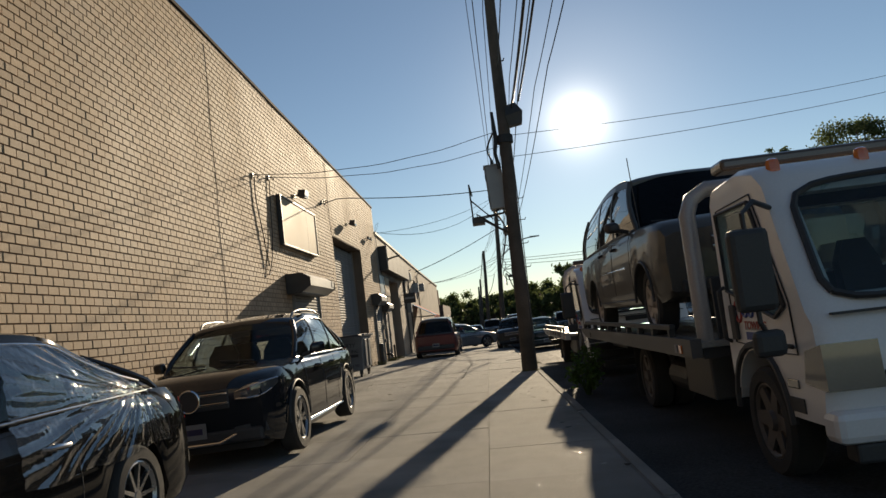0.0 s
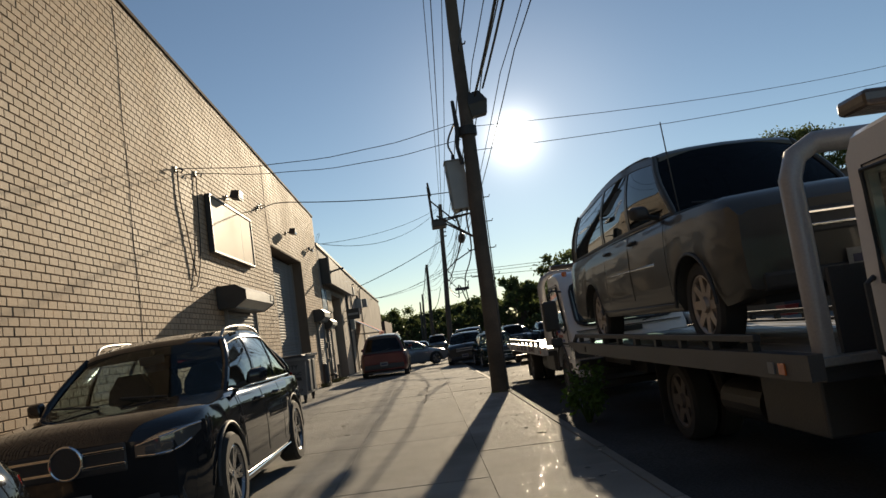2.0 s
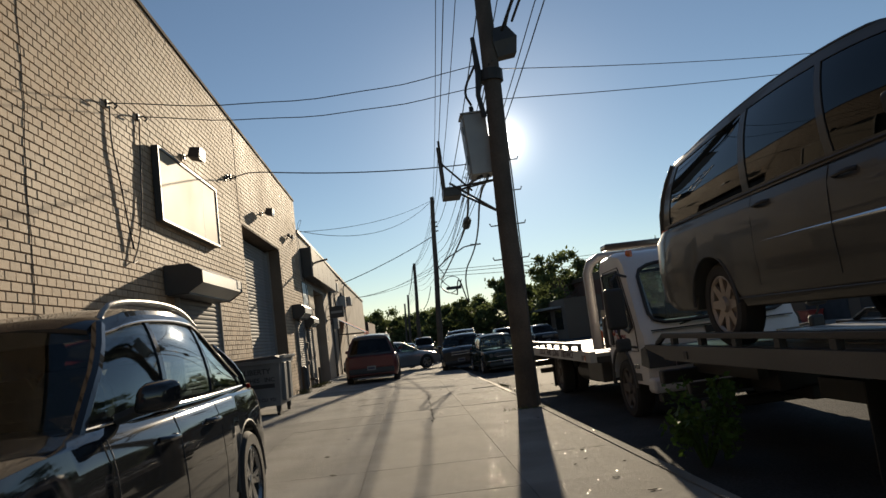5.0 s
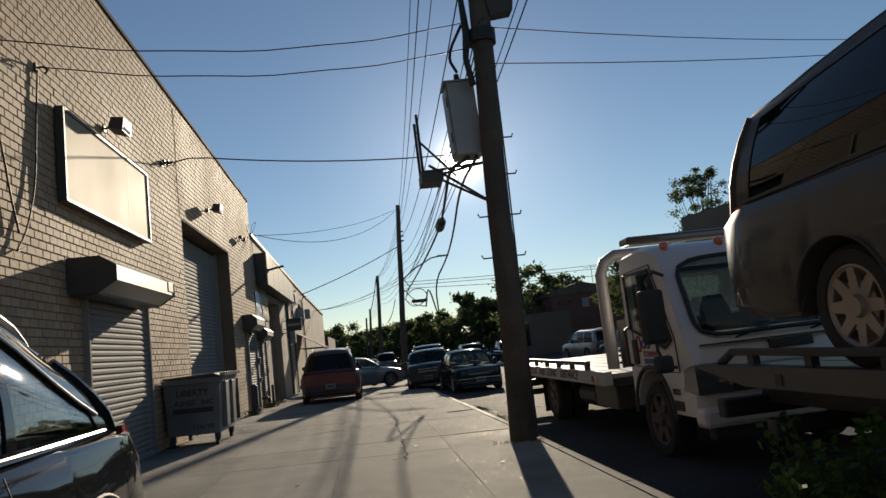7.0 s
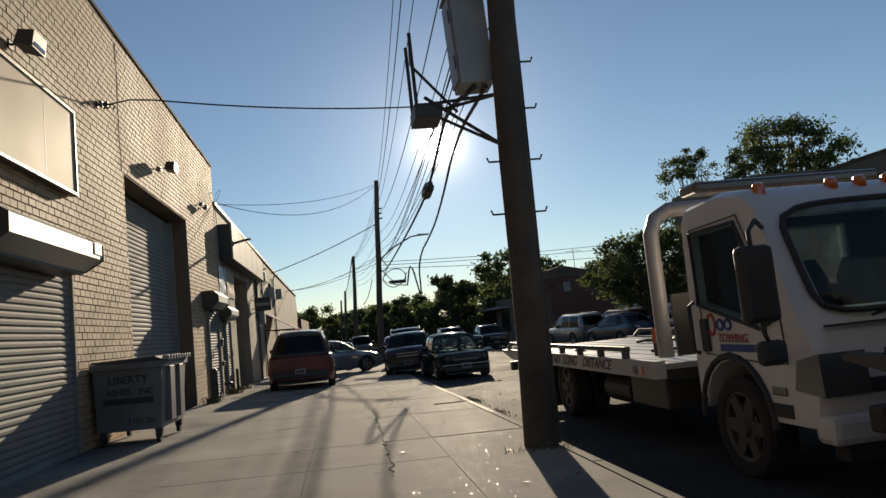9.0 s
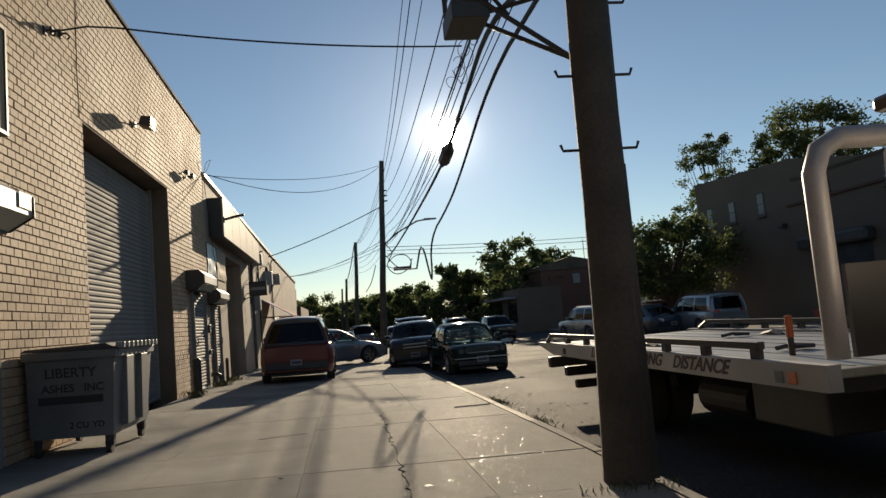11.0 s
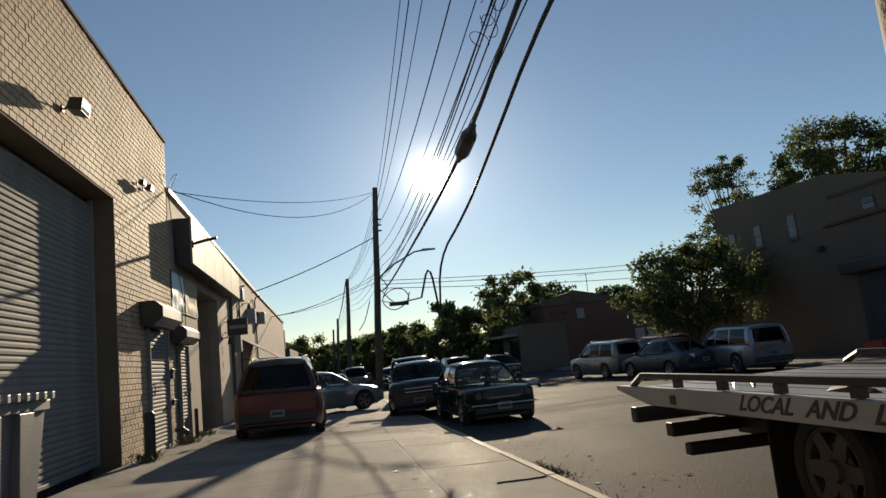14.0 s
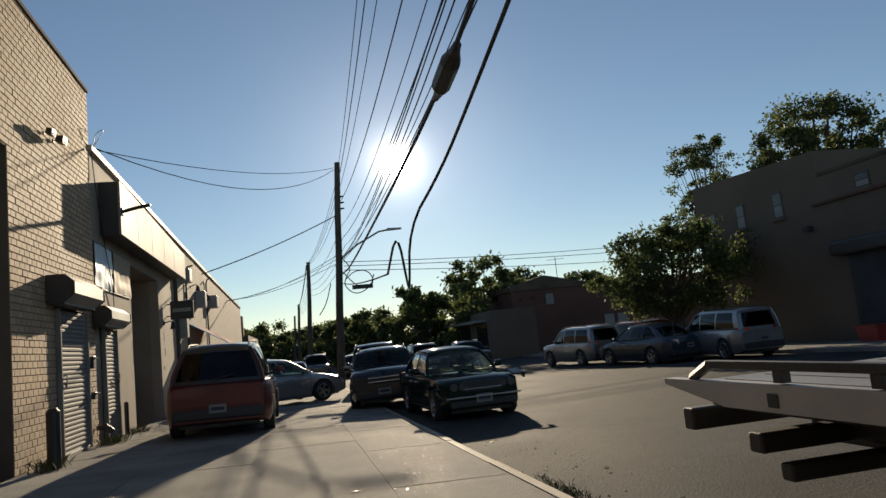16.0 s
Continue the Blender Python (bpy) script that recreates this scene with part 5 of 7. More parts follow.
        part("tail_light", loft([[(s * hw * 0.52, -hl + 0.05, tz), (s * hw * 0.9, -hl + 0.3, tz), (s * hw * 0.9, -hl + 0.34, tz + th), (s * hw * 0.52, -hl + 0.07, tz + th)],
                                 [(s * hw * 0.52, -hl - 0.012, tz), (s * (side_x(p, -hl + 0.12, tz) + 0.004), -hl + 0.12, tz), (s * (side_x(p, -hl + 0.2, tz + th) + 0.004), -hl + 0.2, tz + th), (s * hw * 0.52, -hl + 0.0, tz + th)]]), M_REDLENS, cr, "red lens")
    # glass fore and aft
    for i, nm in ((0, "windscreen"), (3, "rear_window")):
        if nm == "rear_window" and p.get("no_rear"):
            continue
        bow = 0.09 if i == 0 else -0.05
        bm = bmesh.new()
        rows = []
        for v in np.linspace(0.0, 1.0, 7):
            q = cabin_at(p, 1, i, float(v))
            rows.append([bm.verts.new((q.x * k, q.y + bow * (1 - k * k), q.z + 0.03 * v * (1 - k * k))) for k in np.linspace(-1, 1, 13)])
        for r0, r1 in zip(rows, rows[1:]):
            for k in range(12):
                bm.faces.new((r0[k], r0[k + 1], r1[k + 1], r1[k]))
        bmesh.ops.solidify(bm, geom=bm.faces[:], thickness=0.006)
        part(nm, bm, glass if i == 0 else p.get("rear_glass", glass), cr, smooth=True)
        if i == 3:
            gw = p.get("glass_w", 0.8)
            bm = bmesh.new()
            for k0, k1, v0, v1 in ((-1.0, -gw, -0.03, 1.0), (gw, 1.0, -0.03, 1.0), (-gw, gw, 0.86, 1.03), (-gw, gw, -0.03, 0.08)):
                slab = []
                for o in (-0.006, 0.008):
                    grid = []
                    for v in np.linspace(v0, v1, 6):
                        q = cabin_at(p, 1, 3, float(v))
                        grid.append([bm.verts.new((q.x * k, q.y + bow * (1 - k * k) + o, q.z + 0.03 * v * (1 - k * k))) for k in np.linspace(k0, k1, 7)])
                    slab.append(grid)
                for grid in slab:
                    for r0, r1 in zip(grid, grid[1:]):
                        for k in range(6):
                            bm.faces.new((r0[k], r0[k + 1], r1[k + 1], r1[k]))
                rim = [(0, k) for k in range(6)] + [(j, 6) for j in range(5)] + [(5, k) for k in range(6, 0, -1)] + [(j, 0) for j in range(5, 0, -1)]
                for (a, b), (c, d) in zip(rim, rim[1:] + rim[:1]):
                    bm.faces.new((slab[0][a][b], slab[1][a][b], slab[1][c][d], slab[0][c][d]))
            bmesh.ops.recalc_face_normals(bm, faces=bm.faces[:])
            part("tailgate_frame", bm, p.get("pillar_mat", paint), cr, smooth=True)
    part("dashboard", B(-hw * 0.78, hw * 0.78, bl[0] - 0.55, bl[0] - 0.1, belt - 0.15, belt + 0.03, 0.04), M_SEAT, cr)
    part("rear_mirror", B(-0.12, 0.12, rf[0] + 0.1, rf[0] + 0.13, H - 0.22, H - 0.14, 0.01), M_PLASTIC, cr)
    for s in (-0.35, 0.25):
        part("wiper", T([(s, bl[0] + 0.08, zb[0] + 0.05), (s + 0.45, bl[0] - 0.02, zb[0] + 0.09)], 0.01), M_PLASTIC, cr)
    # bumpers, grille, plate
    part("front_grille", B(-hw * 0.45, hw * 0.45, hl - 0.06, hl + 0.008, p["lamp_z"] - 0.12, p["lamp_z"] + 0.09, 0.02), M_PLASTIC, cr)
    for k in range(p.get("grille_bars", 2)):
        zz = p["lamp_z"] - 0.07 + 0.1 * k
        part("grille_bar", B(-hw * 0.44, hw * 0.44, hl + 0.0, hl + 0.02, zz, zz + 0.025, 0.006), p.get("grille_mat", M_CHROME), cr)
    part("front_bumper", B(-hw * 0.8, hw * 0.8, hl - 0.14, hl + 0.03, clear + 0.08, clear + 0.22, 0.03), p.get("bumper", M_PLASTIC), cr)
    part("rear_bumper", B(-hw * 0.84, hw * 0.84, -hl - 0.05, -hl + 0.16, clear + 0.14, clear + 0.34, 0.04), p.get("bumper", M_PLASTIC), cr)
    for y0, y1, zz in ((hl + 0.031, hl + 0.038, clear + 0.16), (-hl - 0.062, -hl - 0.05, p.get("plate_z", clear + 0.38))):
        pl = part("plate", B(-0.16, 0.16, y0, y1, zz, zz + 0.16), M_PLATE, cr, "pale plate with dark bars")
        part("plate_bar", B(-0.12, 0.12, y0 - 0.003 if y0 < 0 else y1, y0 if y0 < 0 else y1 + 0.003, zz + 0.05, zz + 0.11), M_INK, pl)
    return cr


SUV = dict(L=4.66, W=1.89, H=1.62, wb=2.873, wr=0.36, clear=0.2, belt=1.03, front_over=0.86, top=[(-2.4, 0.98), (-2.2, 1.04), (0.9, 1.06), (1.2, 1.05), (1.9, 1.0), (2.2, 0.95), (2.33, 0.86)],
           cabin=[1.12, 0.12, -0.82, -2.0], roof=[0.42, -0.1, -0.95, -1.72], lamp_z=0.76, lamp_h=0.17, tail_z=0.9, tail_h=0.15, trim=M_CHROME, rails=M_STEEL, sill=M_CHROME, category="SUV", spokes=5,
           cladding=M_PLASTIC, bumper=M_PLASTIC, rear_glass=M_TINT, roof_z=[1.55, 1.62, 1.60, 1.42], quarter=0.2, taper=0.8)
SEDAN = dict(L=4.75, W=1.83, H=1.45, wb=2.75, wr=0.33, clear=0.18, belt=0.92, front_over=0.9, top=[(-2.38, 0.78), (-2.2, 0.98), (-1.7, 1.0), (0.9, 0.95), (1.6, 0.87), (2.2, 0.74), (2.38, 0.62)],
             cabin=[1.15, 0.1, -0.75, -1.75], roof=[0.42, -0.1, -0.75, -1.05], lamp_z=0.66, tail_z=0.72, tail_h=0.17, handle=M_CHROME, roof_w=0.68)
OLD = dict(SEDAN, L=4.35, W=1.66, H=1.37, wb=2.57, wr=0.31, belt=0.86, front_over=0.78, round_lamps=True, top=[(-2.17, 0.80), (-2.1, 0.88), (0.8, 0.86), (1.5, 0.83), (2.12, 0.78), (2.17, 0.72)], cabin=[0.85, -0.15, -0.85, -1.6],
           roof=[0.3, -0.2, -0.75, -1.15], lamp_z=0.66, roof_w=0.72, nose_w=0.97, bumper=M_PLASTIC, grille_bars=1, steel=True, seat_h=0.1, rear_glass=M_CLEAR)
WAGON = dict(SUV, taper=0.0, roof_z=[1.66, 1.72, 1.71, 1.67], L=4.7, W=1.8, H=1.72, wb=2.83, belt=1.05, clear=0.22, roof_w=0.78, rails=M_PLASTIC, trim=None, sill=M_PLASTIC, cladding=None, cabin=[1.05, 0.1, -0.9, -2.22], roof=[0.5, 0.05, -0.95, -2.05], tail_z=0.85, tail_h=0.22, front_over=0.85)
VAN = dict(WAGON, roof_w=0.67, glass_w=0.9, roof_z=[1.72, 1.8, 1.79, 1.74], L=4.75, W=2.02, H=1.8, wr=0.36, clear=0.24, belt=1.08, top=[(-2.4, 1.02), (-2.3, 1.08), (0.9, 1.06), (1.3, 1.02), (2.1, 0.9), (2.38, 0.7)], cabin=[1.15, 0.15, -0.9, -2.28], roof=[0.45, 0.05, -0.95, -2.05], tail_z=0.74, tail_h=0.24, plate_z=0.5, rear_glass=M_TINT, pillar_mat=M_DKVAN, roof_mat=M_DKVAN)
# bumper is chrome; black plastic puts its dark reflection into the colour
BIG = dict(SUV, round_off=0.06, taper=0.0, roof_z=[2.01, 2.08, 2.09, 1.98], quarter=0.12, L=6.1, W=2.04, wheel_in=0.09, tail_w=0.965, rail_lift=0.03, bulge=0.05, H=1.95, wb=3.75, wr=0.39, clear=0.36, belt=1.27, front_over=0.95, roof_w=0.77, top=[(-3.05, 1.2), (-2.95, 1.27), (1.4, 1.29), (1.75, 1.29), (2.8, 1.24), (3.0, 1.18), (3.05, 1.1)], cabin=[1.7, 0.35, -0.85, -2.93], roof=[1.0, 0.2, -0.9, -2.7],
           lamp_z=0.95, tail_z=0.92, tail_h=0.34, trim=None, rails=M_PLASTIC, sill=M_PLASTIC, cladding=M_PLASTIC, spokes=8, rear_glass=M_TINT, mirror_mat=M_PLASTIC, handle=M_PLASTIC, bumper=M_PLASTIC, steel=True)


def stand(x, y, az, road=False):
    """A place on the ground with the front towards az, in degrees from +y to +x."""
    return pose(x, y, road_z(y) if road else walk_z(x, y) + 0.004, 0, 0 if road else 1.26, -az)


suv = car("suv", "black SUV with chrome window trim and roof rails", stand(-3.22, 9.85, 180), dict(SUV, mirror_mat=M_BLACKP, handle=M_BLACKP, own_lamps=True, lamp_z=0.76, rear_glass=M_SEMI), M_BLACKP, M_SEMI)
LAMP = [(0.50, 2.345, 0.72, 0.825), (0.62, 2.347, 0.712, 0.85), (0.735, 2.335, 0.718, 0.872), (0.80, 2.28, 0.74, 0.89), (0.845, 2.19, 0.775, 0.90), (0.888, 2.07, 0.83, 0.905)]
for s in (-1, 1):
    lamp = part("headlight", loft([[(s * x, y, lo), (s * (x - 0.1), y - 0.08, lo), (s * (x - 0.1), y - 0.08, hi), (s * x, y, hi - 0.012), (s * (x + 0.004), y + 0.004, (lo + hi) / 2)] for x, y, lo, hi in LAMP]), M_LENS, suv, "dark glass headlight with bright edge", True)
    part("lamp_strip", T([(s * (x + 0.004), y + 0.004, hi - 0.02) for x, y, lo, hi in LAMP], 0.008, 6), M_CHROME, lamp, "bright lamp strip", True)
    part("lamp_strip", T([(s * (x + 0.004), y + 0.004, lo + 0.012) for x, y, lo, hi in LAMP[:5]], 0.007, 6), M_CHROME, lamp, "bright lamp strip", True)
    for x, y in ((0.60, 2.352), (0.72, 2.345)):
        part("lamp_block", B(s * x - 0.045, s * x + 0.045, y - 0.02, y + 0.004, 0.75, 0.80, 0.01), M_LENS, lamp)
    part("intake", loft([[(s * 0.42, 2.36, 0.34), (s * 0.80, 2.30, 0.36), (s * 0.78, 2.30, 0.47), (s * 0.46, 2.36, 0.44)], [(s * 0.42, 2.30, 0.34), (s * 0.80, 2.22, 0.36), (s * 0.78, 2.22, 0.47), (s * 0.46, 2.30, 0.44)]]), M_PLASTIC, suv)
badge = part("badge", C((0, 2.33, 0.76), (0, 2.358, 0.76), 0.115, 0.115, 24), M_PLASTIC, suv, "round badge with a chrome ring")
part("badge_ring", T([(0.115 * math.cos(a), 2.36, 0.76 + 0.115 * math.sin(a)) for a in np.linspace(0, math.tau, 25)], 0.011, 8), M_CHROME, badge, smooth=True)
part("front_trim", T([(-0.8, 2.15, 0.36), (-0.55, 2.33, 0.40), (-0.3, 2.37, 0.3), (0.3, 2.37, 0.3), (0.55, 2.33, 0.40), (0.8, 2.15, 0.36)], 0.02, 8), M_CHROME, suv, "chrome bumper trim")
SEDANW = dict(SEDAN, trim=M_CHROME, rim=M_ALLOY, spokes=9, cabin=[1.15, 0.1, -0.75, -1.95], roof=[0.42, -0.1, -0.8, -1.3], roof_z=[1.40, 1.45, 1.43, 1.30], taper=0.75)
sedan = car("sedan", "black sedan with torn plastic film over its rear window", stand(-3.3, 3.42, 180), SEDANW, M_SEDANP, M_GLASS)
bm = bmesh.new()
bmesh.ops.create_grid(bm, x_segments=150, y_segments=110, size=0.5)
for v in bm.verts:
    a, w = v.co.x + 0.5, v.co.y + 0.5
    edge = noise.noise(Vector((w * 3.1, a * 2.3, 7)))
    u = 1.25 + 1.5 * a + 0.06 * edge
    low = 0.36 + 0.10 * noise.noise(Vector((a * 3, 1.5, 4)))
    if w > 0.42:
        q = cabin_at(SEDANW, -1, u, (w - 0.42) / 0.58 * 0.93)
    else:
        k = (0.42 - w) / 0.42
        q = cabin_at(SEDANW, -1, u, 0)
        z = q.z - k * low
        x = -side_x(SEDANW, q.y, z) - 0.006
        q = Vector((x * min(1, k * 6) + q.x * (1 - min(1, k * 6)), q.y - 0.10 * k * a, z))
    fan = math.atan2(w - 0.46, a - 0.93)
    crease = (0.5 - abs(noise.noise(Vector((fan * 8.0, 2.2 * math.hypot(w - 0.46, a - 0.93), 5))))) * 0.03
    crease += (0.5 - abs(noise.noise(Vector((a * 22 + w * 9, w * 14 - a * 8, 2))))) * 0.003 + noise.noise(Vector((a * 55, w * 40, 9))) * 0.0008
    v.co = q + Vector((-0.006 - max(0.0, crease), 0, 0.002))
part("plastic_film", bm, M_WRAP, sedan, "crumpled clear plastic film", True)
van = car("van", "maroon wagon with dark roof and tinted rear glass", stand(-2.5, 35.2, 0), VAN, M_RED, M_TINT)
part("tailgate_band", B(-0.8, 0.8, -2.42, -2.385, 0.62, 1.0, 0.01), M_RED, van)
part("rear_wiper", T([(-0.1, -2.36, 1.12), (0.3, -2.33, 1.2)], 0.012), M_PLASTIC, van)
silver = car("sedan", "silver sedan parked across the sidewalk's end", stand(-1.9, 42.6, 62), SEDAN, M_SILVER, M_GLASS)
bsuv = car("suv", "black SUV parked at the kerb", stand(2.1, 47.0, 186), dict(WAGON, L=4.9, H=1.8, W=1.95, roof_z=[1.74, 1.8, 1.79, 1.74]), M_BLACKP, M_TINT)
bsed = car("suv", "black car parked behind the green coupe", stand(1.45, 38.9, 187), dict(WAGON, H=1.5, belt=0.95, roof_z=[1.44, 1.5, 1.49, 1.42]), M_BLACKP, M_GLASS)
green = car("coupe", "old dark green coupe with four round headlights", stand(2.35, 33.9, 177, True), OLD, M_GREEN, M_DUSTY)
part("bent_fender", loft([[(-0.66, 2.12, 0.80), (-0.90, 2.10, 0.80), (-0.91, 2.06, 0.70), (-0.89, 2.05, 0.69), (-0.88, 2.08, 0.77), (-0.66, 2.1, 0.77)], [(-0.66, 1.75, 0.87), (-0.88, 1.75, 0.88), (-0.93, 1.72, 0.76), (-0.91, 1.72, 0.76), (-0.86, 1.73, 0.85), (-0.66, 1.75, 0.84)]]), M_GREEN, green, "fender bent outwards", True)
part("chrome_strip", B(-0.74, 0.74, 2.2, 2.225, 0.44, 0.475, 0.008), M_CHROME, green, "chrome bumper strip")
crv = car("suv", "silver-blue SUV parked along the far kerb", stand(12.1, 50.3, -9, True), WAGON, M_SILVER, M_TINT)
acura = car("sedan", "dark blue hatchback parked along the far kerb", stand(12.6, 44.6, -10, True), dict(SEDAN, H=1.5), M_BLUECAR, M_TINT)
pathf = car("suv", "silver SUV with an open front door at the far kerb", stand(14.35, 42.2, 0, True), WAGON, M_SILVER, M_TINT)
od = part("open_door", loft([[(-0.86, 0.95, 0.3), (-0.86, 0.95, 1.05), (-0.9, 0.95, 1.05), (-0.9, 0.95, 0.3)], [(-1.75, 0.4, 0.3), (-1.72, 0.4, 1.05), (-1.76, 0.36, 1.05), (-1.79, 0.36, 0.3)]]), M_SILVER, pathf, "open front door")
part("door_frame", T([(-0.9, 0.9, 1.05), (-1.1, 0.7, 1.55), (-1.65, 0.42, 1.5), (-1.74, 0.38, 1.05)], 0.025), M_PLASTIC, od)
car("suv", "dark red SUV parked beyond the hatchback", stand(14.9, 50.5, -8, True), WAGON, M_RED, M_TINT)
for k, (x, y, paint, kind) in enumerate(((6.3, 60, M_BLACKP, WAGON), (7.6, 66, M_BLUECAR, SEDAN), (4.6, 64, M_BLACKP, SEDAN), (9.4, 62, M_BLACKP, SUV), (3.0, 70, M_SILVER, SEDAN), (-1.2, 58, M_BLACKP, SEDAN), (-3.4, 66, M_SILVER, WAGON), (0.4, 72, M_BLUECAR, WAGON))):
    car("parked_car", "dark car parked far along the street", stand(x, y, 178 + 3 * k % 9, True), kind, paint, M_TINT, "far parked cars")

# ---- tow trucks ----


def carve(ob, cutters):
    """Cuts closed shapes out of a mesh."""
    tools = []
    for bm in cutters:
        bmesh.ops.recalc_face_normals(bm, faces=bm.faces)
        me = bpy.data.meshes.new("tool")
        bm.to_mesh(me)
        bm.free()
        t = bpy.data.objects.new("tool", me)
        scene.collection.objects.link(t)
        t.parent = ob.parent
        tools.append(t)
        md = ob.modifiers.new("cut", "BOOLEAN")
        md.operation, md.solver, md.object = "DIFFERENCE", "EXACT", t
    me = bpy.data.meshes.new_from_object(ob.evaluated_get(bpy.context.evaluated_depsgraph_get()))
    ob.modifiers.clear()
    ob.data = me
    me.set_sharp_from_angle(angle=radians(30))
    for t in tools:
        bpy.data.objects.remove(t)


def tow_truck(x0, y0, deck_len, side_mat, label, words, zt, rear=5.3):
    """A white cab-over flatbed tow truck. Local x runs across from the kerb side, y from the front bumper back."""
    tt = thing("tow_truck", label, "tow truck", "flatbed tow trucks", Matrix.Translation((x0, y0, road_z(y0 + 4))))
    cx0, cx1 = 0.22, 2.28
    # cab: side outline lofted across
    out = [(0.06, 0.52), (0.0, 0.75), (0.03, 1.15), (0.10, 1.28), (0.52, 2.16), (0.66, 2.27), (1.0, 2.33), (1.58, 2.30), (1.66, 2.2), (1.70, 1.2), (1.70, 0.62), (1.56, 0.62)]
    archc, archr = 1.12, 0.50
    for a in np.linspace(0.15, math.pi - 0.15, 9):
        out.append((archc + archr * math.cos(a), 0.46 + archr * math.sin(a)))
    out += [(0.6, 0.52)]
    def across(d, lower, back):
        return [(y + back * (1 if y < 0.5 else -0.4), z - lower if z > 1.2 else z) for y, z in out]
    bm = loft([[(cx, y, z) for y, z in across(*k)] for cx, k in ((cx0, (0, 0.05, 0.05)), (cx0 + 0.05, (0, 0.012, 0.02)), (cx0 + 0.14, (0, 0, 0)), (cx1 - 0.14, (0, 0, 0)), (cx1 - 0.05, (0, 0.012, 0.02)), (cx1, (0, 0.05, 0.05)))])
    bmesh.ops.recalc_face_normals(bm, faces=bm.faces)
    bm.normal_update()
    cab = part("cab", bm, M_WHITE, tt, "white painted cab", True)
    # windscreen, proud of the slope
    def slope(t, off):
        return (0.10 + 0.42 * t - off * 0.9, 1.28 + 0.88 * t + off * 0.43)
    xa, xb, off = cx0 + 0.13, cx1 - 0.13, 0.016

    def screen_at(k, v, lift=0.0):
        kk, vv = k * math.sqrt(1 - 0.10 * v ** 8), v * math.sqrt(1 - 0.30 * k ** 8)
        yy, zz = slope(0.45 + 0.46 * vv, off + lift + 0.045 * (1 - k * k))
        return ((xa + xb) / 2 + (xb - xa) / 2 * kk * (0.99 - 0.012 * v), yy, zz)
    bm = bmesh.new()
    rows = [[bm.verts.new(screen_at(k, v)) for k in np.linspace(-1, 1, 19)] for v in np.linspace(-1, 1, 11)]
    for r0, r1 in zip(rows, rows[1:]):
        for k in range(18):
            bm.faces.new((r0[k], r0[k + 1], r1[k + 1], r1[k]))
    bmesh.ops.solidify(bm, geom=bm.faces[:], thickness=0.006)
    part("windscreen", bm, M_SCREEN, tt, smooth=True)
    ring = [(k, -1) for k in np.linspace(-1, 1, 15)] + [(1, v) for v in np.linspace(-1, 1, 9)[1:]] + [(k, 1) for k in np.linspace(1, -1, 15)[1:]] + [(-1, v) for v in np.linspace(1, -1, 9)[1:]]
    part("windscreen_gasket", T([screen_at(k, v, 0.002) for k, v in ring], 0.024, 6), M_PLASTIC, tt, smooth=True)
    win = [(0.42, 1.28), (0.60, 1.20), (1.50, 1.42), (1.50, 2.05), (0.78, 2.05)]
    inside = [(0.17, 0.82), (0.17, 1.18), (0.22, 1.30), (0.58, 2.06), (0.72, 2.19), (1.0, 2.24), (1.50, 2.22), (1.57, 2.13), (1.61, 1.2), (1.61, 1.04), (0.52, 1.03), (0.45, 0.82)]
    c_lo, c_hi = slope(0.03, 0), slope(0.87, 0)
    cut = [(c_lo[0] - 0.14, c_lo[1]), (c_hi[0] - 0.14, c_hi[1]), (c_hi[0] + 0.16, c_hi[1] - 0.03), (c_lo[0] + 0.16, c_lo[1] + 0.02)]
    carve(cab, [prism(inside, cx0 + 0.06, cx1 - 0.06, "x"), prism(cut, cx0 + 0.19, cx1 - 0.19, "x"),
                prism([(0.47, 1.29), (0.62, 1.235), (1.47, 1.45), (1.47, 2.02), (0.80, 2.02)], cx0 - 0.2, cx1 + 0.2, "x"), B(0.72, 1.78, 1.5, 1.9, 1.5, 2.02)])
    part("cab_lining", B(cx0 + 0.08, cx1 - 0.08, 0.5, 1.58, 1.035, 1.06), M_CABIN, tt)
    part("cab_lining", B(cx0 + 0.09, cx1 - 0.09, 0.78, 1.5, 2.185, 2.2), M_CABIN, tt)
    for q in ((cx0 + 0.065, 0.70, 1.06, 2.18), (1.80, cx1 - 0.065, 1.06, 2.18), (0.70, 1.80, 1.06, 1.48), (0.70, 1.80, 2.04, 2.18)):
        part("cab_lining", B(q[0], q[1], 1.56, 1.575, q[2], q[3]), M_CABIN, tt)
    for q in (cx0 + 0.065, cx1 - 0.08):
        part("cab_lining", B(q, q + 0.015, 0.6, 1.55, 1.06, 1.22), M_CABIN, tt)
    part("rear_pane", B(0.70, 1.80, 1.62, 1.626, 1.48, 2.04), M_SCREEN, tt)
    part("dashboard", prism([(0.2, 1.05), (0.2, 1.27), (0.3, 1.33), (0.52, 1.27), (0.56, 1.06)], cx0 + 0.08, cx1 - 0.08, "x"), M_PLASTIC, tt)
    part("steering_wheel", T([(1.78 + 0.2 * math.cos(a), 0.66 + 0.14 * math.sin(a), 1.36 + 0.13 * math.sin(a)) for a in np.linspace(0, math.tau, 21)], 0.016, 6), M_PLASTIC, tt, smooth=True)
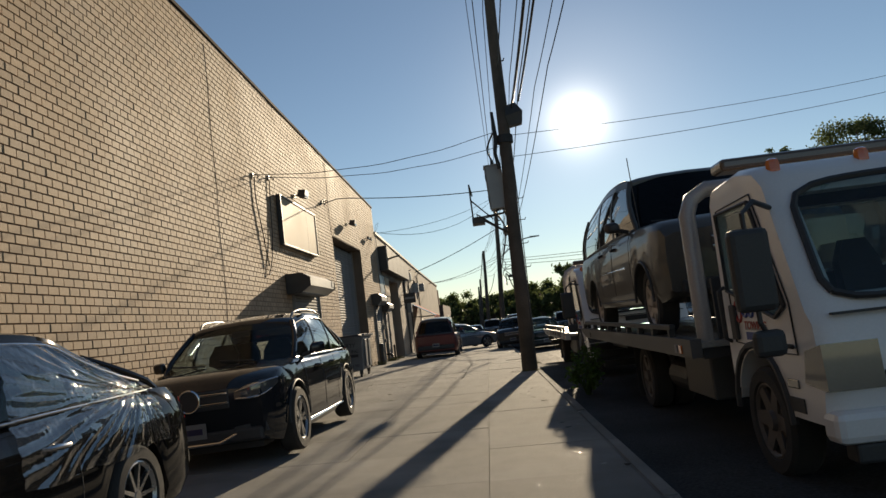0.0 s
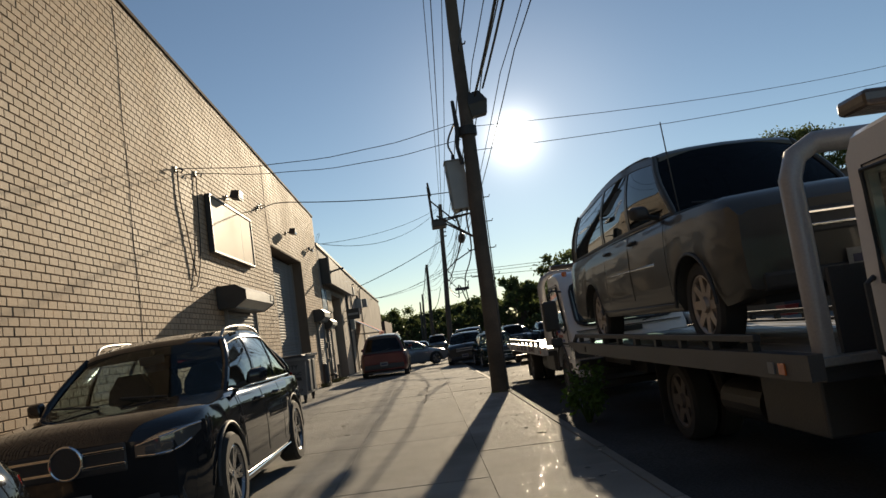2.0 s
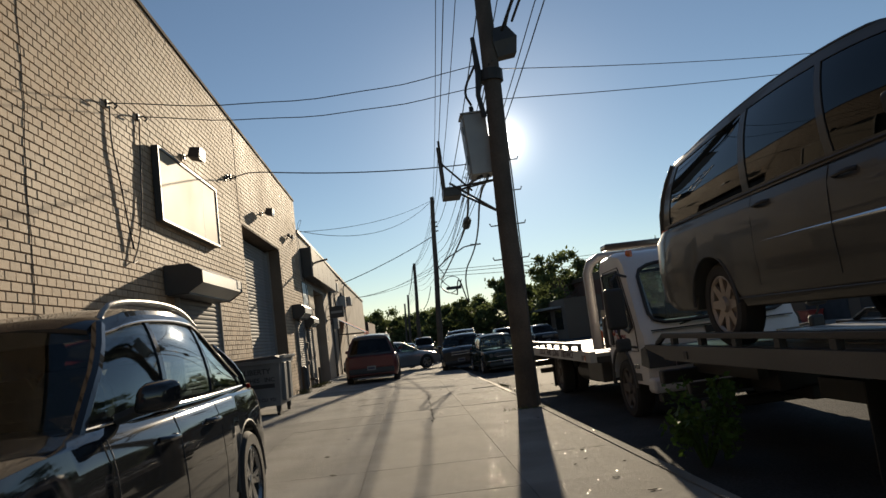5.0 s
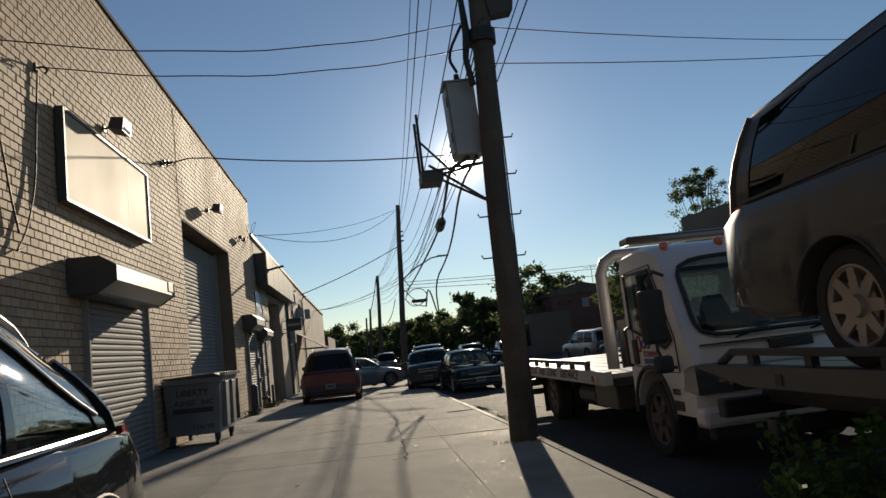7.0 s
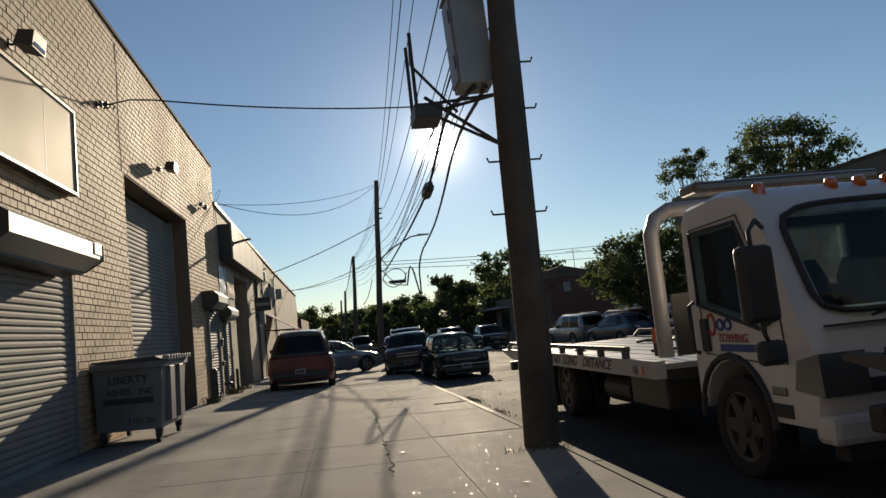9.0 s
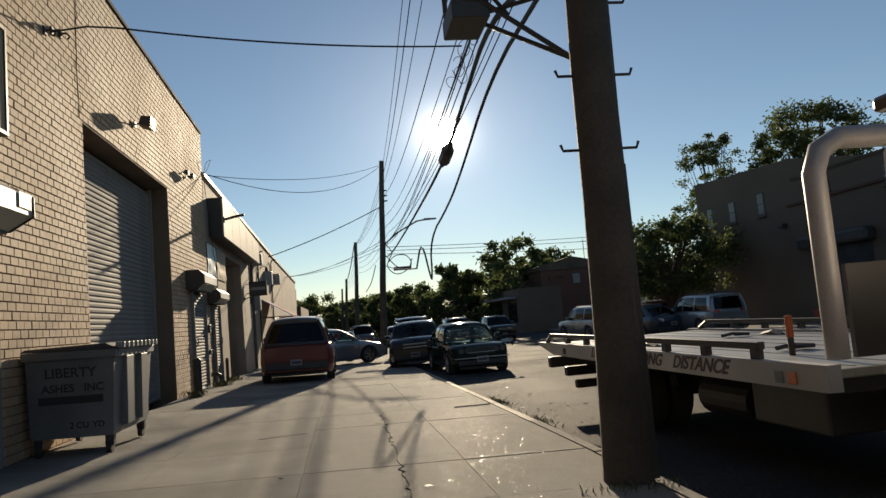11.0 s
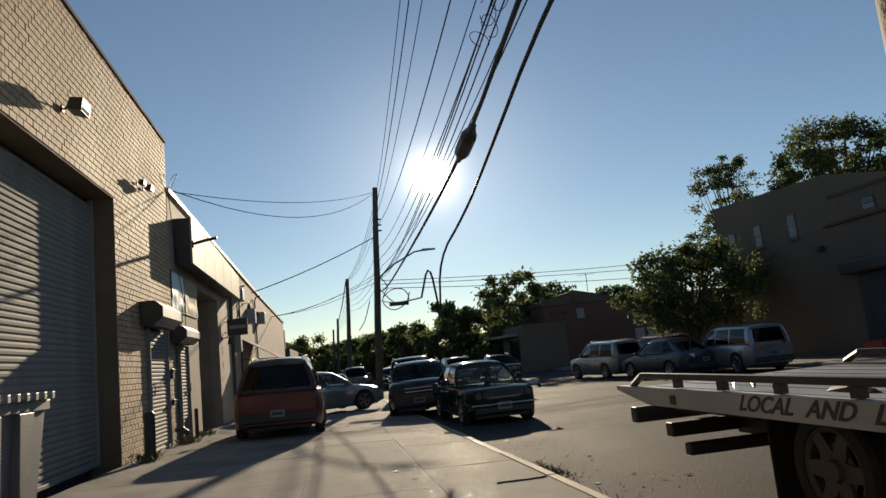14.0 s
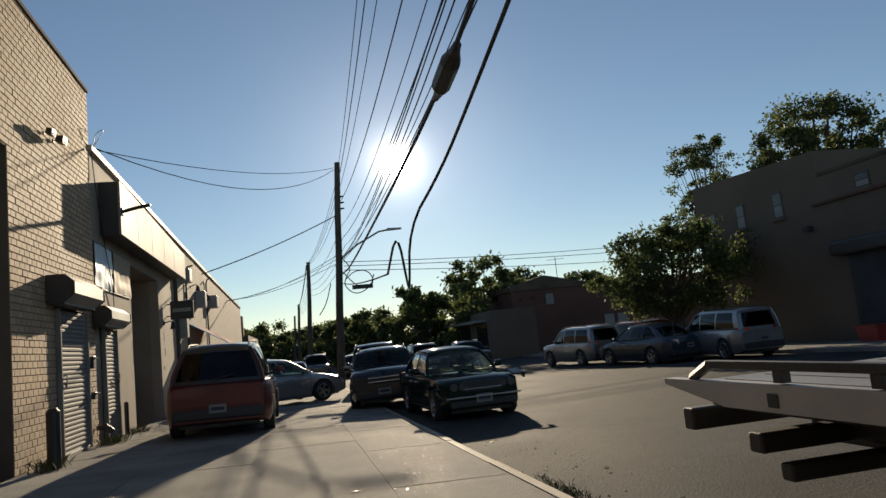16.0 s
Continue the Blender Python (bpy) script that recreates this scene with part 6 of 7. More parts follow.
    for x in (0.62, 1.25, 1.80):
        wd = 0.24 if x != 1.25 else 0.18
        bm = loft([[(x - wd, 1.30, 1.06), (x + wd, 1.30, 1.06), (x + wd, 1.44, 1.06), (x - wd, 1.44, 1.06)], [(x - wd * 0.9, 1.40, 1.55), (x + wd * 0.9, 1.40, 1.55), (x + wd * 0.9, 1.52, 1.55), (x - wd * 0.9, 1.52, 1.55)],
                   [(x - wd * 0.5, 1.43, 1.72), (x + wd * 0.5, 1.43, 1.72), (x + wd * 0.5, 1.53, 1.72), (x - wd * 0.5, 1.53, 1.72)]])
        box(bm, x - wd, x + wd, 0.85, 1.38, 1.06, 1.2, 0.03)
        part("seat", bm, M_SEAT, tt)
    for s, xx in ((-1, cx0), (1, cx1)):
        def sx(d):
            return xx + s * d
        part("side_window", prism(win, sx(0.004), sx(0.016), "x"), M_SCREEN, tt)
        part("window_gasket", T([(sx(0.016), y, z) for y, z in win + win[:1]], 0.016, 5), M_PLASTIC, tt)
        part("door_seam", T([(sx(0.006), y, z) for y, z in ((0.36, 1.3), (0.34, 0.95), (0.62, 0.95), (1.48, 1.0), (1.5, 2.08), (0.74, 2.1), (0.36, 1.3))], 0.006, 4), M_PLASTIC, tt)
        part("door_handle", B(min(sx(0.0), sx(0.03)), max(sx(0.0), sx(0.03)), 1.38, 1.50, 1.02, 1.30, 0.01), M_PLASTIC, tt)
        # mirror on a tube arm
        mr = part("mirror_arm", T([(sx(0.0), 0.42, 1.95), (sx(0.2), 0.18, 1.98), (sx(0.3), 0.12, 1.9), (sx(0.3), 0.1, 1.2), (sx(0.22), 0.14, 1.05), (sx(0.0), 0.42, 1.0)], 0.018, 6), M_PLASTIC, tt)
        part("mirror_head", B(min(sx(0.17), sx(0.43)), max(sx(0.17), sx(0.43)), 0.05, 0.16, 1.27, 1.80, 0.04), M_PLASTIC, mr)
        part("lower_mirror", B(min(sx(0.16), sx(0.36)), max(sx(0.16), sx(0.36)), 0.06, 0.16, 0.98, 1.15, 0.04), M_PLASTIC, mr)
        part("grab_handle", T([(sx(0.0), 1.60, 1.0), (sx(0.05), 1.60, 1.03), (sx(0.05), 1.60, 1.42), (sx(0.0), 1.60, 1.45)], 0.018, 6), M_PLASTIC, tt)
        part("head_lamp", prism([(-0.015, 0.74), (0.30, 0.77), (0.24, 0.98), (0.0, 1.03)], sx(0.006), sx(-0.34), "x"), M_HEADLAMP, tt, "clear moulded head lamp")
        part("corner_lamp", B(min(sx(0), sx(0.012)), max(sx(0), sx(0.012)), 0.40, 0.58, 0.72, 0.78, 0.008), M_LENS, tt)
        part("vent", B(min(sx(0), sx(0.01)), max(sx(0), sx(0.01)), 0.36, 0.60, 0.56, 0.66, 0.005), M_PLASTIC, tt)
        arch = [(archc + (archr + 0.03) * math.cos(a), 0.46 + (archr + 0.03) * math.sin(a)) for a in np.linspace(0, math.pi, 13)]
        part("wheel_arch", T([(sx(0.0), y, z) for y, z in arch], 0.03, 6), M_PLASTIC, tt)
        wheel(tt, xx - s * 0.14, archc, 0.41, 0.24, s, 6, M_TRUCKRIM, True)
        wheel(tt, xx - s * 0.14, rear, 0.41, 0.24, s, 6, M_TRUCKRIM, True)
        wheel(tt, xx - s * 0.42, rear, 0.41, 0.24, s, 6, M_TRUCKRIM, True)
        part("mud_flap", B(min(xx - s * 0.02, xx - s * 0.55), max(xx - s * 0.02, xx - s * 0.55), rear + 0.64, rear + 0.66, 0.08, 0.78), M_RUBBER, tt)
        part("fender", T([(xx - s * 0.28, rear + 0.56 * math.cos(a), 0.41 + 0.5 * math.sin(a)) for a in np.linspace(0.2, math.pi - 0.2, 9)], 0.05, 6), M_PLASTIC, tt)
        part("tool_box", B(min(xx - s * 0.05, xx - s * 0.5), max(xx - s * 0.05, xx - s * 0.5), 2.5, 3.4, 0.4, 0.85, 0.02), M_GREYDECK, tt)
    part("bumper", B(cx0 - 0.01, cx1 + 0.01, -0.06, 0.16, 0.42, 0.62, 0.05), M_WHITE, tt, "white steel bumper")
    part("lower_bumper", B(cx0 + 0.1, cx1 - 0.1, -0.02, 0.14, 0.3, 0.42, 0.02), M_PLASTIC, tt)
    part("front_grille", B(cx0 + 0.35, cx1 - 0.35, -0.015, 0.03, 0.74, 0.84, 0.01), M_PLASTIC, tt)
    part("scoop_vent", B(cx0 + 0.8, cx1 - 0.8, 0.0, 0.06, 1.10, 1.19, 0.01), M_PLASTIC, tt)
    part("body_line", B(cx0 + 0.1, cx1 - 0.1, -0.0, 0.045, 1.2, 1.215), M_PLASTIC, tt)
    for k in range(2):
        part("wiper", T([(cx0 + 0.5 + k * 0.8, 0.09, 1.24), (cx0 + 0.95 + k * 0.8, 0.12, 1.36)], 0.015), M_PLASTIC, tt)
    for dx in (0.16, 0.78, 1.03, 1.28, 1.9):
        part("roof_lamp", loft([[(cx0 + dx + 0.05 * math.cos(a) * r, 0.64 + 0.05 * math.sin(a) * r, z) for a in np.linspace(0, math.tau, 9)[:-1]] for r, z in ((1.0, 2.22), (1.0, 2.285), (0.82, 2.31), (0.4, 2.322))]), M_AMBER, tt, "amber roof marker lamp", True)
    part("light_bar", B(cx0 + 0.1, cx1 - 0.1, 1.5, 1.8, 2.42, 2.52, 0.03), M_LIGHTBAR, tt, "long beacon bar on the head frame")
    # frame, tank, head frame
    for xx in (0.75, 1.6):
        part("chassis_rail", B(xx, xx + 0.1, 0.6, 7.4, 0.48, 0.66), M_DKSTEEL, tt)
    part("axle", C((0.35, rear, 0.41), (2.15, rear, 0.41), 0.09), M_DKSTEEL, tt)
    part("axle", C((0.35, archc, 0.41), (2.15, archc, 0.41), 0.07), M_DKSTEEL, tt)
    part("fuel_tank", C((0.5, 3.6, 0.5), (0.5, 4.4, 0.5), 0.18, 0.18, 18), M_DKSTEEL, tt)
    dy = 2.2
    arch_pts = [(0.18, dy, 0.95), (0.18, dy, 2.15), (0.24, dy, 2.3), (0.38, dy, 2.38), (2.12, dy, 2.38), (2.26, dy, 2.3), (2.32, dy, 2.15), (2.32, dy, 0.95)]
    part("head_frame", T(arch_pts, 0.075, 10), M_FRAME, tt, "pale bent tube head frame", True)
    part("head_panel", B(0.3, 2.2, dy - 0.02, dy + 0.02, 0.95, 1.55), M_DKSTEEL, tt)
    part("winch", C((0.9, dy + 0.3, 1.08), (1.6, dy + 0.3, 1.08), 0.13, 0.13, 14), M_DKSTEEL, tt)
    part("air_hose", T([(1.9, dy + 0.05, 2.2), (2.0, dy + 0.15, 1.9), (1.95, dy + 0.2, 1.3), (1.9, dy + 0.05, 1.0)], 0.025, 6), M_CABLE, tt)
    # deck
    d0, d1 = 2.08, 2.08 + deck_len
    part("deck", B(0.1, 2.4, d0, d1 - 0.25, zt - 0.06, zt, 0.008), M_DECK, tt, "worn steel deck")
    for k in range(int(deck_len / 0.3)):
        part("cross_member", B(0.12, 2.38, d0 + 0.05 + k * 0.3, d0 + 0.13 + k * 0.3, zt - 0.16, zt - 0.06), M_DKSTEEL, tt)
    for k in range(7):
        part("deck_rib", B(0.25 + k * 0.32, 0.28 + k * 0.32, d0 + 0.1, d1 - 0.4, zt, zt + 0.005), M_DECK, tt)
    for xa, xb in ((0.0, 0.1), (2.4, 2.5)):
        part("deck_side", prism([(d0, zt - 0.14), (d1 - 0.75, zt - 0.14), (d1, zt - 0.02), (d1, zt + 0.02), (d0, zt + 0.03)], xa, xb, "x"), side_mat, tt, "painted deck side rail")
        xm = (xa + xb) / 2
        part("top_rail", B(xm - 0.03, xm + 0.03, d0 + 0.75, d1 - 0.55, zt + 0.10, zt + 0.155, 0.008), M_DKSTEEL, tt)
        part("rail_end", T([(xm, d1 - 0.55, zt + 0.125), (xm, d1 - 0.32, zt + 0.03)], 0.035, 6), M_DKSTEEL, tt)
        for k in range(int((deck_len - 1.4) / 0.74) + 1):
            part("rail_post", B(xm - 0.03, xm + 0.03, d0 + 0.78 + k * 0.74, d0 + 0.86 + k * 0.74, zt + 0.03, zt + 0.10), M_DKSTEEL, tt)
    for s, xx in ((-1, 0.0), (1, 2.5)):
        xa, xb = (xx - 0.012, xx) if s < 0 else (xx, xx + 0.012)
        for yy, m in ((d0 + 0.3, M_AMBER), (d0 + 0.45, M_PLATE), (d1 - 1.3, M_DKSTEEL)):
            part("side_marker", B(xa, xb, yy, yy + 0.09, zt - 0.11, zt - 0.03, 0.004), m, tt)
    part("wheel_lift", B(1.05, 1.45, d1 - 1.6, d1 - 0.4, 0.36, 0.5, 0.02), M_DKSTEEL, tt)
    part("lift_bar", B(0.2, 2.3, d1 - 1.05, d1 - 0.93, 0.3, 0.41, 0.02), M_DKSTEEL, tt)
    part("rear_bar", B(0.12, 2.38, d1 - 0.12, d1 + 0.02, 0.53, 0.69, 0.02), M_DKSTEEL, tt)
    part("rear_bar", B(0.12, 2.38, d1 - 0.9, d1 - 0.76, 0.46, 0.59, 0.02), M_DKSTEEL, tt)
    part("hitch_block", B(0.8, 1.7, d1 - 1.5, d1 - 0.5, 0.46, 0.8, 0.02), M_DKSTEEL, tt)
    for xx in (0.55, 1.85):
        part("tail_arm", prism([(d1 - 1.6, 0.62), (d1 - 1.6, zt - 0.1), (d1 - 0.1, zt - 0.1), (d1 + 0.0, 0.69), (d1 - 0.1, 0.62)], xx, xx + 0.1, "x"), M_DKSTEEL, tt)
        part("tail_lamp", B(xx - 0.18, xx - 0.06, d1 + 0.021, d1 + 0.04, 0.56, 0.66, 0.006), M_REDLENS, tt, "red tail lamp")
    # lettering on the kerb side
    if words:
        for k, (wd, yy) in enumerate((("LOCAL", 6.02), ("AND", 5.35), ("LONG", 4.7), ("DISTANCE", 3.72))):
            text_mesh("lettering", wd, 0.16, Matrix.Translation((-0.003, yy, zt - 0.05)) @ FACE_MX, M_BROWNINK, tt, "dark italic lettering", 0.5, 1.25)
    text_mesh("door_lettering", "TOWING", 0.085, Matrix.Translation((cx0 - 0.004, 1.04, 1.135)) @ FACE_MX, M_REDINK, tt, "red lettering", 0.25, 1.25)
    part("phone_bar", B(cx0 - 0.004, cx0, 0.70, 1.24, 1.025, 1.085), M_BLUEINK, tt, "dark blue plain bar")
    part("small_bar", B(cx0 - 0.004, cx0, 0.80, 1.24, 1.10, 1.118), M_GREYBOX, tt)
    part("emblem", T([(cx0 - 0.002, 1.34 + 0.06 * math.cos(a), 1.25 + 0.085 * math.sin(a)) for a in np.linspace(0, math.tau, 14)], 0.014, 5), M_REDINK, tt, "red ring emblem")
    for yy in (1.2, 1.08):
        part("emblem", T([(cx0 - 0.002, yy + 0.05 * math.cos(a), 1.245 + 0.04 * math.sin(a)) for a in np.linspace(0, math.tau, 12)], 0.014, 5), M_BLUEINK, tt, "blue ring emblem")
    return tt


M_SCREEN = glass_mat("truck_glass", (0.74, 0.84, 0.84), 0.88, 0.03, 0.045, 0.02)
M_CABIN = mat("grey_cab_lining", (0.06, 0.058, 0.056), 0.85, bump=0.1)
M_HEADLAMP = mat("clear_lamp_plastic", (0.15, 0.15, 0.15), 0.2, 0.4, var=0.1, scale=6, bump=0, coat=0.8, spec=0.4)
M_TRUCKRIM = mat("dusty_steel_rim", (0.13, 0.112, 0.1), 0.6, 0.3, bump=0.2)
M_SUBRIM = mat("dull_alloy_rim", (0.42, 0.36, 0.31), 0.45, 0.5, bump=0.1)
M_FRAME = mat("pale_tube_paint", (0.42, 0.39, 0.37), 0.4, 0.2, bump=0.05)
M_LIGHTBAR = mat("smoky_lightbar", (0.10, 0.07, 0.05), 0.2, bump=0, coat=0.5)
truck1 = tow_truck(1.78, 4.55, 7.6, M_GREYDECK, "white flatbed tow truck carrying a pewter SUV", False, 0.99)
truck2 = tow_truck(1.74, 14.7, 6.55, M_DECKSIDE, "white flatbed tow truck with an empty deck", True, 0.90, 5.75)
zdeck = road_z(8.55) + 0.99 + 0.012
sub = car("suv", "large pewter SUV loaded on a flatbed tow truck", pose(2.84, 10.56, zdeck, 0, 0, 180), dict(BIG, rim=M_SUBRIM, spokes=8), M_PEWTER, M_TINT)
part("antenna", T([(0.86, 1.75, 1.25), (0.885, 1.76, 1.75), (0.9, 1.765, 2.17)], 0.006), M_DKSTEEL, sub)
part("paper", B(0.35, 0.75, 1.38, 1.385, 1.38, 1.62, 0, None), M_LITTER, sub, "paper notice behind the glass")
part("side_moulding", T([(0.995, 1.2, 0.85), (1.0, 0, 0.86), (0.995, -1.4, 0.86)], 0.02), M_CHROME, sub)
zt2 = road_z(18.7) + 0.90 + 0.03
for k, (y, x) in enumerate(((18.3, 2.4), (20.6, 3.2))):
    tagged(mesh_ob("strap", T([(x, y, zt2), (x + 0.2, y + 0.1, zt2 + 0.01), (x + 0.3, y - 0.05, zt2), (x + 0.1, y - 0.1, zt2 + 0.01)], 0.02), M_DKSTEEL), "dark strap coiled on the steel deck", "strap", "loose straps")
mp = thing("marker_post", "short steel post with faded orange tip on the truck deck", "marker", at=Matrix.Translation((2.27, 17.9, road_z(18.7) + 0.90)))
part("post", B(-0.02, 0.02, -0.015, 0.015, 0, 0.14, 0.004), M_DKSTEEL, mp)
part("tip", B(-0.024, 0.024, -0.018, 0.018, 0.14, 0.31, 0.006), M_ORANGE, mp, "faded orange tip")

# ---- dumpster ----
dm = thing("dumpster", "grey-blue steel dumpster on castors with stencilled lettering", "dumpster", at=pose(-4.42, 22.35, walk_z(-4.42, 22.35), 0, 1.2, 0))
part("body", loft([[(-0.46, -0.5, 0.22), (0.46, -0.5, 0.22), (0.46, 1.0, 0.22), (-0.46, 1.0, 0.22)], [(-0.5, -0.56, 1.2), (0.5, -0.56, 1.2), (0.5, 1.12, 1.2), (-0.5, 1.12, 1.2)]]), M_DUMP, dm)
for y in (-0.56, 1.12):
    part("rim_bar", B(-0.53, 0.53, y - 0.04, y + 0.04, 1.14, 1.24, 0.01), M_DUMP, dm)
for x in (-0.5, 0.5):
    part("rim_bar", B(x - 0.04, x + 0.04, -0.515, 1.075, 1.14, 1.24, 0.01), M_DUMP, dm)
part("lid", loft([[(-0.54, -0.6, 1.245), (0.54, -0.6, 1.245), (0.54, 1.14, 1.245), (-0.54, 1.14, 1.245)], [(-0.5, -0.55, 1.28), (0.4, -0.55, 1.31), (0.4, 1.1, 1.31), (-0.5, 1.1, 1.28)]]), M_PLASTIC, dm, "black plastic lid")
for y in (-0.2, 0.45):
    part("rib", B(0.44, 0.545, y, y + 0.3, 0.3, 1.14, 0.008), M_DUMP, dm)
part("hinge_rod", T([(0.56, -0.56, 1.27), (0.56, 1.12, 1.27)], 0.025, 8), M_STEEL, dm)
for k in range(9):
    part("hinge_lug", B(0.5, 0.6, -0.5 + k * 0.19, -0.44 + k * 0.19, 1.24, 1.31, 0.006), M_STEEL, dm)
for x in (-0.4, 0.4):
    for y in (-0.42, 0.9):
        cs = part("castor", C((x - 0.03, y, 0.075), (x + 0.03, y, 0.075), 0.075, 0.075, 14), M_RUBBER, dm)
        part("castor_fork", B(x - 0.05, x + 0.05, y - 0.03, y + 0.05, 0.1, 0.23), M_DKSTEEL, cs)
FACE_MY = Matrix(((1, 0, 0, 0), (0, 0, -1, 0), (0, 1, 0, 0), (0, 0, 0, 1)))
lean = pose(0, 0, 0, 3.5, 0, 0)
text_mesh("stencil", "LIBERTY", 0.16, Matrix.Translation((0.0, -0.549, 0.98)) @ FACE_MY @ lean, M_LETTER, dm, "black stencilled word")
text_mesh("stencil", "ASHES", 0.13, Matrix.Translation((-0.14, -0.538, 0.80)) @ FACE_MY @ lean, M_LETTER, dm, "black stencilled word")
text_mesh("stencil", "INC", 0.13, Matrix.Translation((0.26, -0.538, 0.80)) @ FACE_MY @ lean, M_LETTER, dm, "black stencilled word")
part("stencil_bar", B(-0.36, 0.36, -0.532, -0.51, 0.62, 0.71), M_LETTER, dm, "dark plain bar")
for word, dx in (("2", 0.0), ("CU", 0.12), ("YD", 0.3)):
    text_mesh("stencil", word, 0.1, Matrix.Translation((dx, -0.512, 0.36)) @ FACE_MY @ lean, M_LETTER, dm, "black stencilled size")

# ---- weeds, litter, cracks ----


def blades(name, cx, cy, sx, sy, count, h, seed, label, material):
    rng = np.random.RandomState(seed)
    verts, faces = [], []
    for i in range(count):
        x, y = cx + rng.normal() * sx, cy + rng.normal() * sy
        z = (walk_z(x, y) if x < 1.2 else road_z(y)) - 0.005
        a, hh = rng.uniform(0, math.tau), h * rng.uniform(0.4, 1.2)
        dx, dy = math.cos(a), math.sin(a)
        k = len(verts)
        verts += [(x - dy * 0.006, y + dx * 0.006, z), (x + dy * 0.006, y - dx * 0.006, z), (x + dx * hh * 0.4 + dy * 0.004, y + dy * hh * 0.4, z + hh * 0.7), (x + dx * hh * 0.8, y + dy * hh * 0.8, z + hh)]
        faces += [(k, k + 1, k + 2), (k, k + 2, k + 3)]
    me = bpy.data.meshes.new(name)
    me.from_pydata(verts, [], faces)
    me.materials.append(material)
    return tagged(new(name, me), label, "grass", kind="stuff")


blades("kerb_grass", 1.3, 24.6, 0.06, 0.35, 260, 0.045, 1, "short dry grass tufts along the kerb", M_GRASS)
blades("kerb_grass", 1.28, 21.9, 0.06, 0.3, 160, 0.045, 2, "short dry grass tufts along the kerb", M_GRASS)
blades("pole_grass", 0.87, 17.8, 0.16, 0.1, 120, 0.05, 3, "dry weeds at the foot of the pole", M_GRASS)
blades("wall_grass", WALL + 0.25, 34.2, 0.12, 0.3, 260, 0.14, 4, "dull weeds at the foot of the shop wall", M_GRASS)
blades("wall_grass", WALL + 0.3, 30.3, 0.1, 0.25, 160, 0.16, 6, "thin weeds at the foot of the wall", M_GRASS)
blades("wall_grass", WALL + 0.3, 36.6, 0.12, 0.4, 160, 0.12, 7, "dull weeds at the foot of the shop wall", M_GRASS)

wb_ = thing("weed_bush", "leafy green weed bush growing beside the truck", "bush", at=Matrix.Translation((1.5, 12.15, road_z(12.15))))
bm = bmesh.new()
cent = []
rng = random.Random(4)
for k in range(16):
    a, h = rng.uniform(0, math.tau), rng.uniform(0.3, 0.78)
    tip = Vector((0.24 * math.cos(a) + 0.02, 0.45 * math.sin(a), h))
    tube(bm, [(0.02 * math.cos(a), 0.02 * math.sin(a), 0), tip * 0.5 + Vector((0, 0, 0.08)), tip], [0.012, 0.008, 0.003], 5)
    cent += [(tuple(tip), (0.08, 0.08, 0.1)), (tuple(tip * 0.7), (0.1, 0.1, 0.12))]
part("stem_tuft", bm, M_WEED, wb_)
leaf_cloud("leaves", cent, 700, 0.04, M_WEED, wb_)

# glass grit that glints on the pavement
grit = np.random.RandomState(21)
gv, gf = [], []
for i in range(42000):
    on_road = i % 4 == 0
    x, y = (grit.uniform(1.5, 9), 20 + 22 * grit.rand()) if on_road else (grit.uniform(-4.2, 1.15), 5 + 31 * grit.rand() ** 0.8)
    z, r, a = (road_z(y) if on_road else walk_z(x, y)) + 0.006, grit.uniform(0.0018, 0.0052), grit.uniform(0, math.tau)
    tx, ty = grit.normal(0, 0.1), grit.normal(0, 0.1)
    k = len(gv)
    for j in range(3):
        u, w = r * math.cos(a + j * 2.1), r * math.sin(a + j * 2.1)
        gv.append((x + u, y + w, z + u * tx + w * ty))
    gf.append((k, k + 1, k + 2))
gm = bpy.data.meshes.new("glass_grit")
gm.from_pydata(gv, [], gf)
gm.materials.append(M_GRIT)
tagged(new("glass_grit", gm), "tiny glass grit strewn over the sidewalk and road", "grit", kind="stuff")

# loose pebbles and dead leaves along the road's edge
pv, pf = [], []
for i in range(1300):
    x, y = 1.35 + 7.5 * grit.rand() ** 1.7, 19.5 + 20 * grit.rand()
    z, r, a = road_z(y) - 0.001, grit.uniform(0.003, 0.010) * (1.6 if x < 2.2 else 1.0), grit.uniform(0, math.tau)
    k = len(pv)
    for j in range(4):
        pv.append((x + r * math.cos(a + j * 1.57), y + r * 1.3 * math.sin(a + j * 1.57), z))
    pv.append((x + 0.2 * r, y, z + r * grit.uniform(0.4, 1.0)))
    pf += [(k + j, k + (j + 1) % 4, k + 4) for j in range(4)]
pm = bpy.data.meshes.new("road_gravel")
pm.from_pydata(pv, [], pf)
pm.materials.append(mat("road_gravel", (0.16, 0.14, 0.115), 0.9, bump=0.2, per_piece=0.5))
tagged(new("road_gravel", pm), "loose gravel and dry crumbs on the worn asphalt", "gravel", kind="stuff")

# jar on the empty deck, standpipe by the doors, red crate across the street, tangled wires
jar = thing("glass_jar", "clear glass jar with a dull lid lying on the truck deck", "jar", at=pose(2.0, 21.35, zt2 + 0.03, 90, 0, 70))
part("jar_body", loft([[(0.045 * k * math.cos(a), 0.045 * k * math.sin(a), z) for a in np.linspace(0, math.tau, 13)[:-1]] for k, z in ((0.8, -0.08), (1.0, -0.07), (1.0, 0.03), (0.75, 0.06))]), M_CLEAR, jar, "clear glass", True)
part("lid", C((0, 0, 0.06), (0, 0, 0.08), 0.04, 0.04, 12), M_PLATE, jar, "dull metal lid")
sp = thing("standpipe", "dark iron standpipe outlet low on the wall", "standpipe", at=Matrix.Translation((WALL + 0.02, 34.05, walk_z(WALL, 34) + 0.32)))
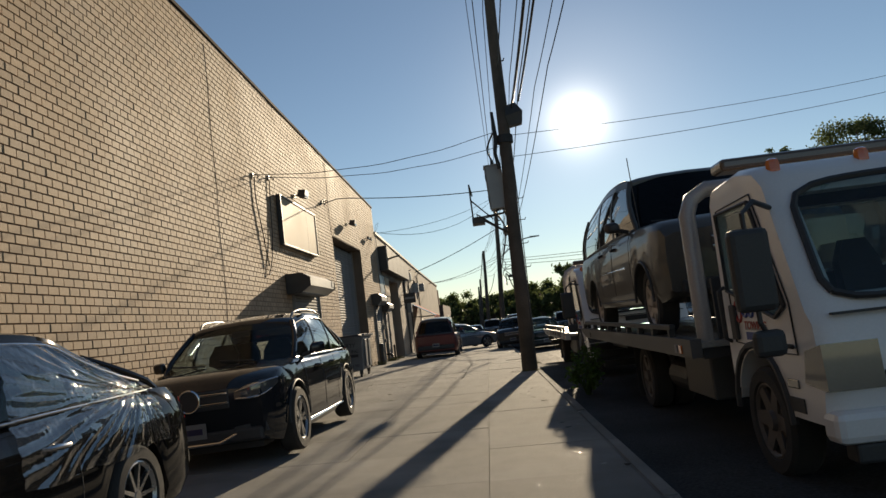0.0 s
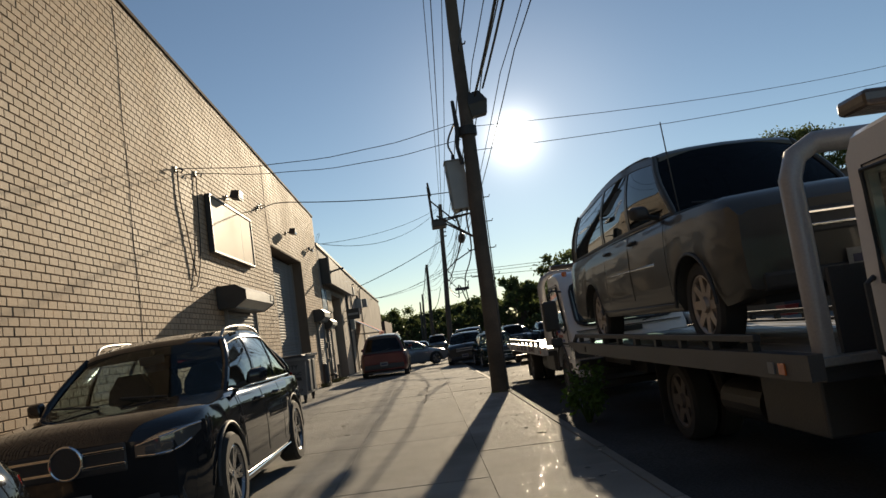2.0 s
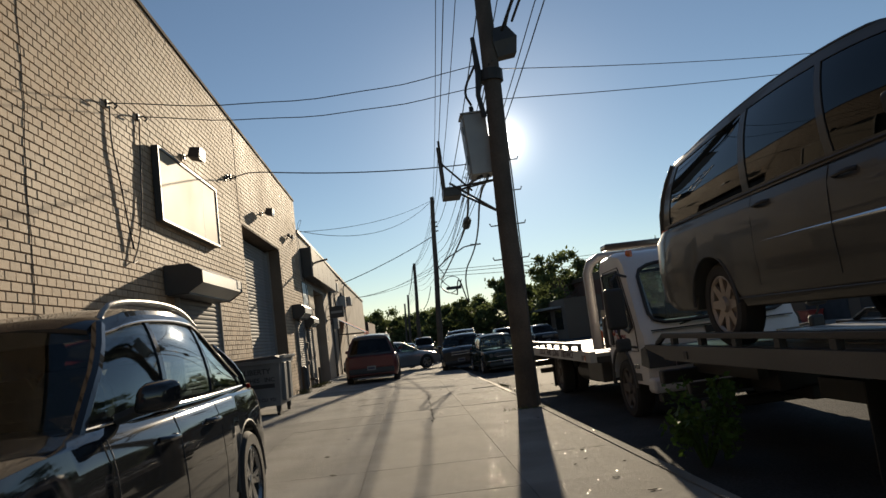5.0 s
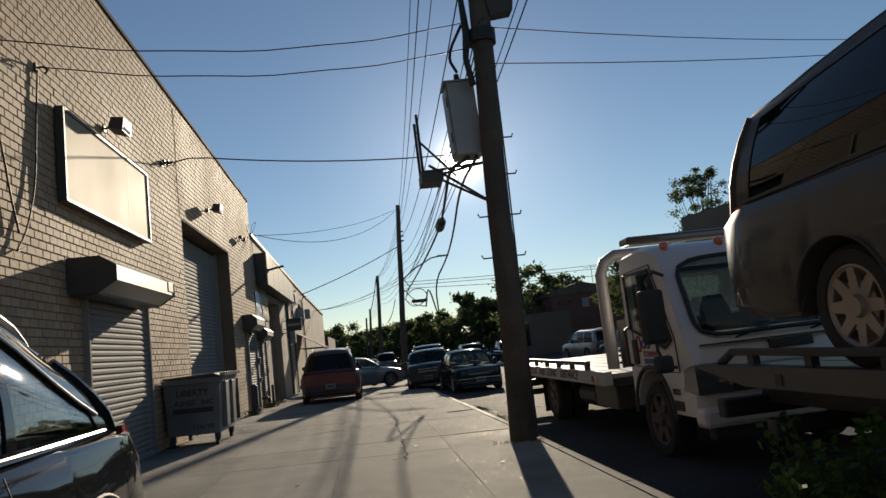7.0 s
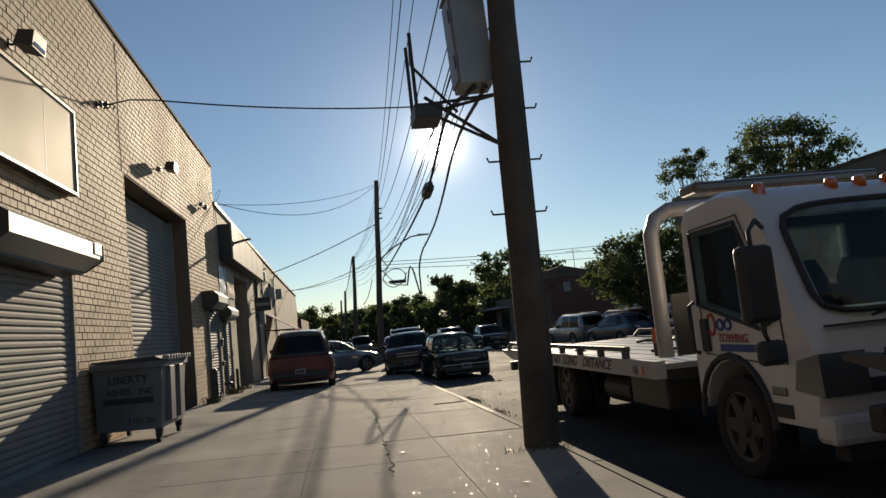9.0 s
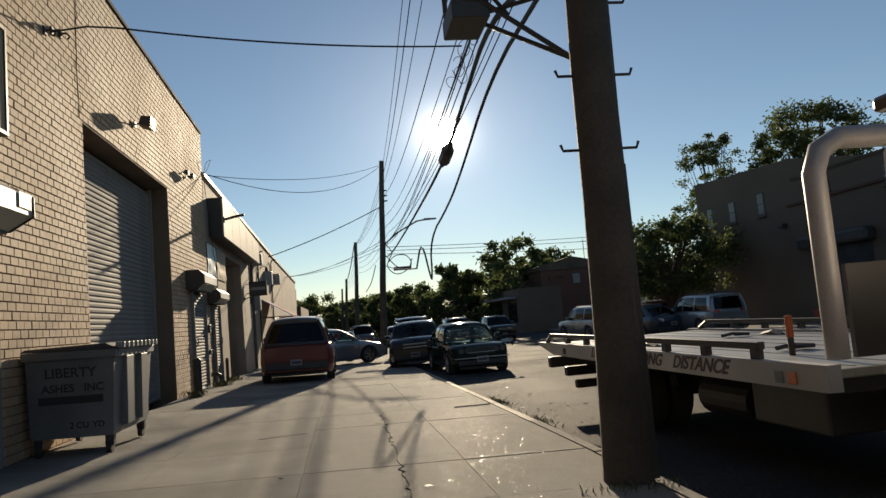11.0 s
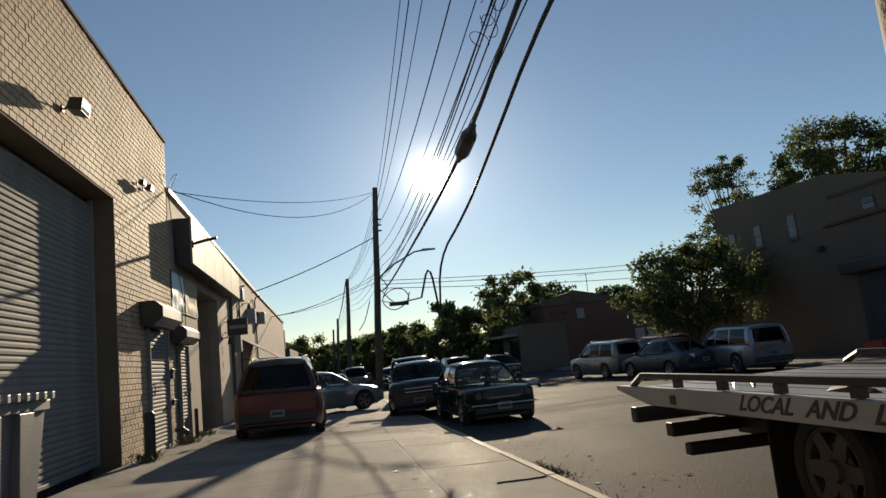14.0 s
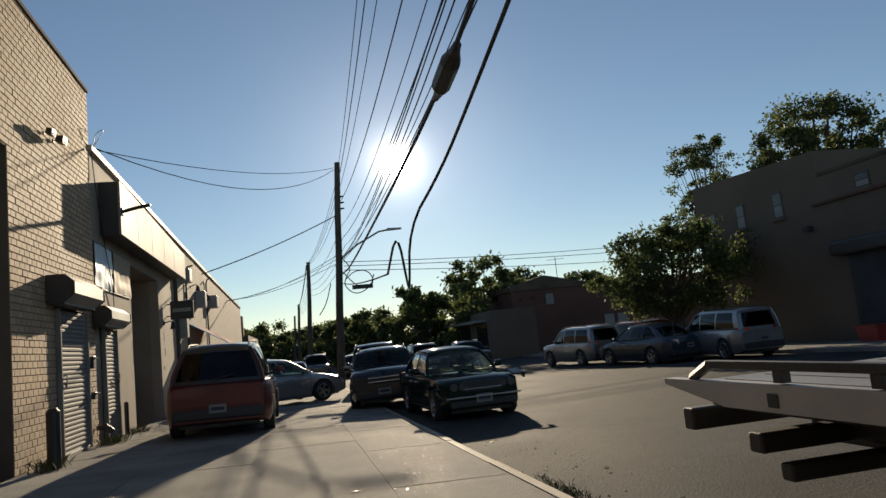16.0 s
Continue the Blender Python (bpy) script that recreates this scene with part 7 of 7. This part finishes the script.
part("pipe", T([(0, 0, 0), (0.18, 0, 0.02), (0.24, 0, -0.04)], 0.05, 10), M_DKSTEEL, sp)
part("cap", C((0.22, -0.02, -0.03), (0.3, -0.04, -0.1), 0.065, 0.06, 12), M_DKSTEEL, sp)
rc = thing("red_crate", "dull red plastic crate beside the far garage shutter", "crate", at=Matrix.Translation((18.5, 39.6, road_z(39.6) + 0.12)))
part("crate_body", loft([[(-0.3, -0.4, 0), (0.3, -0.4, 0), (0.3, 0.4, 0), (-0.3, 0.4, 0)], [(-0.36, -0.48, 0.5), (0.36, -0.48, 0.5), (0.36, 0.48, 0.5), (-0.36, 0.48, 0.5)]]), M_REDINK, rc)
part("crate_rim", B(-0.39, 0.39, -0.51, 0.51, 0.5, 0.55, 0.01), M_REDINK, rc)
for k in range(6):
    a = 0.5 + k
    tang = [(1.08 + 0.05 * math.sin(a * 3) + 0.16 * math.cos(th + a) * (0.4 + 0.1 * k), 23.2 + 0.3 * k + 0.1 * math.sin(th), 5.46 - 0.04 * k + 0.14 * math.sin(th + a)) for th in np.linspace(0, 5.4, 14)]
    wire("wire_coil", tang, 0.007, "loose thin wire coil hanging on the overhead strands", "wire coils")

rng = random.Random(11)
for k in range(46):
    x, y = rng.choice([(rng.uniform(-2.2, 0.9), rng.uniform(8, 34)), (rng.uniform(1.3, 2.4), rng.uniform(22.5, 31)), (rng.uniform(0.2, 1.2), rng.uniform(5, 17))])
    z = (walk_z(x, y) if x < 1.2 else road_z(y)) + 0.004
    s = rng.uniform(0.008, 0.026)
    a = rng.uniform(0, 3)
    bm = bmesh.new()
    q = [Vector((x + s * 1.6 * math.cos(a + t), y + s * math.sin(a + t), z + rng.uniform(0, s * 0.5))) for t in (0, 1.4, 2.9, 4.4)]
    loft([q, [p + Vector((0, 0, 0.004)) for p in q]], bm)
    tagged(mesh_ob("litter_scrap", bm, rng.choice([M_LITTER, M_WOOD, M_WOOD, M_PLASTIC])), "small dry leaf or paper scrap on the pavement", "litter", "litter scraps")


def crack(pts, r):
    return tagged(mesh_ob("crack", T([(x, y, walk_z(x, y) + 0.001) for x, y in pts], r, 4), M_JOINT), "dark jagged crack in the concrete slab", "crack", kind="structure")


def jag(x0, y0, x1, y1, n, amp, seed):
    rr = random.Random(seed)
    return [(x0 + (x1 - x0) * i / n + rr.uniform(-amp, amp), y0 + (y1 - y0) * i / n + rr.uniform(-amp, amp)) for i in range(n + 1)]


crack(jag(-0.78, 17.2, -0.7, 23.6, 60, 0.035, 3), 0.007)
crack(jag(0.42, 23.66, 1.0, 23.76, 9, 0.02, 5), 0.016)
crack(jag(-2.3, 21.9, -1.7, 22.1, 8, 0.02, 6), 0.006)

# ---- bricks of the warehouse wall ----
BL, BH, G = 0.213, 0.1085, 0.0088


def brick_shape(y0, y1, z0, z1, out, verts, faces):
    k = len(verts)
    b = 0.006
    x = WALL + out
    verts += [(WALL - 0.014, y0, z0), (WALL - 0.014, y1, z0), (WALL - 0.014, y1, z1), (WALL - 0.014, y0, z1),
              (x, y0 + b, z0 + b), (x, y1 - b, z0 + b), (x, y1 - b, z1 - b), (x, y0 + b, z1 - b)]
    faces += [(k + 4, k + 5, k + 6, k + 7), (k, k + 1, k + 5, k + 4), (k + 1, k + 2, k + 6, k + 5), (k + 2, k + 3, k + 7, k + 6), (k + 3, k, k + 4, k + 7)]


rng = random.Random(2)
verts, faces, singles = [], [], []
row = 0
z = -0.35
while z < roof_at(0) - BH * 0.5:
    y = 0.6 - (BL * 0.5 if row % 2 else 0.0)
    while y < Y_END - 0.02:
        y0, y1, z0, z1 = y + G / 2, min(y + BL, Y_END) - G / 2, z + G / 2, min(z + BH, roof_at(y + BL)) - G / 2
        if z1 - z0 < 0.02:
            break
        cuts = [(y0, y1)]
        for h in HOLES:
            if z1 > h[2] and z0 < h[3]:
                cuts = [c for a, b in cuts for c in (((a, min(b, h[0])) if a < h[0] else None), ((max(a, h[1]), b) if b > h[1] else None)) if c]
        for a, b in cuts:
            if b - a > 0.03:
                out = rng.uniform(-0.003, 0.003)
                if 6.0 < y < 8.9 and 1.3 < z < 3.6 and len(singles) < 298 and b - a > 0.19:
                    singles.append((a, z0, b - a, out))
                else:
                    brick_shape(a, b, z0, z1, out, verts, faces)
        y += BL
    z += BH
    row += 1
me = bpy.data.meshes.new("bricks")
me.from_pydata(verts, [], faces)
me.materials.append(M_BRICK)
rest = new("bricks", me)
rest.parent = wall_west
tagged(rest, "tan bricks laid in running bond", kind="stuff")
v1, f1 = [], []
brick_shape(0, BL - G, 0, BH - G, 0.0, v1, f1)
me = bpy.data.meshes.new("brick")
me.from_pydata([(x - WALL, y, z) for x, y, z in v1], [], f1)
me.materials.append(M_BRICK)
for a, z0, w, out in singles:
    ob = new("brick", me)
    ob.parent = wall_west
    ob.location = (WALL + out, a, z0)
